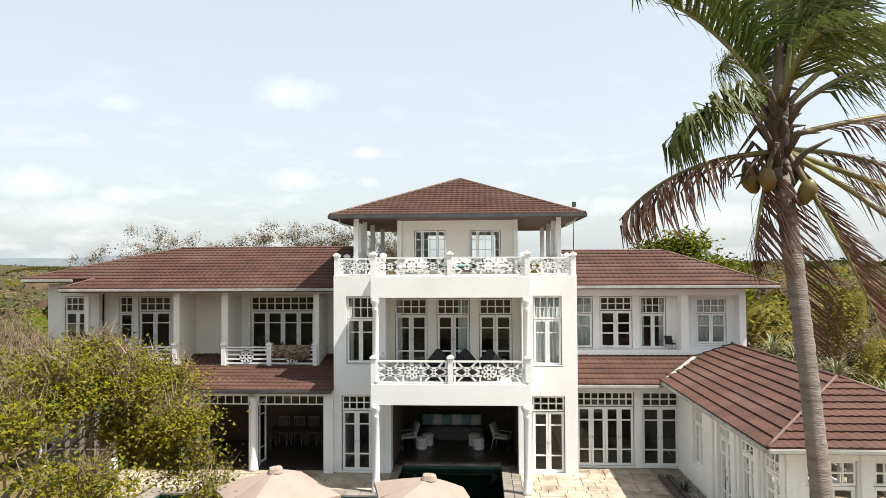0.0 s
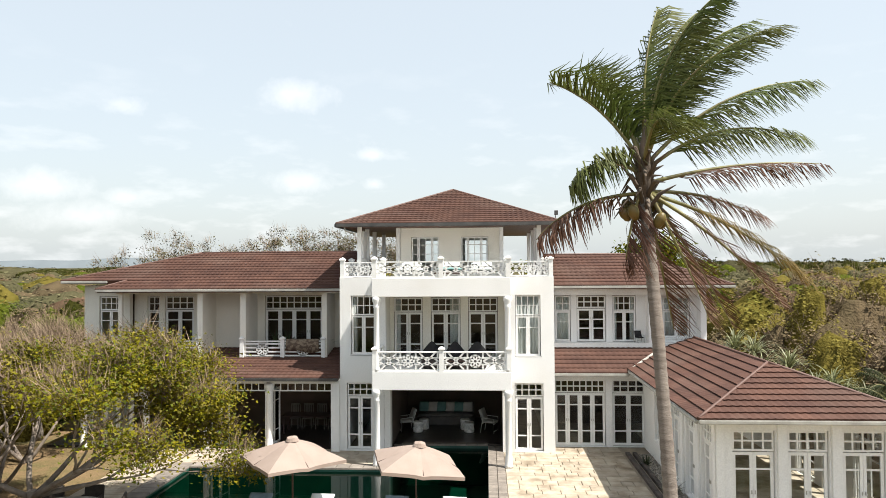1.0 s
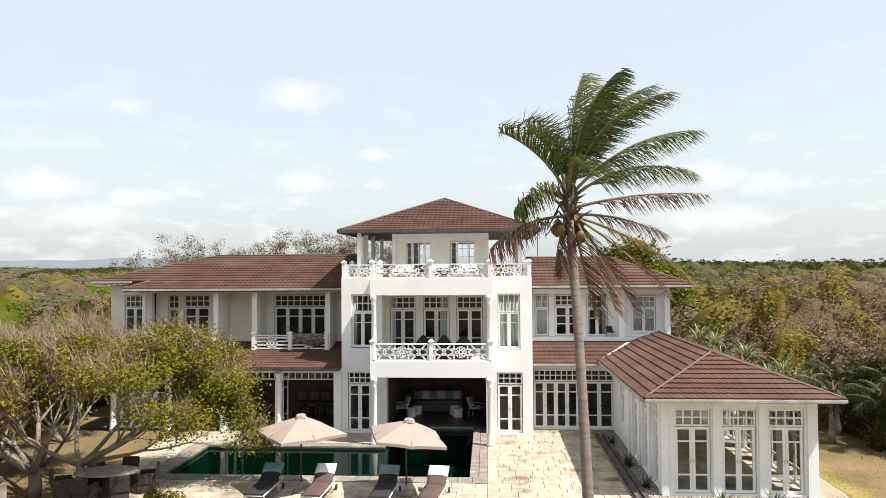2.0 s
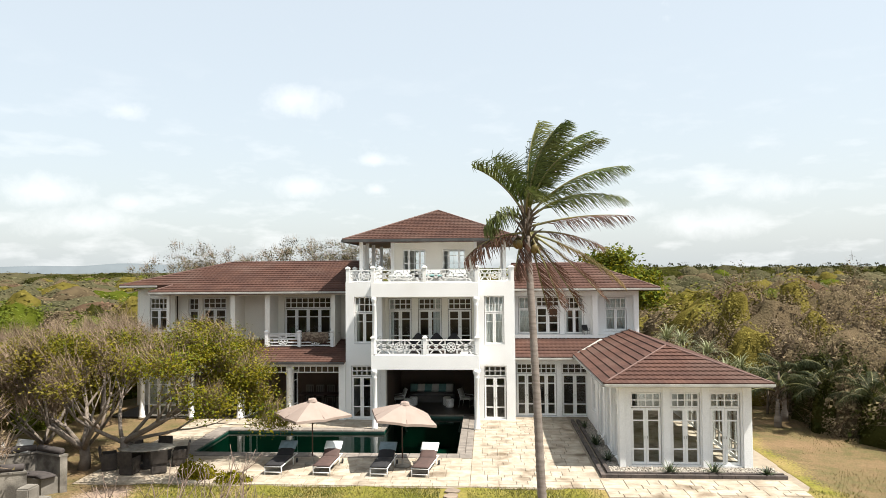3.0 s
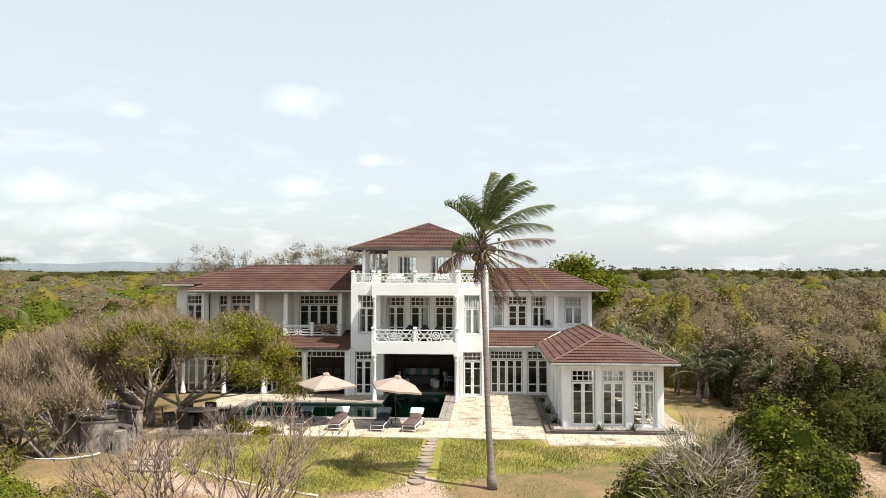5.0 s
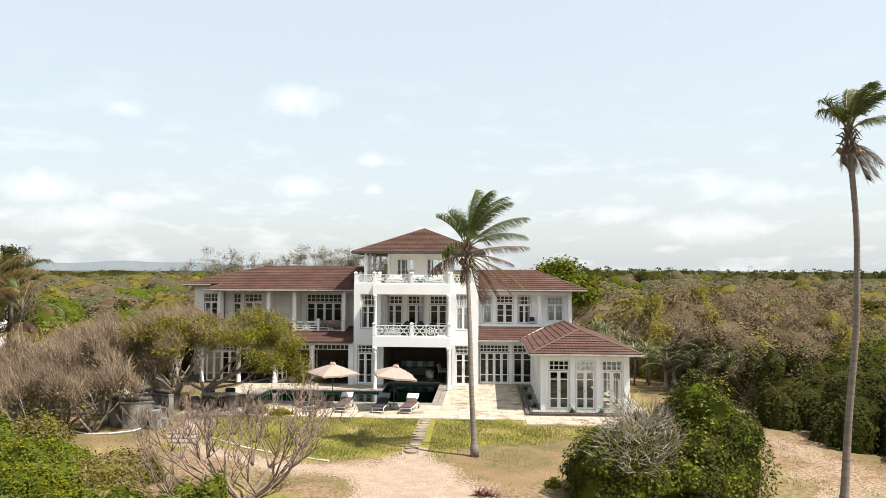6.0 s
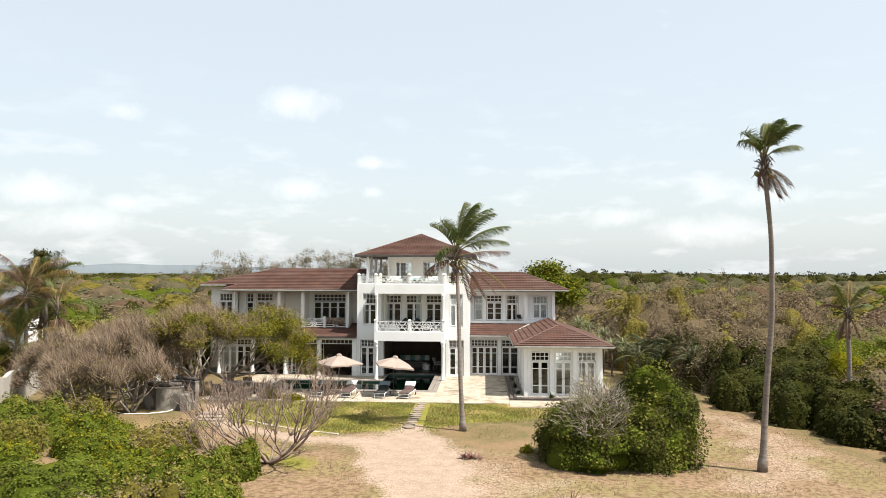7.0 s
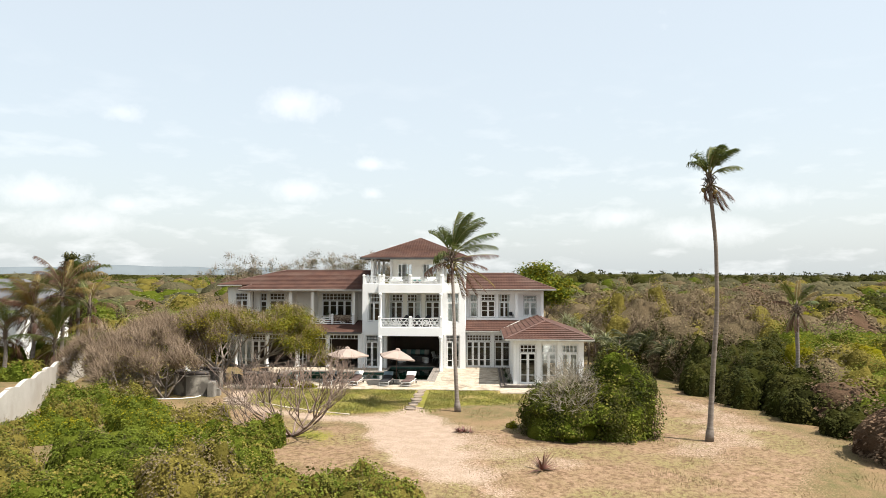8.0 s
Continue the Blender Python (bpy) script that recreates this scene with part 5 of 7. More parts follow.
# ---- furniture in the lounge and on the balconies
sofa = thing("sofa", pose(2.27, 6.95, 0.05), "long grey sofa with teal cushions in the shaded lounge", "sofa")
part("base", rounded(boxes((-1.3, 1.3, -0.45, 0.45, 0.0, 0.36)), 0.04, 2), SOFA_GREY, sofa)
part("backrest", rounded(boxes((-1.3, 1.3, 0.28, 0.48, 0.36, 0.86)), 0.06, 2), SOFA_GREY, sofa)
cushion("seat_cushion", 2.5, 0.75, 0.18, pose(0, -0.08, 0.43), SOFA_GREY, sofa)
for i in range(6):
    ob = thing("cushion", pose(1.27 + 0.4 * i, 6.95, 0.80, 65, 0, 0), "teal scatter cushion on the lounge sofa" if i % 2 == 0 else "pale green scatter cushion on the lounge sofa", "cushion", "sofa cushions")
    cushion("cover", 0.44, 0.44, 0.15, Matrix(), CUSHION_TEAL if i % 2 == 0 else CUSHION_PALE, ob)
for x, y in ((1.15, 5.2), (1.36, 5.75), (3.38, 5.2), (3.2, 5.75)):
    ob = thing("drum_stool", pose(x, y, 0.05), "white carved drum stool in the lounge", "stool", "drum stools")
    bm = bmesh.new()
    lathe(bm, [(0.19, 0.0), (0.22, 0.03), (0.22, 0.08), (0.205, 0.1), (0.205, 0.36), (0.22, 0.38), (0.22, 0.43), (0.20, 0.45)], 0, 0, 20)
    part("body", bm, JOINERY, ob)
    for k in range(10):
        a = 2 * math.pi * k / 10
        bm = bmesh.new()
        beam(bm, (0.215 * math.cos(a), 0.215 * math.sin(a), 0.1), (0.215 * math.cos(a + 0.63), 0.215 * math.sin(a + 0.63), 0.36), 0.02, 0.015)
        beam(bm, (0.215 * math.cos(a + 0.63), 0.215 * math.sin(a + 0.63), 0.1), (0.215 * math.cos(a), 0.215 * math.sin(a), 0.36), 0.02, 0.015)
        part("lattice", bm, METAL_WHITE, ob)


def iron_chair(x, y, z, turn, label, mat, pad, name="armchair", group="lounge armchairs"):
    ob = thing(name, pose(x, y, z, 0, 0, turn), label, "chair", group)
    for sx in (-0.28, 0.28):
        bm = bmesh.new()
        tube(bm, [(sx, -0.28, 0.0), (sx, -0.27, 0.62), (sx, 0.22, 0.64), (sx, 0.26, 0.42), (sx, 0.34, 0.0)], [0.016] * 5, 6)
        part("side_frame", bm, mat, ob)
        bm = bmesh.new()
        tube(bm, [(sx, 0.22, 0.42), (sx, 0.40, 0.95)], [0.016] * 2, 6)
        part("back_post", bm, mat, ob)
    for yy, zz in ((-0.27, 0.40), (0.24, 0.40), (0.40, 0.95), (-0.28, 0.08)):
        bm = bmesh.new()
        tube(bm, [(-0.28, yy, zz), (0.28, yy, zz)], [0.014] * 2, 6)
        part("crossbar", bm, mat, ob)
    cushion("seat_cushion", 0.56, 0.54, 0.12, pose(0, -0.02, 0.46), pad, ob)
    cushion("back_cushion", 0.54, 0.56, 0.12, pose(0, 0.28, 0.72, 70, 0, 0), pad, ob)
    return ob


iron_chair(0.62, 5.3, 0.05, -70, "white iron armchair with pale cushions in the lounge", METAL_WHITE, CUSHION_PALE)
iron_chair(4.28, 5.3, 0.05, 70, "white iron armchair with pale cushions in the lounge", METAL_WHITE, CUSHION_PALE)
# pale chair wood, darkened in colour for the dimness inside the veranda
CHAIR_WOOD = material("dimmed_pale_wood", (0.216, 0.198, 0.174), (0.162, 0.150, 0.132), rough=0.7, scale=4, fine=30, bump=0.1)
dining = thing("dining_table", pose(-3.6, 5.2, 0.03), "long dark wooden dining table inside the veranda", "table")
part("tabletop", rounded(boxes((-1.2, 1.2, -0.45, 0.45, 0.70, 0.75)), 0.01), PAD_BROWN, dining)
for sx in (-1.1, 1.1):
    for sy in (-0.36, 0.36):
        part("leg", boxes((sx - 0.04, sx + 0.04, sy - 0.04, sy + 0.04, 0.0, 0.70)), PAD_BROWN, dining)


def dining_chair(x, y, turn):
    ob = thing("dining_chair", pose(x, y, 0.03, 0, 0, turn), "pale slatted dining chair at the veranda table, dimmed in its colour", "chair", "veranda dining chairs")
    part("seat", rounded(boxes((-0.22, 0.22, -0.22, 0.22, 0.43, 0.47)), 0.01), CHAIR_WOOD, ob)
    for sx in (-0.20, 0.20):
        for sy in (-0.20, 0.20):
            part("leg", boxes((sx - 0.02, sx + 0.02, sy - 0.02, sy + 0.02, 0.0, 0.43)), CHAIR_WOOD, ob)
        part("back_post", boxes((sx - 0.02, sx + 0.02, 0.20, 0.24, 0.47, 1.0)), CHAIR_WOOD, ob)
    part("top_rail", rounded(boxes((-0.22, 0.22, 0.195, 0.245, 1.0, 1.06)), 0.01), CHAIR_WOOD, ob)
    for k in range(3):
        part("slat", boxes((-0.13 + 0.1 * k, -0.07 + 0.1 * k, 0.205, 0.235, 0.5, 1.0)), CHAIR_WOOD, ob)
    return ob


for k in range(4):
    dining_chair(-4.5 + 0.6 * k, 5.85, 0)
for x in (2.05, 2.95, 3.80):
    ob = thing("lounge_chair", pose(x, 1.45, 3.37), "low chair with black triangular back cushion on the balcony", "chair", "balcony chairs")
    part("seat", rounded(boxes((-0.36, 0.36, -0.35, 0.35, 0.05, 0.40)), 0.03, 2), CUSHION_DARK, ob)
    bm = bmesh.new()
    vs = [bm.verts.new(p) for p in ((-0.55, 0.22, 0.40), (0.55, 0.22, 0.40), (0.06, 0.30, 0.98), (-0.06, 0.30, 0.98), (-0.55, 0.40, 0.40), (0.55, 0.40, 0.40), (0.06, 0.38, 0.98), (-0.06, 0.38, 0.98))]
    for f in ((0, 1, 2, 3), (7, 6, 5, 4), (0, 4, 5, 1), (1, 5, 6, 2), (2, 6, 7, 3), (3, 7, 4, 0)):
        bm.faces.new([vs[i] for i in f])
    part("back_cushion", rounded(bm, 0.03, 2), PAD_BLACK, ob)
ob = thing("coffee_table", pose(2.9, 0.75, 3.37), "small brown wooden table on the balcony", "table")
part("tabletop", rounded(boxes((-0.5, 0.5, -0.25, 0.25, 0.36, 0.41)), 0.01), PAD_BROWN, ob)
for sx in (-0.44, 0.44):
    for sy in (-0.2, 0.2):
        part("leg", boxes((sx - 0.025, sx + 0.025, sy - 0.025, sy + 0.025, 0.0, 0.36)), PAD_BROWN, ob)
for x, mat2, lab in ((1.25, TOWEL_WHITE, "white daybed on the roof terrace"), (2.75, CUSHION_TEAL, "daybed with teal pad on the roof terrace"), (4.0, TOWEL_WHITE, "white daybed on the roof terrace")):
    ob = thing("daybed", pose(x, 1.15, 6.76), lab, "daybed", "terrace daybeds")
    part("frame", rounded(boxes((-0.5, 0.5, -0.75, 0.85, 0.22, 0.32)), 0.01), METAL_WHITE if x != 2.75 else PAD_BROWN, ob)
    for sx in (-0.45, 0.45):
        for sy in (-0.7, 0.8):
            part("leg", boxes((sx - 0.03, sx + 0.03, sy - 0.03, sy + 0.03, 0.0, 0.22)), METAL_WHITE, ob)
    cushion("mattress", 0.95, 1.5, 0.14, pose(0, 0.05, 0.39), mat2, ob)
    cushion("pillow", 0.8, 0.4, 0.2, pose(0, 0.62, 0.52, 25, 0, 0), TOWEL_WHITE, ob)
iron_chair(-11.0, 5.3, 3.30, -30, "dark armchair on the wing balcony", PAD_BROWN, CUSHION_PALE, group="wing balcony chairs")
iron_chair(10.62, 4.72, 3.98, 20, "small dark chair at the wing window", PAD_BLACK, PAD_BLACK, name="chair", group="wing window chairs").scale = (0.55, 0.4, 0.5)
bl = thing("blanket", pose(-3.75, UY, 4.12), "brown patterned blanket hung over a balustrade", "blanket")
bm = bmesh.new()
n = 18
rows = []
for j, (yy, zz) in enumerate(((0.07, -0.22), (0.065, 0.0), (0.0, 0.035), (-0.075, 0.0), (-0.08, -0.25), (-0.085, -0.48))):
    rows.append([bm.verts.new((-0.72 + 1.44 * i / n, yy + 0.012 * math.sin(i * 1.7), zz + (0.06 * math.sin(i * 0.35) if j in (0, 5) else 0))) for i in range(n + 1)])
for a, b in zip(rows, rows[1:]):
    for i in range(n):
        bm.faces.new((a[i], a[i + 1], b[i + 1], b[i])).smooth = True
cl = part("cloth", bm, RUG, bl)
so = cl.modifiers.new("thickness", 'SOLIDIFY')
so.thickness = 0.012
for x in (-5.3, -4.75, -3.0):
    ob = thing("potted_plant", pose(x, 5.55, 3.30), "dark green spiky plant in a terracotta pot on the balcony", "potted plant", "balcony plants")
    bm = bmesh.new()
    lathe(bm, [(0.13, 0.0), (0.18, 0.30), (0.20, 0.30), (0.20, 0.36), (0.17, 0.36), (0.16, 0.32)], 0, 0, 16)
    part("pot", bm, TERRACOTTA, ob)
    co = []
    for k in range(26):
        a, e, ln = random.uniform(0, 6.28), random.uniform(0.5, 1.45), random.uniform(0.55, 0.95)
        p = Vector((0, 0, 0.33))
        d0 = Vector((math.cos(a) * math.cos(e), math.sin(a) * math.cos(e), math.sin(e)))
        s0 = Vector((-math.sin(a), math.cos(a), 0)) * 0.03
        m0 = p + d0 * ln * 0.6
        q0 = m0 + (d0 + Vector((0, 0, -0.5))).normalized() * ln * 0.4
        co += [tuple(p - s0 * 0.4), tuple(p + s0 * 0.4), tuple(m0 + s0), tuple(m0 - s0), tuple(m0 - s0), tuple(m0 + s0), tuple(q0 + s0 * 0.1), tuple(q0 - s0 * 0.1)]
    lf = grid_mesh("foliage", co, np.arange(len(co)).reshape(-1, 4), material("balcony_plant_leaf", (0.03, 0.05, 0.018), (0.05, 0.07, 0.025), rough=0.5, bump=0))
    lf.parent = ob
    tagged(lf, kind="stuff")
antenna = thing("antenna", pose(7.5, 8.2, 7.4), "thin grey roof antenna mast with small box", "antenna")
bm = bmesh.new()
tube(bm, [(0, 0, 0), (0, 0, 2.5)], [0.02, 0.02], 6)
part("mast", bm, GUTTER, antenna)
part("box", rounded(boxes((-0.05, 0.12, -0.05, 0.05, 2.28, 2.5)), 0.01), GUTTER, antenna)

# ---- neighbour: wavy garden wall and white house
gw = thing("garden_wall", pose(0, 0, 0), "pale rendered boundary wall with a wavy top", "wall", kind="structure")
pts = [(-13.4, -25.5), (-15.0, -21.4), (-17.6, -14.6), (-20.0, -8.6), (-22.4, -2.0), (-24.0, 4.0)]
GW = material("pale_boundary_render", (0.440, 0.408, 0.360), (0.376, 0.344, 0.296), rough=0.9, scale=0.8, fine=20, bump=0.15, third=(0.304, 0.272, 0.224))
for k, ((ax, ay), (bx, by)) in enumerate(zip(pts, pts[1:])):
    bm = bmesh.new()
    n = 26
    a, b = Vector((ax, ay, 0)), Vector((bx, by, 0))
    sd = (b - a).normalized().cross(Vector((0, 0, 1))) * 0.11
    ln = (b - a).length
    rows = []
    for i in range(n + 1):
        p = a.lerp(b, i / n)
        top = 1.72 + 0.16 * abs(math.sin((k * ln + ln * i / n) * 1.05)) + 0.05 * k
        rows.append([bm.verts.new(q) for q in (p - sd + Vector((0, 0, -0.3)), p + sd + Vector((0, 0, -0.3)), p + sd + Vector((0, 0, top)), p - sd + Vector((0, 0, top)))])
    for p, q in zip(rows, rows[1:]):
        for j in range(4):
            bm.faces.new((p[j], p[(j + 1) % 4], q[(j + 1) % 4], q[j]))
    bm.faces.new(rows[0][::-1])
    bm.faces.new(rows[-1])
    bmesh.ops.recalc_face_normals(bm, faces=bm.faces)
    part("wall_panel", bm, GW, gw)
nh = thing("neighbour_house", pose(0, 0, 0), "white neighbouring house with grey roof and open verandas", "house")
bm = bmesh.new()
wall(bm, -40, -31.2, 0, 5.3, 3.0, 3.25, [(-39, -36.5, 3.0, 4.9), (-35.6, -32.4, 3.0, 4.9), (-39, -36.5, 0.1, 2.3), (-35.2, -33.0, 0.1, 2.3)])
box(bm, -31.45, -31.2, 3.25, 10.0, 0, 5.3)
box(bm, -40, -31.45, 9.75, 10.0, 0, 5.3)
box(bm, -40, -31.45, 5.2, 5.4, 0, 5.3)
box(bm, -40, -31.45, 3.25, 9.75, 2.55, 2.75)
part("wall", bm, WHITE, nh)
for x0, x1 in ((-39, -36.5), (-35.6, -32.4)):
    bm = bmesh.new()
    for z in (3.1, 3.4, 3.7):
        beam(bm, (x0, 3.1, z), (x1, 3.1, z), 0.05, 0.05)
    part("railing", bm, JOINERY, nh)
for q in (((-40.6, 2.2, 5.25), (-30.4, 2.2, 5.25), (-33.5, 6.5, 7.2), (-37.0, 6.5, 7.2)), ((-30.4, 2.2, 5.25), (-30.4, 10.8, 5.25), (-33.5, 6.5, 7.2), (-33.5, 6.5, 7.2)), ((-30.4, 10.8, 5.25), (-40.6, 10.8, 5.25), (-37.0, 6.5, 7.2), (-33.5, 6.5, 7.2)), ((-40.6, 10.8, 5.25), (-40.6, 2.2, 5.25), (-37.0, 6.5, 7.2), (-37.0, 6.5, 7.2))):
    bm = bmesh.new()
    top = [bm.verts.new(p) for p in dict.fromkeys(q)]
    low = [bm.verts.new((v.co.x, v.co.y, v.co.z - 0.14)) for v in top]
    bm.faces.new(top)
    bm.faces.new(low[::-1])
    for i in range(len(top)):
        bm.faces.new((low[i], low[(i + 1) % len(top)], top[(i + 1) % len(top)], top[i]))
    part("roof", bm, SLATE_ROOF, nh)
hose = thing("hose", pose(0, 0, 0), "white garden hose lying on the ground", "hose")
bm = bmesh.new()
tube(bm, [(-12.4, -12.4, 0.0), (-11.4, -12.9, 0.0), (-10.2, -12.8, 0.01), (-9.4, -12.3, 0.03), (-9.2, -12.0, 0.08)], [0.03] * 5, 6)
part("tube", bm, TOWEL_WHITE, hose)

# ---------------------------------------------------------------- plants
LEAF = {
    "green": material("fresh_green_leaf", (0.076, 0.103, 0.013), (0.109, 0.123, 0.017), rough=0.7, scale=0.8, bump=0, vary=0.28, island=True, passes=0.2, sheen=0.05),
    "deep": material("deep_green_leaf", (0.028, 0.034, 0.008), (0.051, 0.048, 0.011), rough=0.7, scale=0.7, bump=0, vary=0.28, island=True, passes=0.15, sheen=0.05),
    "lime": material("yellow_green_leaf", (0.135, 0.135, 0.006), (0.183, 0.152, 0.011), rough=0.7, scale=0.7, bump=0, vary=0.28, island=True, passes=0.3, sheen=0.05),
    "olive": material("olive_scrub_leaf", (0.130, 0.113, 0.024), (0.170, 0.138, 0.033), rough=0.75, scale=0.08, bump=0, vary=0.28, island=True, passes=0.12, sheen=0.03, third=(0.090, 0.115, 0.020)),
    "brown": material("dry_brown_scrub", (0.160, 0.120, 0.071), (0.114, 0.090, 0.051), rough=0.85, scale=0.1, bump=0, vary=0.4, island=True, sheen=0.03, third=(0.124, 0.116, 0.045)),
    "twig": material("bare_grey_twig", (0.237, 0.177, 0.126), (0.157, 0.114, 0.078), rough=0.85, scale=0.8, bump=0, vary=0.35, island=True, sheen=0.03),
    "pale": material("pale_bare_twig", (0.362, 0.319, 0.259), (0.276, 0.242, 0.181), rough=0.85, scale=0.8, bump=0, vary=0.25, island=True, sheen=0.03),
    "rust": material("red_brown_scrub", (0.139, 0.085, 0.057), (0.103, 0.074, 0.045), rough=0.85, scale=0.3, bump=0, vary=0.4, island=True, sheen=0.03),
    "far": material("far_bush_leaf", (0.085, 0.085, 0.044), (0.118, 0.102, 0.058), rough=0.8, scale=0.012, bump=0, vary=0.3, island=True, sheen=0.03, third=(0.065, 0.079, 0.039)),
}
# canopy bodies: leaf colours darkened, so shade among the leaves is in the colour
SHADED_BODY = {
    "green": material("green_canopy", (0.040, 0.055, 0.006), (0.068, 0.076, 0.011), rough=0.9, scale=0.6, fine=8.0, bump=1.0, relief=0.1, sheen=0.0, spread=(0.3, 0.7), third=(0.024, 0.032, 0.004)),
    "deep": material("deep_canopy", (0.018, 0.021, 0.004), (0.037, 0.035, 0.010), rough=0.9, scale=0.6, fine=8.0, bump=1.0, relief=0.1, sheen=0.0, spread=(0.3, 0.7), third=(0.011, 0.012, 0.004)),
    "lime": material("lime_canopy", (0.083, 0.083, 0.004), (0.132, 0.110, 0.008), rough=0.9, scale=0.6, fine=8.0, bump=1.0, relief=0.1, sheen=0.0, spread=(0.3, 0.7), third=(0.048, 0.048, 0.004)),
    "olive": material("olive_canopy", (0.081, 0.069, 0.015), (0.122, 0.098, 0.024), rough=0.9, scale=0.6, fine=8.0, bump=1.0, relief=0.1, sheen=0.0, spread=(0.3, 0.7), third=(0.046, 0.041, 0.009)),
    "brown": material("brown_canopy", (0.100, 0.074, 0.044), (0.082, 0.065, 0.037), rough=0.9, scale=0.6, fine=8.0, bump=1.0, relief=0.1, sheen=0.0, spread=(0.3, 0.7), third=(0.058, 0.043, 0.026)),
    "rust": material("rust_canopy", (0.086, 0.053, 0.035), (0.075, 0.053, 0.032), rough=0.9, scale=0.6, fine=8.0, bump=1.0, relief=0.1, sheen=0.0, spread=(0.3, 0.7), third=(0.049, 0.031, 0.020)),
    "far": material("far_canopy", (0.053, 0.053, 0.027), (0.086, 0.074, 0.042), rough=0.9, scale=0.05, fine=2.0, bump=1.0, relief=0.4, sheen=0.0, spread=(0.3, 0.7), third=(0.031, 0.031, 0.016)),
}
BARK = material("grey_brown_bark", (0.136, 0.100, 0.072), (0.088, 0.068, 0.052), rough=0.9, scale=3, fine=30, bump=0.5)
PALE_BARK = material("pale_grey_bark", (0.219, 0.186, 0.153), (0.159, 0.126, 0.099), rough=0.9, scale=4, fine=30, bump=0.4)
PALM_BARK = material("ringed_palm_bark", (0.216, 0.184, 0.156), (0.136, 0.112, 0.092), rough=0.9, scale=2, fine=18, bump=0.6, stretch=(1, 1, 7))
FROND = {
    "green": material("palm_frond_green", (0.070, 0.099, 0.021), (0.112, 0.122, 0.033), rough=0.6, scale=1.2, bump=0, vary=0.35, island=True, passes=0.25, sheen=0.25),
    "dry": material("palm_frond_dry", (0.093, 0.040, 0.023), (0.129, 0.064, 0.037), rough=0.7, scale=1.5, bump=0, vary=0.35, island=True, passes=0.2),
    "dark": material("palm_frond_dark", (0.026, 0.036, 0.012), (0.045, 0.050, 0.018), rough=0.6, scale=1.2, bump=0, vary=0.35, island=True, passes=0.15, sheen=0.2),
    "yellow": material("palm_frond_yellow", (0.194, 0.122, 0.029), (0.122, 0.094, 0.022), rough=0.6, scale=1.5, bump=0, vary=0.35, island=True, passes=0.25),
}
RIB = material("palm_rib", (0.192, 0.184, 0.056), (0.144, 0.120, 0.048), rough=0.5, scale=3, bump=0.05)
NUT = material("coconut_husk", (0.104, 0.096, 0.024), (0.144, 0.088, 0.020), rough=0.5, scale=3, bump=0.1)
npr = np.random.RandomState(11)


def unit(v):
    return v / np.maximum(np.linalg.norm(v, axis=-1, keepdims=True), 1e-9)


def leaf_cards(name, pos, out, size, mat, slim=0.6, jitter=1.1, corners=3):
    """Many small kite-shaped leaves at pos, loosely facing along out."""
    n = len(pos)
    size = np.broadcast_to(size, (n,)) * npr.uniform(0.5, 1.6, n)
    nrm = unit(out + jitter * npr.normal(size=(n, 3)) * 0.6)
    axis = unit(np.cross(nrm, npr.normal(size=(n, 3))))
    side = np.cross(nrm, axis)
    L, W = size[:, None] * axis, size[:, None] * slim * side * 0.5
    bend = nrm * size[:, None] * 0.12
    if corners == 3:
        co = np.stack([pos - L * 0.45 + W * 1.3, pos + L * 0.55, pos - L * 0.45 - W * 1.3], 1).reshape(-1, 3)
    else:
        co = np.stack([pos - L * 0.5, pos + W + bend, pos + L * 0.5, pos - W + bend], 1).reshape(-1, 3)
    return grid_mesh(name, co, np.arange(corners * n).reshape(n, corners), mat)


def twig_cards(name, pos, out, length, mat, width=0.02, jitter=0.6):
    n = len(pos)
    ax = unit(out + jitter * npr.normal(size=(n, 3)))
    L = ax * (length * npr.uniform(0.5, 1.4, n))[:, None]
    s = unit(np.cross(ax, npr.normal(size=(n, 3)))) * width * 0.5
    co = np.stack([pos - s, pos + s, pos + L], 1).reshape(-1, 3)
    return grid_mesh(name, co, np.arange(3 * n).reshape(n, 3), mat)


def dome_points(c, r, n, lump=0.22, low=-0.15, inner=0.8):
    """Points scattered near the surface of a lumpy dome, with outward directions."""
    d = unit(npr.normal(size=(int(n * 1.9), 3)))
    d = d[d[:, 2] > low][:n]
    ph = npr.uniform(0, 6, 6)
    bump = 1 + lump * (np.sin(4.1 * d[:, 0] + ph[0]) * np.sin(4.7 * d[:, 1] + ph[1]) + 0.6 * np.sin(9 * d[:, 0] + ph[2]) * np.sin(8 * d[:, 1] + ph[3]) * np.sin(7 * d[:, 2] + ph[4]))
    rad = bump * (1 - (1 - inner) * npr.uniform(0, 1, len(d)) ** 2.0)
    return np.asarray(c) + d * np.asarray(r) * rad[:, None], unit(d / np.asarray(r) + np.array([0, 0, 0.35]))


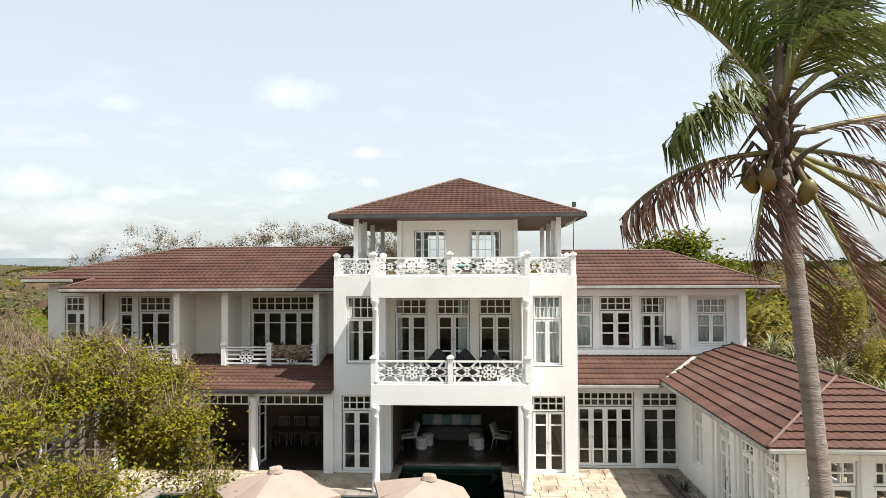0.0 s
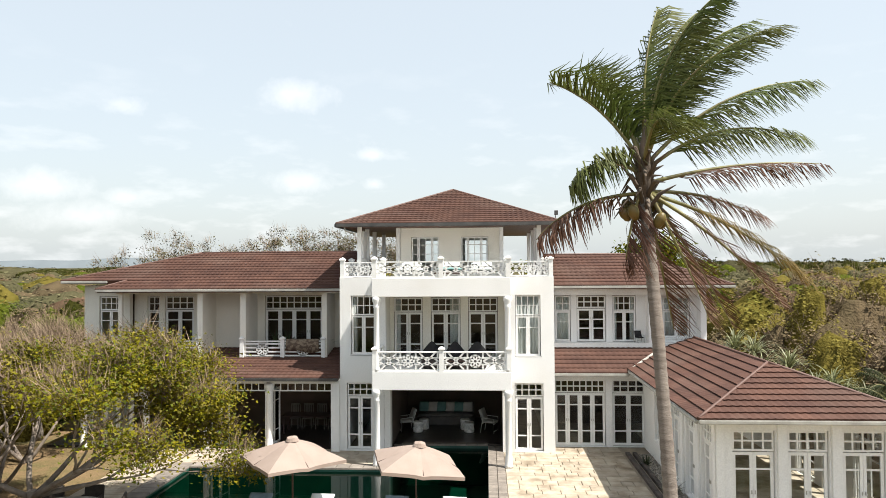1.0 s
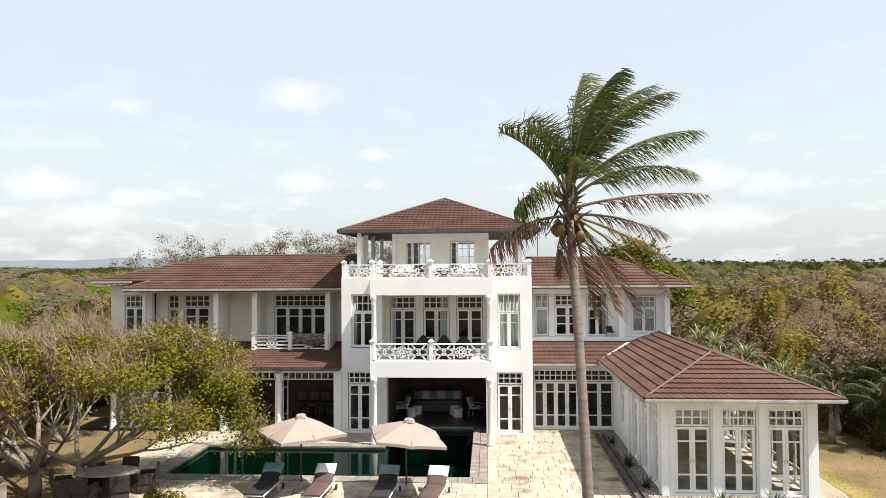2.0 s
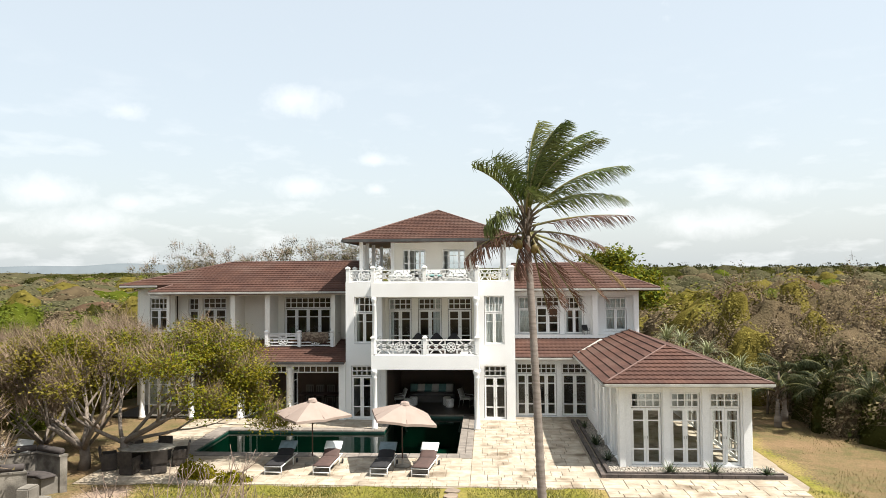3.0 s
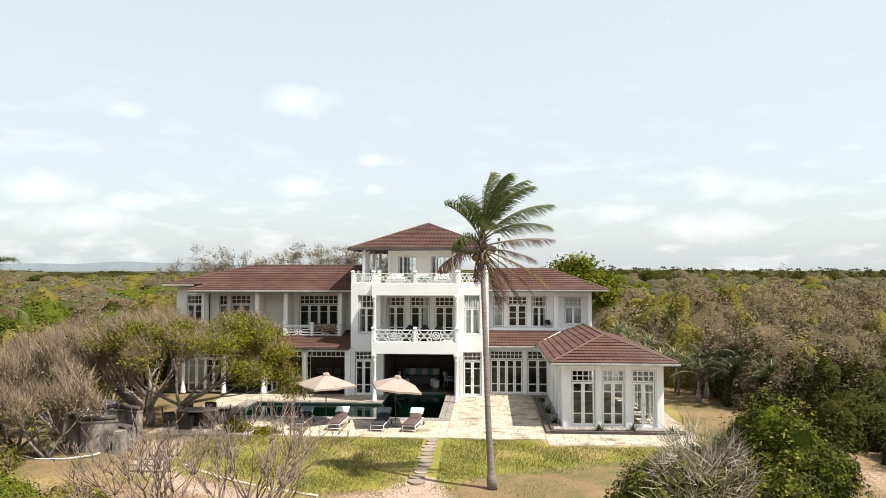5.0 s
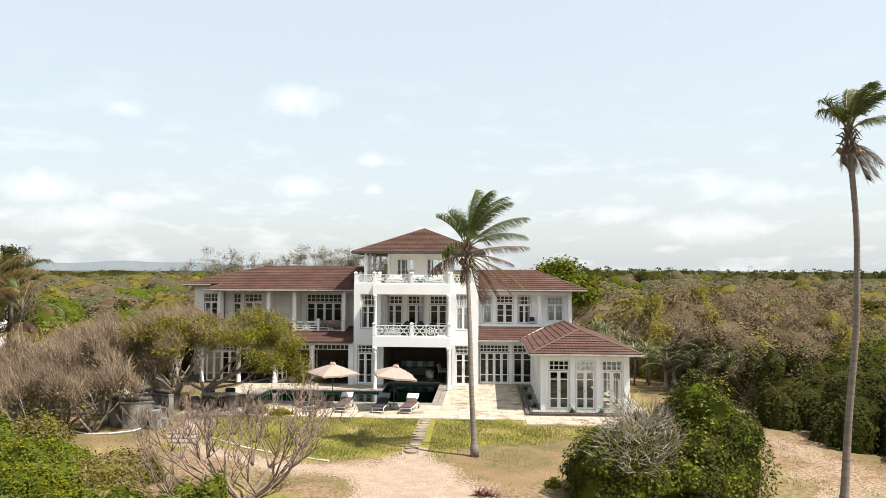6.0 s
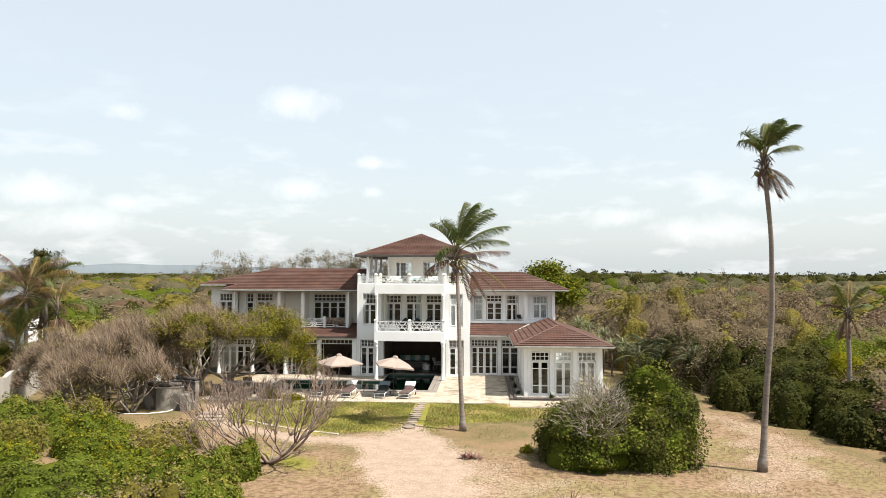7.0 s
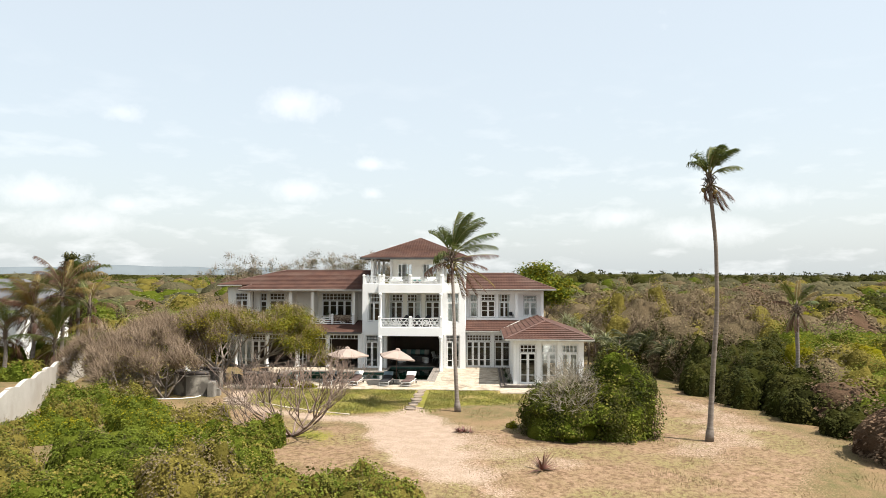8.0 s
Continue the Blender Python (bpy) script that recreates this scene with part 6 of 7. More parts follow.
def core_mesh(blobs, scale=0.84, rings=7, seg=16, rough=0.13):
    """Lumpy closed domes: each one is pushed in and out by waves that run through the whole place."""
    C, R = np.array([b[0] for b in blobs], dtype=float), np.array([b[1] for b in blobs], dtype=float)
    a = -0.25 + (math.pi / 2 + 0.25) * np.arange(rings + 1) / rings
    b = 2 * math.pi * np.arange(seg) / seg
    A, B = np.meshgrid(a, b, indexing="ij")
    d = np.stack([np.cos(A) * np.cos(B), np.cos(A) * np.sin(B), np.sin(A)], -1).reshape(-1, 3)
    P = C[:, None] + R[:, None] * d[None] * scale
    q = 5.2 / np.maximum(R.mean(1), 0.4)[:, None, None]
    W = P * q
    bump = np.sin(W[..., 0] + 1.3 * np.sin(W[..., 1] * 0.8)) * np.sin(W[..., 1] * 1.1 + W[..., 2]) + 0.7 * np.sin(2.1 * W[..., 0] - W[..., 2] * 1.7) * np.sin(1.9 * W[..., 1] + 0.9)
    P = C[:, None] + (P - C[:, None]) * (1 + rough * bump[..., None])
    n, m = len(blobs), len(d)
    i, k = np.meshgrid(np.arange(rings), np.arange(seg), indexing="ij")
    f = np.stack([i * seg + k, i * seg + (k + 1) % seg, (i + 1) * seg + (k + 1) % seg, (i + 1) * seg + k], -1).reshape(-1, 4)
    return P.reshape(-1, 3), (np.arange(n)[:, None, None] * m + f[None]).reshape(-1, 4)


def bush(name, blobs, kinds, size, density, label, twigs=0, group="", category="bush", core=0.92):
    """A bush of lumpy domes: leaves (mixed kinds with shares), bare twigs and an inside whose shade is in its darker
    colour.
    """
    base = blobs[0][0]
    ob = thing(name, pose(base[0], base[1], 0), label, category, group)
    inv = ob.matrix_world.inverted()
    for kind, share in kinds:
        P, O = [], []
        for c, r in blobs:
            area = 2 * math.pi * ((r[0] * r[1] + r[0] * r[2] + r[1] * r[2]) / 3)
            p, o = dome_points(c, r, int(area * density * share))
            P.append(p), O.append(o)
        lf = leaf_cards("foliage", np.concatenate(P), np.concatenate(O), size, LEAF[kind], slim=0.75, jitter=0.6)
        lf.parent, lf.matrix_parent_inverse = ob, inv
        tagged(lf, kind="stuff")
    if twigs:
        P, O = [], []
        for c, r in blobs:
            p, o = dome_points(c, r, int(twigs / len(blobs)), inner=0.6)
            P.append(p), O.append(o)
        tw = twig_cards("brushwood", np.concatenate(P) - np.concatenate(O) * 0.3, np.concatenate(O), 0.6, LEAF["twig"], 0.022)
        tw.parent, tw.matrix_parent_inverse = ob, inv
        tagged(tw, kind="stuff")
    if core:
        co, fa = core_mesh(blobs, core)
        cm = grid_mesh("inner_mass", co, fa, SHADED_BODY[kinds[0][0]], smooth=True)
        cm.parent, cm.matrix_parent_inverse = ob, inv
    return ob


def frond(parent, base, azim, lift, length, droop, kind, wind=(0.0, 0.0, 0.0), leaflets=84, leaf_len=0.62, hang=0.5, sweep=(0.0, 0.0, 0.0)):
    """One feathered palm frond: a bending rib with two rows of narrow leaflets."""
    base = Vector(base)
    heading = Vector((math.cos(azim), math.sin(azim), 0))
    pts, tang = [], []
    p = base.copy()
    n = 14
    for i in range(n + 1):
        f = i / n
        ang = lift - droop * f ** 1.3
        d = heading * math.cos(ang) + Vector((0, 0, math.sin(ang))) + Vector(wind) * f * f
        d.normalize()
        pts.append(p.copy()), tang.append(d)
        p += d * (length / n)
    bm = bmesh.new()
    tube(bm, pts, [0.035 * (1 - 0.85 * i / n) for i in range(n + 1)], 5)
    rib = part("frond", bm, RIB, parent)
    rib.matrix_parent_inverse = parent.matrix_world.inverted()
    co = []
    for i in range(leaflets):
        f = 0.16 + 0.83 * i / leaflets
        k = min(n - 1, int(f * n))
        q = pts[k].lerp(pts[k + 1], f * n - k)
        t = tang[k]
        s = t.cross(Vector((0, 0, 1)))
        s = s.normalized() if s.length > 0.05 else heading.cross(Vector((0, 0, 1)))
        up = s.cross(t)
        ll = leaf_len * (math.sin(math.pi * (0.12 + 0.80 * f)) ** 0.6) * random.uniform(0.85, 1.12)
        for sd in (-1, 1):
            if kind == "dry" and random.random() < 0.38:
                continue
            out = (s * sd * 0.62 + t * 0.85 + up * random.uniform(-0.05, 0.3) + Vector(sweep) * random.uniform(0.4, 0.9)).normalized()
            m1 = q + out * ll * 0.5 + Vector((0, 0, -0.06 * hang)) * ll
            o2 = (out + Vector((0, 0, -hang * random.uniform(0.6, 1.5))) + Vector(sweep) * random.uniform(0.5, 1.1)).normalized()
            m2 = m1 + o2 * ll * 0.5
            w = t * 0.014
            co += [q - w, q + w, m1 + w * 0.9, m1 - w * 0.9, m1 - w * 0.9, m1 + w * 0.9, m2 + w * 0.15, m2 - w * 0.15]
    lf = grid_mesh("foliage", [tuple(c) for c in co], np.arange(len(co)).reshape(-1, 4), FROND[kind])
    lf.parent = rib
    lf.matrix_parent_inverse = rib.matrix_world.inverted()
    tagged(lf, {"green": "green palm leaflets", "dark": "dark green palm leaflets", "dry": "dry red-brown palm leaflets", "yellow": "yellowing palm leaflets"}[kind], kind="stuff")
    return rib


def palm(base, bends, r0, r1, label, fronds, nuts=0, wind=(0.5, 0.1, 0), scale=1.0, group="", leaflets=80):
    """A coconut palm: a ringed trunk along bends, fronds (azimuth, lift, length, droop, kind) and nuts below the crown."""
    ob = thing("palm_tree", pose(*base), label, "palm tree", group)
    path = [Vector(base)] + [Vector(b) for b in bends]
    pts = []
    for i in range(len(path) - 1):
        k = max(3, int((path[i + 1] - path[i]).length / 0.09))
        for j in range(k):
            pts.append(path[i].lerp(path[i + 1], j / k))
    pts.append(path[-1])
    sm = [sum(pts[max(0, i - 8):i + 9], Vector()) / len(pts[max(0, i - 8):i + 9]) for i in range(len(pts))]
    sm[0], sm[-1] = pts[0], pts[-1]
    rad = [(r0 + (r1 - r0) * min(1, i / len(sm) * 1.4)) * (1.0 + (0.05 if i % 2 else -0.03)) + 0.09 * r0 / 0.16 * math.exp(-i * 0.25) for i in range(len(sm))]
    bm = bmesh.new()
    tube(bm, sm, rad, 12)
    tr = part("trunk", bm, PALM_BARK, ob)
    tr.matrix_parent_inverse = ob.matrix_world.inverted()
    top = Vector(path[-1])
    for az, lift, ln, dr, kind, *blow in fronds:
        st = top + Vector((math.cos(radians(az)) * r1 * 0.8, math.sin(radians(az)) * r1 * 0.8, 0.05 * scale + 0.62 * scale * max(0, math.sin(radians(lift)))))
        frond(ob, st, radians(az), radians(lift), ln, radians(dr), kind, tuple(w * (blow[0] if blow else 1.0 if kind != "dry" else 0.5) for w in wind), leaflets, (0.88 if kind == "green" else 0.70) * scale, (random.uniform(0.6, 1.0) if lift > 55 else random.uniform(1.0, 1.7)) if kind == "green" else 2.0, wind)
    for i in range(nuts):
        a = 2.4 * i + 0.6
        bm = bmesh.new()
        c = top + Vector((math.cos(a) * 0.27, math.sin(a) * 0.27, -0.12 - 0.12 * (i % 3)))
        lathe(bm, [(0.015, -0.13), (0.055, -0.10), (0.082, -0.02), (0.08, 0.05), (0.045, 0.10), (0.015, 0.12)], 0, 0, 10)
        bmesh.ops.rotate(bm, verts=bm.verts, cent=(0, 0, 0), matrix=Matrix.Rotation(0.5, 3, Vector((-math.sin(a), math.cos(a), 0))))
        bmesh.ops.translate(bm, verts=bm.verts, vec=c)
        nt = part("coconut", bm, NUT, ob)
        nt.matrix_parent_inverse = ob.matrix_world.inverted()
    bm = bmesh.new()
    tube(bm, [top + Vector((0, 0, -0.1)), top + Vector((0, 0, 0.3 * scale)), top + Vector((0.02, 0, 0.75 * scale)), top + Vector((0.05, 0, 1.15 * scale))], [r1 * 1.1, r1 * 1.25, r1 * 0.8, 0.015], 9)
    cs = part("crown_shaft", bm, BARK, ob, "fibrous brown crown shaft")
    cs.matrix_parent_inverse = ob.matrix_world.inverted()
    # fibrous sheaths at the crown
    bm = bmesh.new()
    for i in range(26):
        a = i * 2.399
        z = 0.035 * i * scale - 0.25
        ln = random.uniform(0.25, 0.5)
        dn = random.uniform(-0.35, 0.25)
        tube(bm, [top + Vector((math.cos(a) * r1 * 0.8, math.sin(a) * r1 * 0.8, z - 0.1)), top + Vector((math.cos(a) * ln * 0.5, math.sin(a) * ln * 0.5, z + 0.1)), top + Vector((math.cos(a) * ln, math.sin(a) * ln, z + 0.1 + dn))], [0.035, 0.032, 0.006], 5)
    sh = part("sheath", bm, BARK, ob)
    sh.matrix_parent_inverse = ob.matrix_world.inverted()
    return ob


palm((6.84, -15.5, -0.05), [(6.70, -15.4, 2.5), (6.64, -15.25, 4.5), (6.56, -15.0, 6.6), (6.48, -14.72, 8.25)], 0.120, 0.088,
     "tall coconut palm with green, yellow and dry fronds, bent by wind", [
         (178, 58, 1.75, 40, "green", 0.0), (150, 72, 1.5, 40, "green", 0.0), (70, 89, 2.3, 20, "green", 0.3), (40, 84, 2.6, 40, "green", 0.4), (-40, 84, 2.3, 36, "green", 0.4),
         (10, 76, 2.6, 50, "green", 0.45), (-15, 70, 2.5, 55, "green", 0.45), (8, 46, 2.8, 44, "green", 0.3), (14, 36, 2.6, 60, "green", 0.3),
         (-90, 50, 1.4, 95, "green", 0.2), (95, 55, 2.0, 75, "green", 0.3), (176, 30, 1.05, 88, "green", 0.0),
         (2, 14, 2.5, 20, "dry", 0.3), (20, 2, 2.0, 34, "dry", 0.3), (180, -4, 1.7, 50, "dry", 0.0), (2, -18, 2.6, 34, "yellow", 0.15), (-10, -34, 2.4, 24, "dry", 0.1),
         (18, -50, 2.4, 16, "dry", 0.1), (-25, -62, 2.0, 14, "dry", 0.1), (50, -66, 2.2, 12, "dry", 0.1), (205, -70, 1.0, 12, "dry", 0.0)],
     nuts=7, wind=(0.95, 0.12, 0.0), group="coconut palms")
palm((18.6, -21.5, -0.05), [(18.75, -21.6, 3.0), (18.9, -21.9, 6.0), (18.75, -22.3, 9.0), (18.4, -22.6, 11.6)], 0.125, 0.085,
     "very tall slender coconut palm with windblown crown", [
         (40, 83, 1.44, 55, "green"), (0, 73, 1.51, 50, "green"), (-40, 70, 1.44, 60, "green"), (90, 86, 1.37, 40, "green"), (-90, 78, 1.37, 60, "green"), (160, 68, 1.08, 60, "green"), (195, 53, 1.01, 65, "green"), (15, 43, 1.44, 60, "green"),
         (10, -24, 1.17, 40, "dry"), (-20, -54, 1.24, 30, "dry"), (0, -69, 1.24, 15, "dry"), (180, -59, 0.70, 30, "dry"), (70, -44, 0.93, 40, "dry")],
     nuts=4, wind=(0.7, 0.1, 0.1), scale=0.8, group="coconut palms")
palm((26.7, -12.0, -0.05), [(26.8, -12.0, 2.7), (26.75, -12.0, 5.4)], 0.12, 0.11,
     "short coconut palm with upright yellowed fronds", [
         (60, 75, 1.7, 30, "yellow"), (150, 70, 1.7, 25, "yellow"), (0, 55, 1.5, 40, "yellow"), (200, 65, 1.5, 25, "green"), (-60, 70, 1.5, 40, "green"), (20, 35, 1.4, 50, "green"), (170, 40, 1.2, 55, "dry"),
         (0, -60, 1.2, 20, "dry"), (120, -65, 1.2, 20, "dry"), (240, -65, 1.2, 20, "dry"), (180, -60, 1.3, 15, "dry")], wind=(0.15, 0, 0), scale=0.62, group="coconut palms")
for bx, by, h, dry in ((-24.0, -3.0, 5.6, 1), (-27.2, -1.6, 4.6, 1), (-26.0, -3.4, 4.0, 1), (-22.9, -1.2, 4.4, 1), (-27.6, -4.2, 2.8, 1), (-25.2, 1.0, 5.6, 0), (-23.6, -4.4, 2.0, 0)):
    palm((bx, by, -0.05), [(bx + 0.2, by, h * 0.5), (bx + 0.1, by, h)], 0.16, 0.12, "windblown coconut palm with ragged brown-green fronds",
         [(random.uniform(0, 360), random.uniform(25, 80), random.uniform(2.7, 3.6), random.uniform(50, 85), random.choice(("green", "yellow", "dry", "dry") if dry else ("green", "green", "green", "yellow"))) for _ in range(13)]
         + [(random.uniform(0, 360), random.uniform(-60, -10), random.uniform(1.4, 2.2), 40, "dry") for _ in range(5)], wind=(-0.5, 0, 0.05), scale=1.35, group="palms by the neighbour")

# low palms and strap-leaved plants beside the pavilion
for bx, by, h in ((18.9, 1.2, 1.4), (20.6, 0.4, 1.5), (22.2, -0.6, 1.1), (19.8, 2.6, 1.7), (21.8, 2.2, 1.6), (23.6, -1.6, 0.9)):
    palm((bx, by, -0.05), [(bx, by, h * 0.5), (bx + 0.05, by, h)], 0.11, 0.09, "low dark green palm with arching fronds",
         [(i * 360 / 13 + random.uniform(-12, 12), random.uniform(15, 70), random.uniform(1.3, 1.9), random.uniform(60, 100), "dark") for i in range(13)], wind=(0, 0, 0), group="low palms", leaflets=34)

for bx, by, h in ((-16.6, 2.6, 2.7), (-15.0, 3.6, 3.0), (-18.6, 3.4, 2.6), (-19.6, -1.5, 1.8)):
    palm((bx, by, -0.05), [(bx, by, h * 0.5), (bx + 0.05, by, h)], 0.12, 0.09, "low dark green palm with arching fronds",
         [(i * 360 / 13 + random.uniform(-12, 12), random.uniform(15, 70), random.uniform(1.5, 2.1), random.uniform(60, 100), "dark") for i in range(13)], wind=(-0.2, 0, 0), group="low palms", leaflets=34)

conifer = thing("conifer", pose(-28.5, 5.5, -0.1), "tall dark conifer with tiers of drooping branches", "tree")
bm = bmesh.new()
tube(bm, [(0, 0, 0), (0.1, 0, 5), (0.0, 0, 9.8)], [0.16, 0.11, 0.02], 8)
part("trunk", bm, BARK, conifer)
cp, co_ = [], []
for tier in range(13):
    z = 3.2 + tier * 0.50
    ln = 1.9 * (1 - tier / 14.5) + 0.2
    bm = bmesh.new()
    for k in range(5):
        a = k * math.pi / 2.5 + tier * 0.7 + random.uniform(-0.3, 0.3)
        e = Vector((math.cos(a) * ln, math.sin(a) * ln, z + 0.18))
        tube(bm, [(0.05 * math.cos(a), 0.05 * math.sin(a), z), Vector((math.cos(a) * ln * 0.5, math.sin(a) * ln * 0.5, z - 0.08)), e], [0.03, 0.025, 0.008], 5)
        for f in np.linspace(0.35, 1.0, 16):
            cp.append((e.x * f, e.y * f, z - 0.06 + 0.22 * f * f))
            co_.append((math.cos(a) * 0.4, math.sin(a) * 0.4, 1.0))
    part("branch", bm, BARK, conifer)
needles = leaf_cards("foliage", np.repeat(np.array(cp), 5, 0) + npr.normal(size=(len(cp) * 5, 3)) * 0.16, np.repeat(np.array(co_), 5, 0), 0.22, LEAF["deep"], slim=0.35)
needles.parent = conifer
tagged(needles, kind="stuff")

STRAP = material("striped_strap_leaf", (0.136, 0.153, 0.060), (0.212, 0.212, 0.111), rough=0.5, scale=3, bump=0, vary=0.35, island=True, passes=0.2)
AGAVE = material("dark_agave_leaf", (0.040, 0.060, 0.024), (0.064, 0.080, 0.032), rough=0.5, scale=3, bump=0, vary=0.3, island=True)
RED_LEAF = material("dry_red_agave_leaf", (0.13, 0.035, 0.03), (0.10, 0.06, 0.03), rough=0.6, scale=3, bump=0, vary=0.3, island=True)


def strap_plant(name, x, y, z, n, length, width, mat, label, group, category="plant", lift=(20, 85), droop=70):
    ob = thing(name, pose(x, y, z), label, category, group)
    co = []
    for i in range(n):
        a = random.uniform(0, 2 * math.pi)
        e = radians(random.uniform(*lift))
        ln = length * random.uniform(0.7, 1.15)
        p = Vector((0.04 * math.cos(a), 0.04 * math.sin(a), 0))
        sd = Vector((-math.sin(a), math.cos(a), 0))
        k = 5
        prev, wp = p, width
        for j in range(k):
            f = (j + 1) / k
            ang = e - radians(droop) * f * f
            nxt = prev + (Vector((math.cos(a), math.sin(a), 0)) * math.cos(ang) + Vector((0, 0, math.sin(ang)))) * ln / k
            wn2 = width * (1.1 - f) + 0.004
            co += [tuple(prev - sd * wp / 2), tuple(prev + sd * wp / 2), tuple(nxt + sd * wn2 / 2), tuple(nxt - sd * wn2 / 2)]
            prev, wp = nxt, wn2
    lf = grid_mesh("leaves", co, np.arange(len(co)).reshape(-1, 4), mat)
    lf.parent = ob
    tagged(lf, kind="stuff")
    return ob


for i, (x, y, z) in enumerate(((15.8, 5.0, 2.6), (16.6, 4.6, 2.2), (17.5, 4.0, 2.0), (18.4, 3.6, 1.6), (16.0, 6.5, 3.3), (17.2, 5.8, 2.8), (18.6, 5.0, 2.1), (19.6, 4.2, 1.5), (15.5, 7.5, 3.4), (20.6, 4.0, 1.1))):
    ob = strap_plant("screw_pine", x, y, z, 70, 1.25, 0.075, STRAP, "clump of pale-striped strap leaves on a stem", "screw pines", "shrub")
    bm = bmesh.new()
    tube(bm, [(0, 0, -z - 0.1), (0.08, 0.05, -z * 0.5), (0, 0, 0.03)], [0.07, 0.06, 0.05], 7)
    part("stem", bm, BARK, ob)
for x, y, s in ((9.95, -2.6, 0.55), (10.05, -4.9, 0.4), (11.95, -6.6, 0.5), (13.5, -6.6, 0.55), (15.3, -6.75, 0.35), (9.9, 0.6, 0.4)):
    strap_plant("agave", x, y, 0.02, 34, s, 0.07, AGAVE, "small dark green spiky agave in the gravel bed", "agaves", lift=(15, 85), droop=25)
strap_plant("agave", 10.55, -26.7, -0.05, 40, 0.8, 0.07, RED_LEAF, "dry reddish spiky agave on bare ground", "agaves", lift=(5, 80), droop=20)
for i in range(5):
    strap_plant("bromeliad", 7.05 + 0.28 * (i % 3), -20.4 + 0.22 * (i // 3), -0.05, 16, 0.32, 0.06, RED_LEAF, "low dark red leafy clump on sand", "red clumps", lift=(10, 60), droop=20)


# ---- trees and bushes that stand alone
def limbs(bm, p, d, length, radius, depth, spread, up=0.25, rs=None, tips=None, seg=6, decay=0.72, kids=(2, 3), taper=0.72):
    """Grows a forked limb and its forks into bm; the ends are added to tips."""
    k = 4
    pts, rad = [p.copy()], [radius]
    for i in range(k):
        d = (d + Vector((rs.uniform(-1, 1), rs.uniform(-1, 1), rs.uniform(-0.6, 1) * 0.8)) * 0.16 + Vector((0, 0, up * 0.15))).normalized()
        p = p + d * length / k
        pts.append(p.copy())
        rad.append(radius * (1 - 0.35 * (i + 1) / k))
    tube(bm, pts, rad, seg if depth > 1 else 4)
    if depth == 0:
        tips.append((p.copy(), d.copy()))
        return
    if depth <= 1:
        tips.append((p.copy(), d.copy()))
    for _ in range(rs.choice(kids)):
        nd = (d + Vector((rs.uniform(-1, 1), rs.uniform(-1, 1), rs.uniform(-0.5, 0.9))) * spread).normalized()
        limbs(bm, p, nd, length * decay * rs.uniform(0.8, 1.15), rad[-1] * taper, depth - 1, spread, up, rs, tips, seg, decay, kids, taper)


def leafy_tree(name, base, starts, depth, length, radius, label, kinds, size, per_tip, clump, category="tree", spread=0.6, up=0.2, bark=None, twig_n=0, seed=1, group="", squash=0.6, kids=(2, 3), decay=0.72, taper=0.72, stem=0.0):
    rs = random.Random(seed)
    ob = thing(name, pose(*base), label, category, group)
    inv = ob.matrix_world.inverted()
    bm = bmesh.new()
    tips = []
    if stem:
        tube(bm, [Vector(base), Vector(base) + Vector((0.05, 0.03, stem * 0.5)), Vector(base) + Vector((0, 0, stem + 0.15))], [radius * 2.2, radius * 1.8, radius * 1.5], 10)
    for d in starts:
        limbs(bm, Vector(base) + Vector((d[0] * 0.1, d[1] * 0.1, stem)), Vector(d).normalized(), length, radius, depth, spread, up, rs, tips, kids=kids, decay=decay, taper=taper)
    tr = part("trunk", bm, bark or BARK, ob)
    tr.matrix_parent_inverse = inv
    P = np.array([t[0][:] for t in tips])
    D = np.array([t[1][:] for t in tips])
    for kind, share in kinds:
        n = int(per_tip * share)
        if n < 1 and share > 0:
            n = 1
        pos = np.repeat(P, n, 0) + npr.normal(size=(len(P) * n, 3)) * clump * np.array([1, 1, squash])
        pos[:, 2] = np.maximum(pos[:, 2], 0.25)
        out = np.repeat(D, n, 0) * 0.4 + np.array([0, 0, 0.8])
        lf = leaf_cards("crown", pos, out, size, LEAF[kind])
        lf.parent, lf.matrix_parent_inverse = ob, inv
        tagged(lf, kind="stuff")
    if twig_n:
        pos = np.repeat(P, twig_n, 0) + npr.normal(size=(len(P) * twig_n, 3)) * clump * 0.4
        tw = twig_cards("brushwood", pos, np.repeat(D, twig_n, 0) + np.array([-0.45, 0.1, 0.4]), 0.6, LEAF["twig"], 0.022, 0.5)
        tw.parent, tw.matrix_parent_inverse = ob, inv
        tagged(tw, kind="stuff")
    return ob


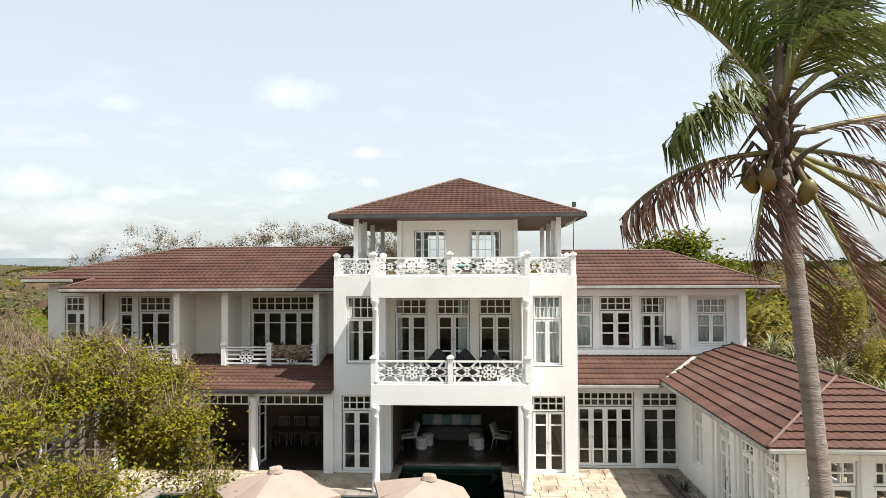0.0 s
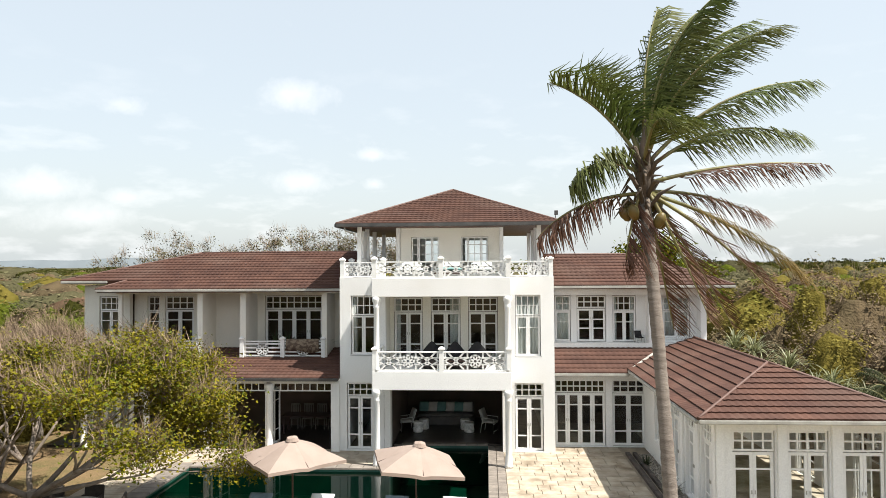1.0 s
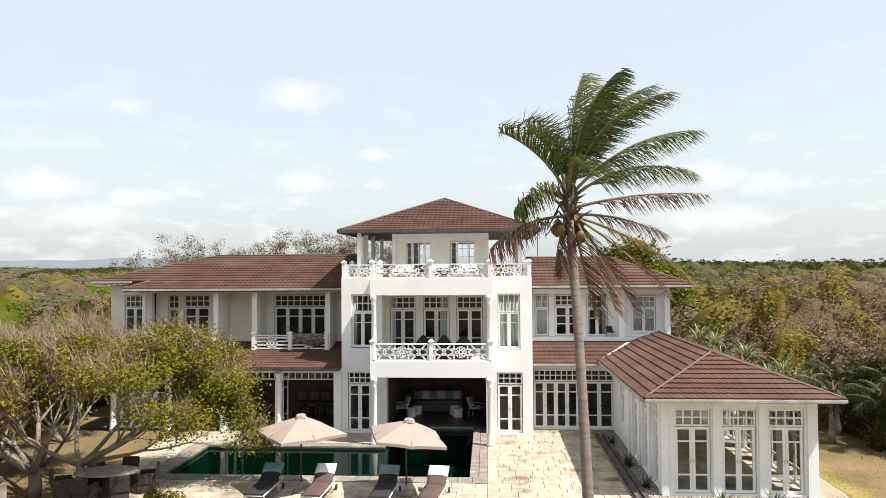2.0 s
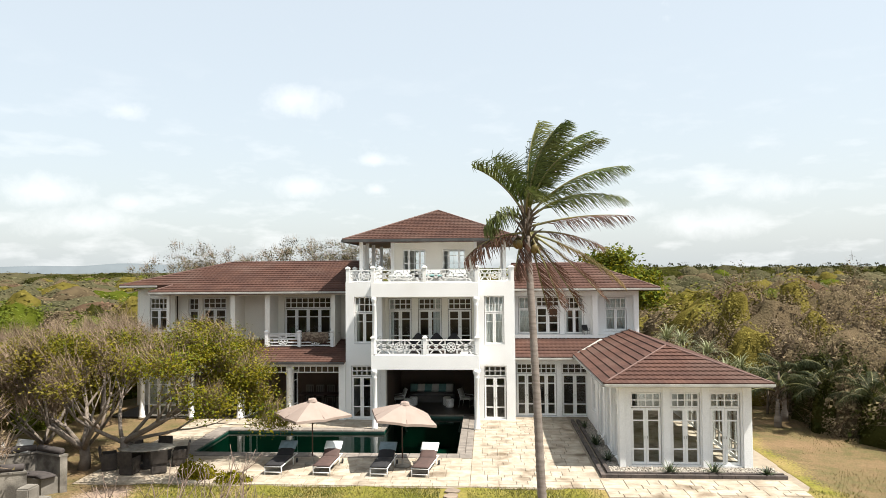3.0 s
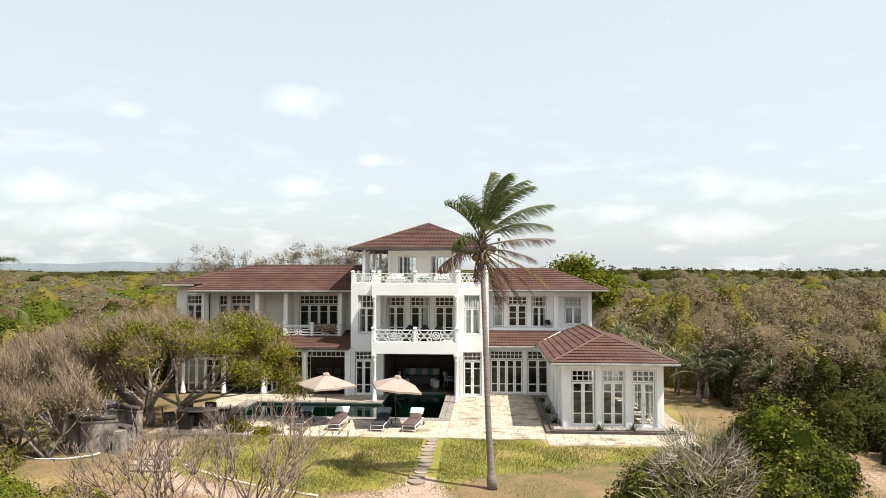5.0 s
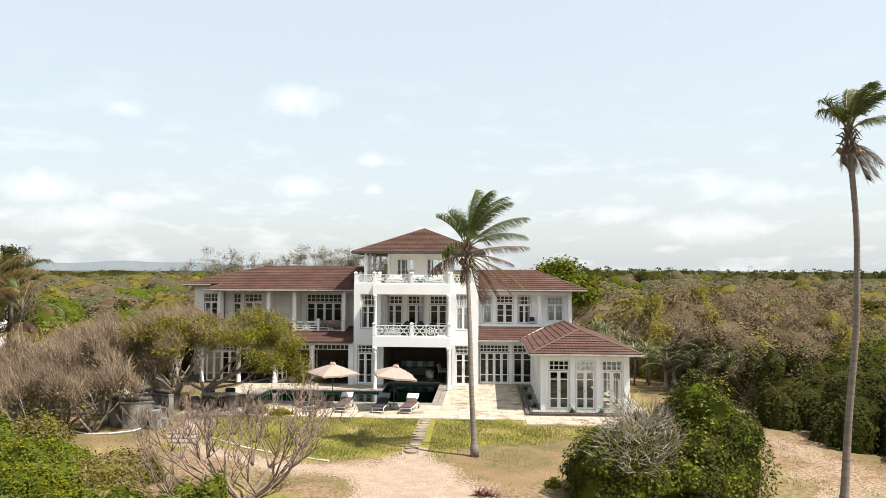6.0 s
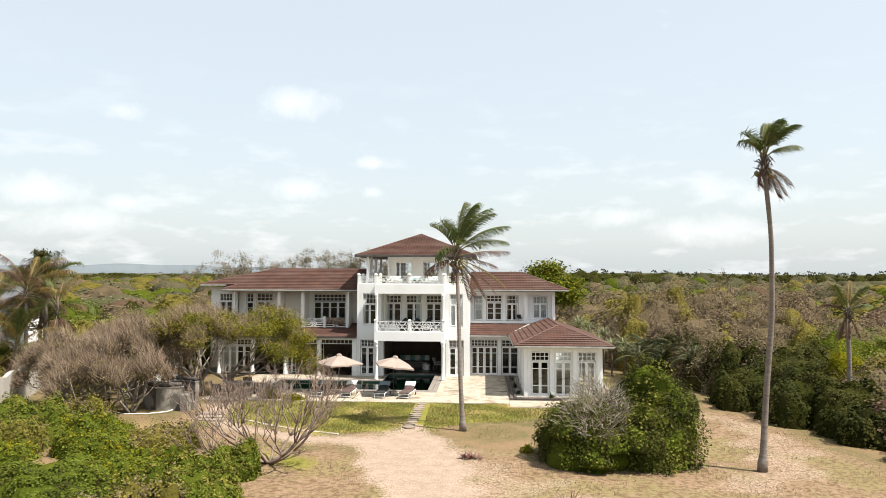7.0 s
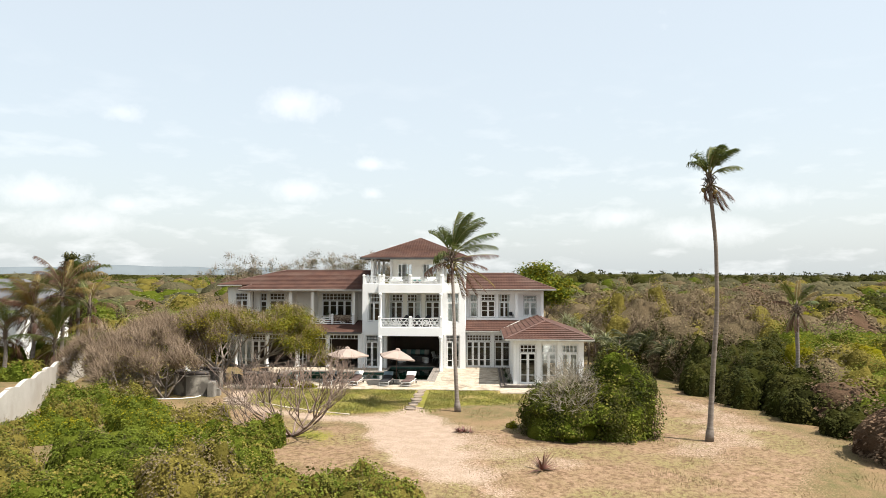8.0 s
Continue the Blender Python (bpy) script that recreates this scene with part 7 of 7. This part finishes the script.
leafy_tree("tree", (-8.4, -6.5, -0.05), [(1.0, 0.40, 0.40), (1.0, 0.0, 0.50), (0.9, 0.9, 0.45), (0.4, 0.6, 0.65), (1.3, 0.2, 0.28), (1.0, -0.45, 0.5), (-0.5, 0.3, 0.6), (-0.8, -0.4, 0.5)], 4, 1.85, 0.088,
           "spreading garden tree with yellow-green leaves and bare grey branches", (("lime", 0.55), ("green", 0.2), ("olive", 0.25)), 0.075, 210, 0.40, seed=5, twig_n=20, spread=0.56, up=0.14, stem=1.05, squash=0.4, kids=(2, 2, 3), bark=PALE_BARK)
leafy_tree("tree", (-9.9, -6.6, -0.05), [(-0.9, 0.2, 0.5), (-0.4, -0.5, 0.6), (-1.1, 0.8, 0.4), (-0.2, 0.6, 0.7), (0.6, -0.6, 0.6)], 4, 1.65, 0.11,
           "low spreading tree with sparse green leaves and bare branches", (("olive", 0.6), ("lime", 0.4)), 0.08, 80, 0.38, seed=8, twig_n=26, spread=0.6, stem=0.8, up=0.10, squash=0.4, bark=PALE_BARK)
for i, (x, y, s, lean) in enumerate(((-12.6, -14.2, 1.0, 0.3), (-13.9, -13.0, 1.05, 0.3), (-13.2, -11.6, 1.35, 0.3), (-15.4, -10.6, 1.4, 0.3), (-12.9, -8.9, 1.55, 0.3), (-14.6, -6.8, 1.55, 0.2), (-11.8, -3.4, 1.65, 0.1), (-14.0, -2.8, 1.7, 0.1), (-16.6, -4.2, 1.25, 0.1), (-13.2, 0.2, 1.75, 0.0), (-15.8, 0.4, 1.6, 0.0), (-11.2, -12.6, 0.95, 0.2))):
    leafy_tree("bare_tree", (x, y, -0.05), [(0.55, 0.3, 0.75), (-0.9, 0.3, 0.55), (-0.4, -0.5, 0.8), (-0.7, 0.1, 0.35), (0.0, 0.5, 0.9)], 4, s, 0.075,
               "bare grey-brown windswept tree with tangled twigs", (("brown", 0.5), ("olive", 0.2)) if i % 3 else (("olive", 0.5), ("brown", 0.4)), 0.08, 11, 0.38, twig_n=26, seed=20 + i, bark=PALE_BARK, group="bare trees", category="tree", spread=0.6)
FRANGI = material("brown_grey_frangipani_bark", (0.222, 0.156, 0.120), (0.156, 0.114, 0.087), rough=0.9, scale=4, fine=30, bump=0.3)
frangi = thing("frangipani", pose(-0.75, -21.7, -0.05) @ Matrix.Diagonal((1.42, 1.3, 1.12, 1.0)), "leafless frangipani with many forked brown-grey branches", "tree")
rsf = random.Random(3)
for k in range(12):
    a = k * 2 * math.pi / 12 + rsf.uniform(-0.2, 0.2)
    bm = bmesh.new()
    ends = []
    limbs(bm, Vector((0.05 * math.cos(a), 0.05 * math.sin(a), 0)), Vector((math.cos(a), 0.8 * math.sin(a), rsf.uniform(0.12, 0.75))).normalized(), 1.12, 0.046, 5, 0.6, 0.45, rsf, ends, decay=0.76, kids=(2, 3), taper=0.99, seg=5)
    part("branch", bm, FRANGI, frangi)

lobes = [((12.0, -20.4, 0.3), (1.9, 2.0, 2.1)), ((14.6, -20.0, 0.4), (2.0, 2.2, 3.2))]
lobe_rs = random.Random(4)
for k in range(26):
    (cx, cy, cz), (ax, ay, az) = lobes[k % 2]
    a, e = k * 2.4, lobe_rs.uniform(-0.05, 1.25)
    s = lobe_rs.uniform(0.55, 0.95)
    lobes.append(((cx + ax * 0.82 * math.cos(a) * math.cos(e), cy + ay * 0.82 * math.sin(a) * math.cos(e), max(0.2, cz + az * 0.80 * math.sin(e))), (s, s, s * 0.85)))
bush("bush", lobes,
     (("green", 0.30), ("deep", 0.55), ("olive", 0.15)), 0.078, 500, "large dense rounded green bush with some bare twigs", twigs=500)
big = bpy.data.objects["bush"]
tw_p, tw_o = dome_points((12.3, -21.0, 1.0), (1.25, 1.5, 2.15), 2600, low=0.15, inner=0.75)
twp = twig_cards("brushwood", tw_p, tw_o, 0.55, LEAF["pale"], 0.022)
twp.parent, twp.matrix_parent_inverse = big, big.matrix_world.inverted()
tagged(twp, "pale bare twigs", kind="stuff")
hump = random.Random(9)
for i, (x, y, rx, ry, rz, kinds) in enumerate((
        (-6.4, -26.4, 2.9, 2.3, 1.2, (("green", 1.0),)), (-4.6, -25.0, 3.0, 1.9, 1.05, (("green", 0.6), ("lime", 0.4))), (-5.4, -28.6, 2.8, 2.0, 1.25, (("green", 0.8), ("deep", 0.3))), (-2.0, -26.6, 2.0, 1.8, 1.2, (("green", 0.6), ("olive", 0.4))),
        (-11.9, -22.4, 1.9, 2.0, 0.95, (("green", 0.6), ("lime", 0.4))), (-12.6, -18.6, 2.1, 2.0, 1.0, (("green", 0.7), ("olive", 0.4))), (-10.4, -18.2, 2.3, 1.7, 1.1, (("green", 0.8), ("lime", 0.2))),
        (-6.6, -19.4, 2.2, 1.5, 0.85, (("olive", 0.7), ("brown", 0.4))), (1.6, -32.4, 2.4, 1.8, 1.35, (("olive", 0.7), ("green", 0.4))), (4.6, -31.4, 2.2, 1.6, 1.05, (("olive", 0.6), ("green", 0.5))), (-1.6, -31.0, 2.4, 1.9, 1.5, (("olive", 0.6), ("brown", 0.4))),
        (7.2, -33.0, 2.0, 1.3, 0.7, (("olive", 1.0),)), (-11.5, -29.0, 2.6, 2.2, 1.3, (("olive", 0.6), ("green", 0.5))), (-13.4, -24.0, 1.5, 1.6, 0.9, (("olive", 0.7), ("green", 0.3))), (-9.4, -31.0, 2.2, 1.8, 1.1, (("olive", 0.5), ("deep", 0.4))), (-5.0, -32.4, 2.4, 1.6, 1.3, (("green", 0.6), ("olive", 0.4))),
        (-12.4, -26.6, 2.0, 2.4, 1.0, (("olive", 0.6), ("deep", 0.4))), (-13.9, -17.4, 1.7, 1.9, 1.3, (("green", 0.7), ("olive", 0.3))), (-12.2, -20.6, 1.6, 1.4, 1.1, (("olive", 0.6), ("green", 0.4))), (-8.6, -20.8, 1.8, 1.4, 0.9, (("green", 0.7), ("lime", 0.3))), (-1.9, -23.4, 1.4, 1.2, 1.1, (("green", 0.8), ("olive", 0.2))), (-13.0, -14.6, 2.0, 1.8, 1.2, (("olive", 0.6), ("brown", 0.4))), (-4.9, -7.5, 0.9, 0.55, 0.62, (("lime", 1.0),)), (-3.6, -7.9, 0.8, 0.45, 0.42, (("lime", 1.0),)), (9.6, -19.2, 0.4, 0.4, 0.3, (("lime", 1.0),)))):
    humps = [((x, y, -0.1), (rx * 0.62, ry * 0.62, rz))]
    for k in range(7 if rx > 1 else 3):
        a = k * 0.9 + i
        f = hump.uniform(0.45, 0.66)
        s = hump.uniform(0.34, 0.52)
        humps.append(((x + rx * f * math.cos(a), y + ry * f * math.sin(a), -0.1), (rx * s, ry * s, rz * hump.uniform(0.55, 1.35))))
    bush("bush", humps, kinds, 0.072, 420,
         "low wind-clipped bush, " + {"green": "bright green", "olive": "olive and dry", "lime": "yellow-green"}[kinds[0][0]], twigs=700 if kinds[0][0] == "olive" else 60, group="low bushes", core=0.92 if rx > 1 else 0.5)

# green tree behind the right wing, feathery trees behind the left wing
leafy_tree("tree", (13.0, 14.5, -0.1), [(0.3, 0.1, 1.2), (-0.5, 0.2, 1.2), (0.5, -0.3, 1.1)], 4, 2.7, 0.16, "leafy bright green tree behind the house", (("green", 0.7), ("lime", 0.3)), 0.20, 130, 0.55, seed=31)
leafy_tree("tree", (9.5, 16.5, -0.1), [(0.3, 0.1, 1.2), (-0.4, 0.2, 1.2)], 4, 2.5, 0.15, "leafy green tree behind the house", (("lime", 0.6), ("green", 0.4)), 0.20, 110, 0.5, seed=33)
for i, x in enumerate((-13.5, -11.5, -9.2, -7.0, -5.2, -3.4, -17.0, -21.0)):
    leafy_tree("tree", (x, 24.0 + 3 * (i % 3), -0.1), [(0.2, 0.1, 1.3), (-0.3, 0.2, 1.3)], 4, 3.0 + 0.35 * (i % 2), 0.12, "thin grey-green feathery tree behind the house", (("far", 0.8), ("brown", 0.2)), 0.11, 34, 0.30, seed=40 + i, twig_n=14, group="feathery trees", kids=(2, 2, 3))


# ---- scrub that nobody could count: lumpy bushes over the land
def scrub(name, spots, kinds, size, density, label, twig=0.0, body=0.92, fine=(7, 16)):
    """spots: rows x, y, radius, height. One joined body of leaves for each kind, over lumpy canopies."""
    groups = [[] for _ in kinds]
    for s in spots:
        groups[npr.choice(len(kinds), p=[k[1] for k in kinds])].append(s)
    for (kind, _), rows in zip(kinds, groups):
        P, O = [], []
        for x, y, r, h in rows:
            z = float(ground_height(np.array(x), np.array(y)))
            p, o = dome_points((x, y, z), (r, r, h), max(20, int(density * (r * r + 2 * r * h) * 2.1)), lump=0.27, low=0.0, inner=0.82)
            P.append(p), O.append(o)
        if P:
            P, O = np.concatenate(P), np.concatenate(O)
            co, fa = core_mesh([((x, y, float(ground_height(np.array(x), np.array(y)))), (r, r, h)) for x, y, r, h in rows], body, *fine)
            tagged(grid_mesh(name, co, fa, SHADED_BODY[kind], smooth=True), label, "scrub", kind="stuff")
            tagged(leaf_cards(name, P, O, size, LEAF[kind], jitter=0.42, corners=3, slim=0.8), label, "scrub", kind="stuff")
            if kind == "brown" and twig:
                pick = npr.uniform(size=len(P)) < twig
                tagged(twig_cards("dry_twigs", P[pick] - O[pick] * 0.3, O[pick], 0.9 if size < 0.2 else size * 4.0, LEAF["twig"], 0.03 if size < 0.2 else size * 0.14), "bare twigs on dry scrub", "scrub", kind="stuff")


def clear_zone(x, y):
    """True where the plot stays free of scrub."""
    if -15.5 < x < 17.0 and -60 < y < 15:
        return True
    if y < 16 and x < -15 and y < -0.0 and x > -30:
        return True
    edge_x = 20.6 + 0.06 * abs(y + 16) + (2.0 if y < -18 else 0.0)
    if x > 16 and y < 1.0 and x < edge_x:
        return True
    if -38 < x < -29.5 and -1 < y < 13:
        return True
    return y < -32 and abs(x) < 40


spots = []
rs = random.Random(77)
while len(spots) < 400:
    x, y = rs.uniform(-75, 75), rs.uniform(-34, 75)
    r = rs.choice((1.1, 1.5, 2.0, 2.6, 3.4, 4.2))
    if clear_zone(x, y) or clear_zone(x - r * 0.6, y) or clear_zone(x + r * 0.6, y):
        continue
    h = 0.5 + 0.66 * r * rs.uniform(0.7, 1.35) + 0.6 * min(1, max(0, (y + 10) / 30))
    if x > 24 and y > -12:
        h += 0.6
    spots.append((x, y, r, h))
SCRUB_KINDS = (("olive", 0.34), ("brown", 0.26), ("green", 0.17), ("deep", 0.12), ("lime", 0.05), ("rust", 0.06))
near_spots = [q for q in spots if math.hypot(q[0] - 8, q[1] + 10) < 42]
scrub("scrub", near_spots, SCRUB_KINDS, 0.13, 66, "wind-clipped coastal scrub of olive and brown bushes", twig=0.2)
scrub("scrub", [q for q in spots if math.hypot(q[0] - 8, q[1] + 10) >= 42], SCRUB_KINDS, 0.22, 22, "wind-clipped coastal scrub of olive and brown bushes", twig=0.2)
def lumpy(rows, seed, count=7):
    """Breaks each broad dome into a lower body with smaller, uneven domes over it."""
    lr = random.Random(seed)
    out = []
    for x, y, r, h in rows:
        out.append((x, y, r * 0.86, h * 0.86))
        for k in range(count):
            a, f = k * 2.4 + lr.uniform(0, 1), r * lr.uniform(0.35, 0.78)
            s = r * lr.uniform(0.28, 0.46)
            out.append((x + f * math.cos(a), y + f * math.sin(a), s, h * lr.uniform(0.92, 1.08) * math.sqrt(max(0.12, 1 - (f / r) ** 2))))
    return out


# the tall domed thicket beside the pavilion
scrub("thicket", lumpy([(22.6, 12.0, 4.5, 6.5), (27.2, 14.0, 5.6, 7.0), (32.0, 13.0, 4.8, 6.3), (36.5, 20.0, 5.0, 6.9), (24.5, 5.2, 4.4, 5.0), (29.2, 5.6, 5.0, 5.3), (34.5, 4.5, 4.8, 5.0), (20.6, 8.0, 2.6, 4.6)], 5), (("brown", 0.72), ("olive", 0.28)), 0.11, 54,
      "tall domed thicket of dry brown and olive branches", twig=0.46)
# left and front of the canopy: its shade is put into darker leaf kinds
scrub("thicket", lumpy([(24.6, -3.2, 3.2, 3.7), (27.2, -4.6, 3.0, 3.9), (23.6, -7.6, 2.5, 2.6), (25.6, -8.2, 2.6, 3.1), (24.4, -11.4, 2.6, 2.6), (26.4, -13.2, 2.4, 2.6), (25.8, -16.2, 2.2, 2.0), (26.4, -19.6, 2.0, 1.6), (21.8, 0.6, 1.9, 3.0), (22.4, 3.4, 2.2, 3.9)], 47, 6), (("deep", 0.85), ("brown", 0.15)), 0.10, 120,
      "dense thicket along the plot's edge, its shaded side coloured dark green", twig=0.2)
# lit top of the same canopy, put into lighter yellow-green leaf kinds
scrub("thicket", lumpy([(31.4, -3.8, 4.6, 4.2), (30.4, -9.4, 4.4, 3.6), (32.0, -14.0, 4.8, 3.1), (29.4, -18.6, 3.6, 2.3), (27.4, -23.0, 2.3, 1.6), (34.5, -20.0, 4.4, 2.7), (37.0, -8.0, 5.2, 4.3), (31.0, -25.0, 3.6, 2.1), (27.4, -27.4, 2.6, 1.6)], 31, 4), (("olive", 0.45), ("lime", 0.28), ("green", 0.27)), 0.09, 100,
      "smooth wind-clipped thicket, its sunlit top coloured yellow-green")
scrub("thicket", lumpy([(-17.5, 4.5, 2.8, 4.2), (-20.5, 6.0, 3.0, 4.0), (-18.0, 9.0, 3.0, 4.6), (-23.5, 8.0, 3.2, 4.2), (-21.0, 2.5, 2.4, 3.2), (-27.0, 0.5, 2.2, 2.4), (-29.0, -2.5, 2.2, 2.2), (-25.0, -5.5, 1.6, 1.5), (-17.3, 1.2, 2.2, 3.4), (-26.5, 6.0, 2.8, 3.6)], 7), (("green", 0.5), ("olive", 0.5)), 0.14, 50,
      "green thicket beside the house")

mid = []
while len(mid) < 900:
    x, y = rs.uniform(-260, 260), rs.uniform(40, 330)
    if abs(x) < 75 and y < 75:
        continue
    mid.append((x, y, rs.uniform(3, 7.5), rs.uniform(2.2, 5.0)))
for _ in range(260):
    sd = rs.choice((-1, 1))
    mid.append((sd * rs.uniform(75, 220), rs.uniform(-30, 45), rs.uniform(3, 6), rs.uniform(2.0, 4.5)))
scrub("far_scrub", mid, (("far", 0.36), ("olive", 0.2), ("brown", 0.16), ("green", 0.18), ("rust", 0.10)), 0.46, 1.7, "distant rolling scrub", body=0.96, fine=(4, 10))
far = [(rs.uniform(-1500, 1500), rs.uniform(330, 1500), rs.uniform(9, 24), rs.uniform(3.0, 6.5)) for _ in range(1500)]
scrub("far_woods", far, (("far", 0.8), ("deep", 0.2)), 1.8, 0.06, "far woods along the horizon", body=0.97, fine=(3, 7))
belt = [(rs.uniform(50, 640), rs.uniform(300, 420), rs.uniform(4, 9), rs.uniform(5.2, 8.0)) for _ in range(210)] + [(rs.uniform(-420, 40), rs.uniform(330, 480), rs.uniform(6, 14), rs.uniform(3.0, 5.0)) for _ in range(110)]
scrub("far_trees", belt, (("deep", 0.8), ("far", 0.2)), 0.7, 0.8, "dark belt of trees along the skyline", body=0.95, fine=(4, 9))
# ridge far inland; distance haze is put into its blue-grey colour
HILL = material("haze_tinted_hill", (0.132, 0.152, 0.165), (0.119, 0.139, 0.152), rough=1.0, scale=0.002, fine=0.01, bump=0, sheen=0.0)
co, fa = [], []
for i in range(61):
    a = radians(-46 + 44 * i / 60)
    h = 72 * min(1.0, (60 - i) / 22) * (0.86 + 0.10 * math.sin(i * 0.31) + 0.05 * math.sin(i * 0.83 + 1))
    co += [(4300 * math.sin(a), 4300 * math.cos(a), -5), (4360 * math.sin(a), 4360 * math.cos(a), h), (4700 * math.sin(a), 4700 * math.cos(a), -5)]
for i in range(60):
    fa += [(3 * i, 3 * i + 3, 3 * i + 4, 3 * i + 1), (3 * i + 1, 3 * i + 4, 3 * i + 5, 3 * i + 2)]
tagged(grid_mesh("backdrop", co, fa, HILL), "low hills on the horizon with haze put into their blue-grey colour", "hills", kind="structure")
# far coconut palms along the skyline
co, fa = [], []
for i in range(260):
    x, y = rs.uniform(40, 620), rs.uniform(320, 470)
    h = rs.uniform(6.0, 8.2) + float(ground_height(np.array(x), np.array(y)))
    co += [(x - 0.15, y, 0), (x + 0.15, y, 0), (x + 0.15, y, h), (x - 0.15, y, h)]
    for k in range(13):
        a = k * 2 * math.pi / 13 + rs.uniform(-0.2, 0.2)
        e = rs.uniform(-0.4, 1.0)
        d = Vector((math.cos(a) * math.cos(e), math.sin(a) * math.cos(e), math.sin(e)))
        p, q = Vector((x, y, h)), Vector((x, y, h)) + d * 1.0
        r2 = q + Vector((d.x, d.y, -0.8)) * 0.8
        s = Vector((0, 0, 0.3))
        co += [tuple(p), tuple(q - s), tuple(r2), tuple(q + s)]
fa = np.arange(len(co)).reshape(-1, 4)
tagged(grid_mesh("far_palms", co, fa, LEAF["deep"]), "far coconut palms on the skyline", "palms", kind="stuff")

# ---- grass
def blades(name, n, x0, x1, y0, y1, keep, high, mat, label):
    x, y = npr.uniform(x0, x1, n), npr.uniform(y0, y1, n)
    ok = keep(x, y)
    x, y = x[ok], y[ok]
    z = ground_height(x, y) - 0.01
    m = len(x)
    h = high * npr.uniform(0.5, 1.5, m)
    a = npr.uniform(0, 2 * np.pi, m)
    lean = npr.normal(size=(m, 2)) * 0.45 * h[:, None]
    w = 0.016
    c, s = np.cos(a) * w, np.sin(a) * w
    co = np.stack([np.stack([x - c, y - s, z], -1), np.stack([x + c, y + s, z], -1), np.stack([x + lean[:, 0], y + lean[:, 1], z + h], -1)], 1).reshape(-1, 3)
    tagged(grid_mesh(name, co, np.arange(3 * m).reshape(m, 3), mat), label, "grass", kind="stuff")


GRASS = material("lawn_grass_blade", (0.141, 0.148, 0.026), (0.207, 0.178, 0.044), rough=0.6, scale=0.8, bump=0, vary=0.35, island=True, passes=0.3)
HAY = material("dry_grass_blade", (0.251, 0.190, 0.091), (0.182, 0.144, 0.057), rough=0.7, scale=0.8, bump=0, vary=0.35, island=True, passes=0.3)
on_path = lambda x, y: (np.abs(x - (4.25 - 0.02 * (y + 8))) < 0.45) & (y > -15)
blades("lawn_grass", 90000, -7, 18, -16.5, -8.3, lambda x, y: (npr.uniform(size=len(x)) < lawn_amount(x, y) * (1 - sand_amount(x, y))) & ~on_path(x, y) & ~((x > 9.2) & (x < 16) & (y > -9.45)), 0.075, GRASS, "tended lawn in front of the patio")
blades("dry_grass", 150000, -14, 25, -44, 4, lambda x, y: ~((x < 16.4) & (y > -9.4)) & (npr.uniform(size=len(x)) < (1 - lawn_amount(x, y)) * (1 - sand_amount(x, y)) * np.clip(0.25 + 0.9 * np.sin(x * 0.9 + 1.3 * np.sin(y * 0.7)) * np.sin(y * 1.1), 0, 1)), 0.06, HAY, "dry straw-coloured grass tufts")
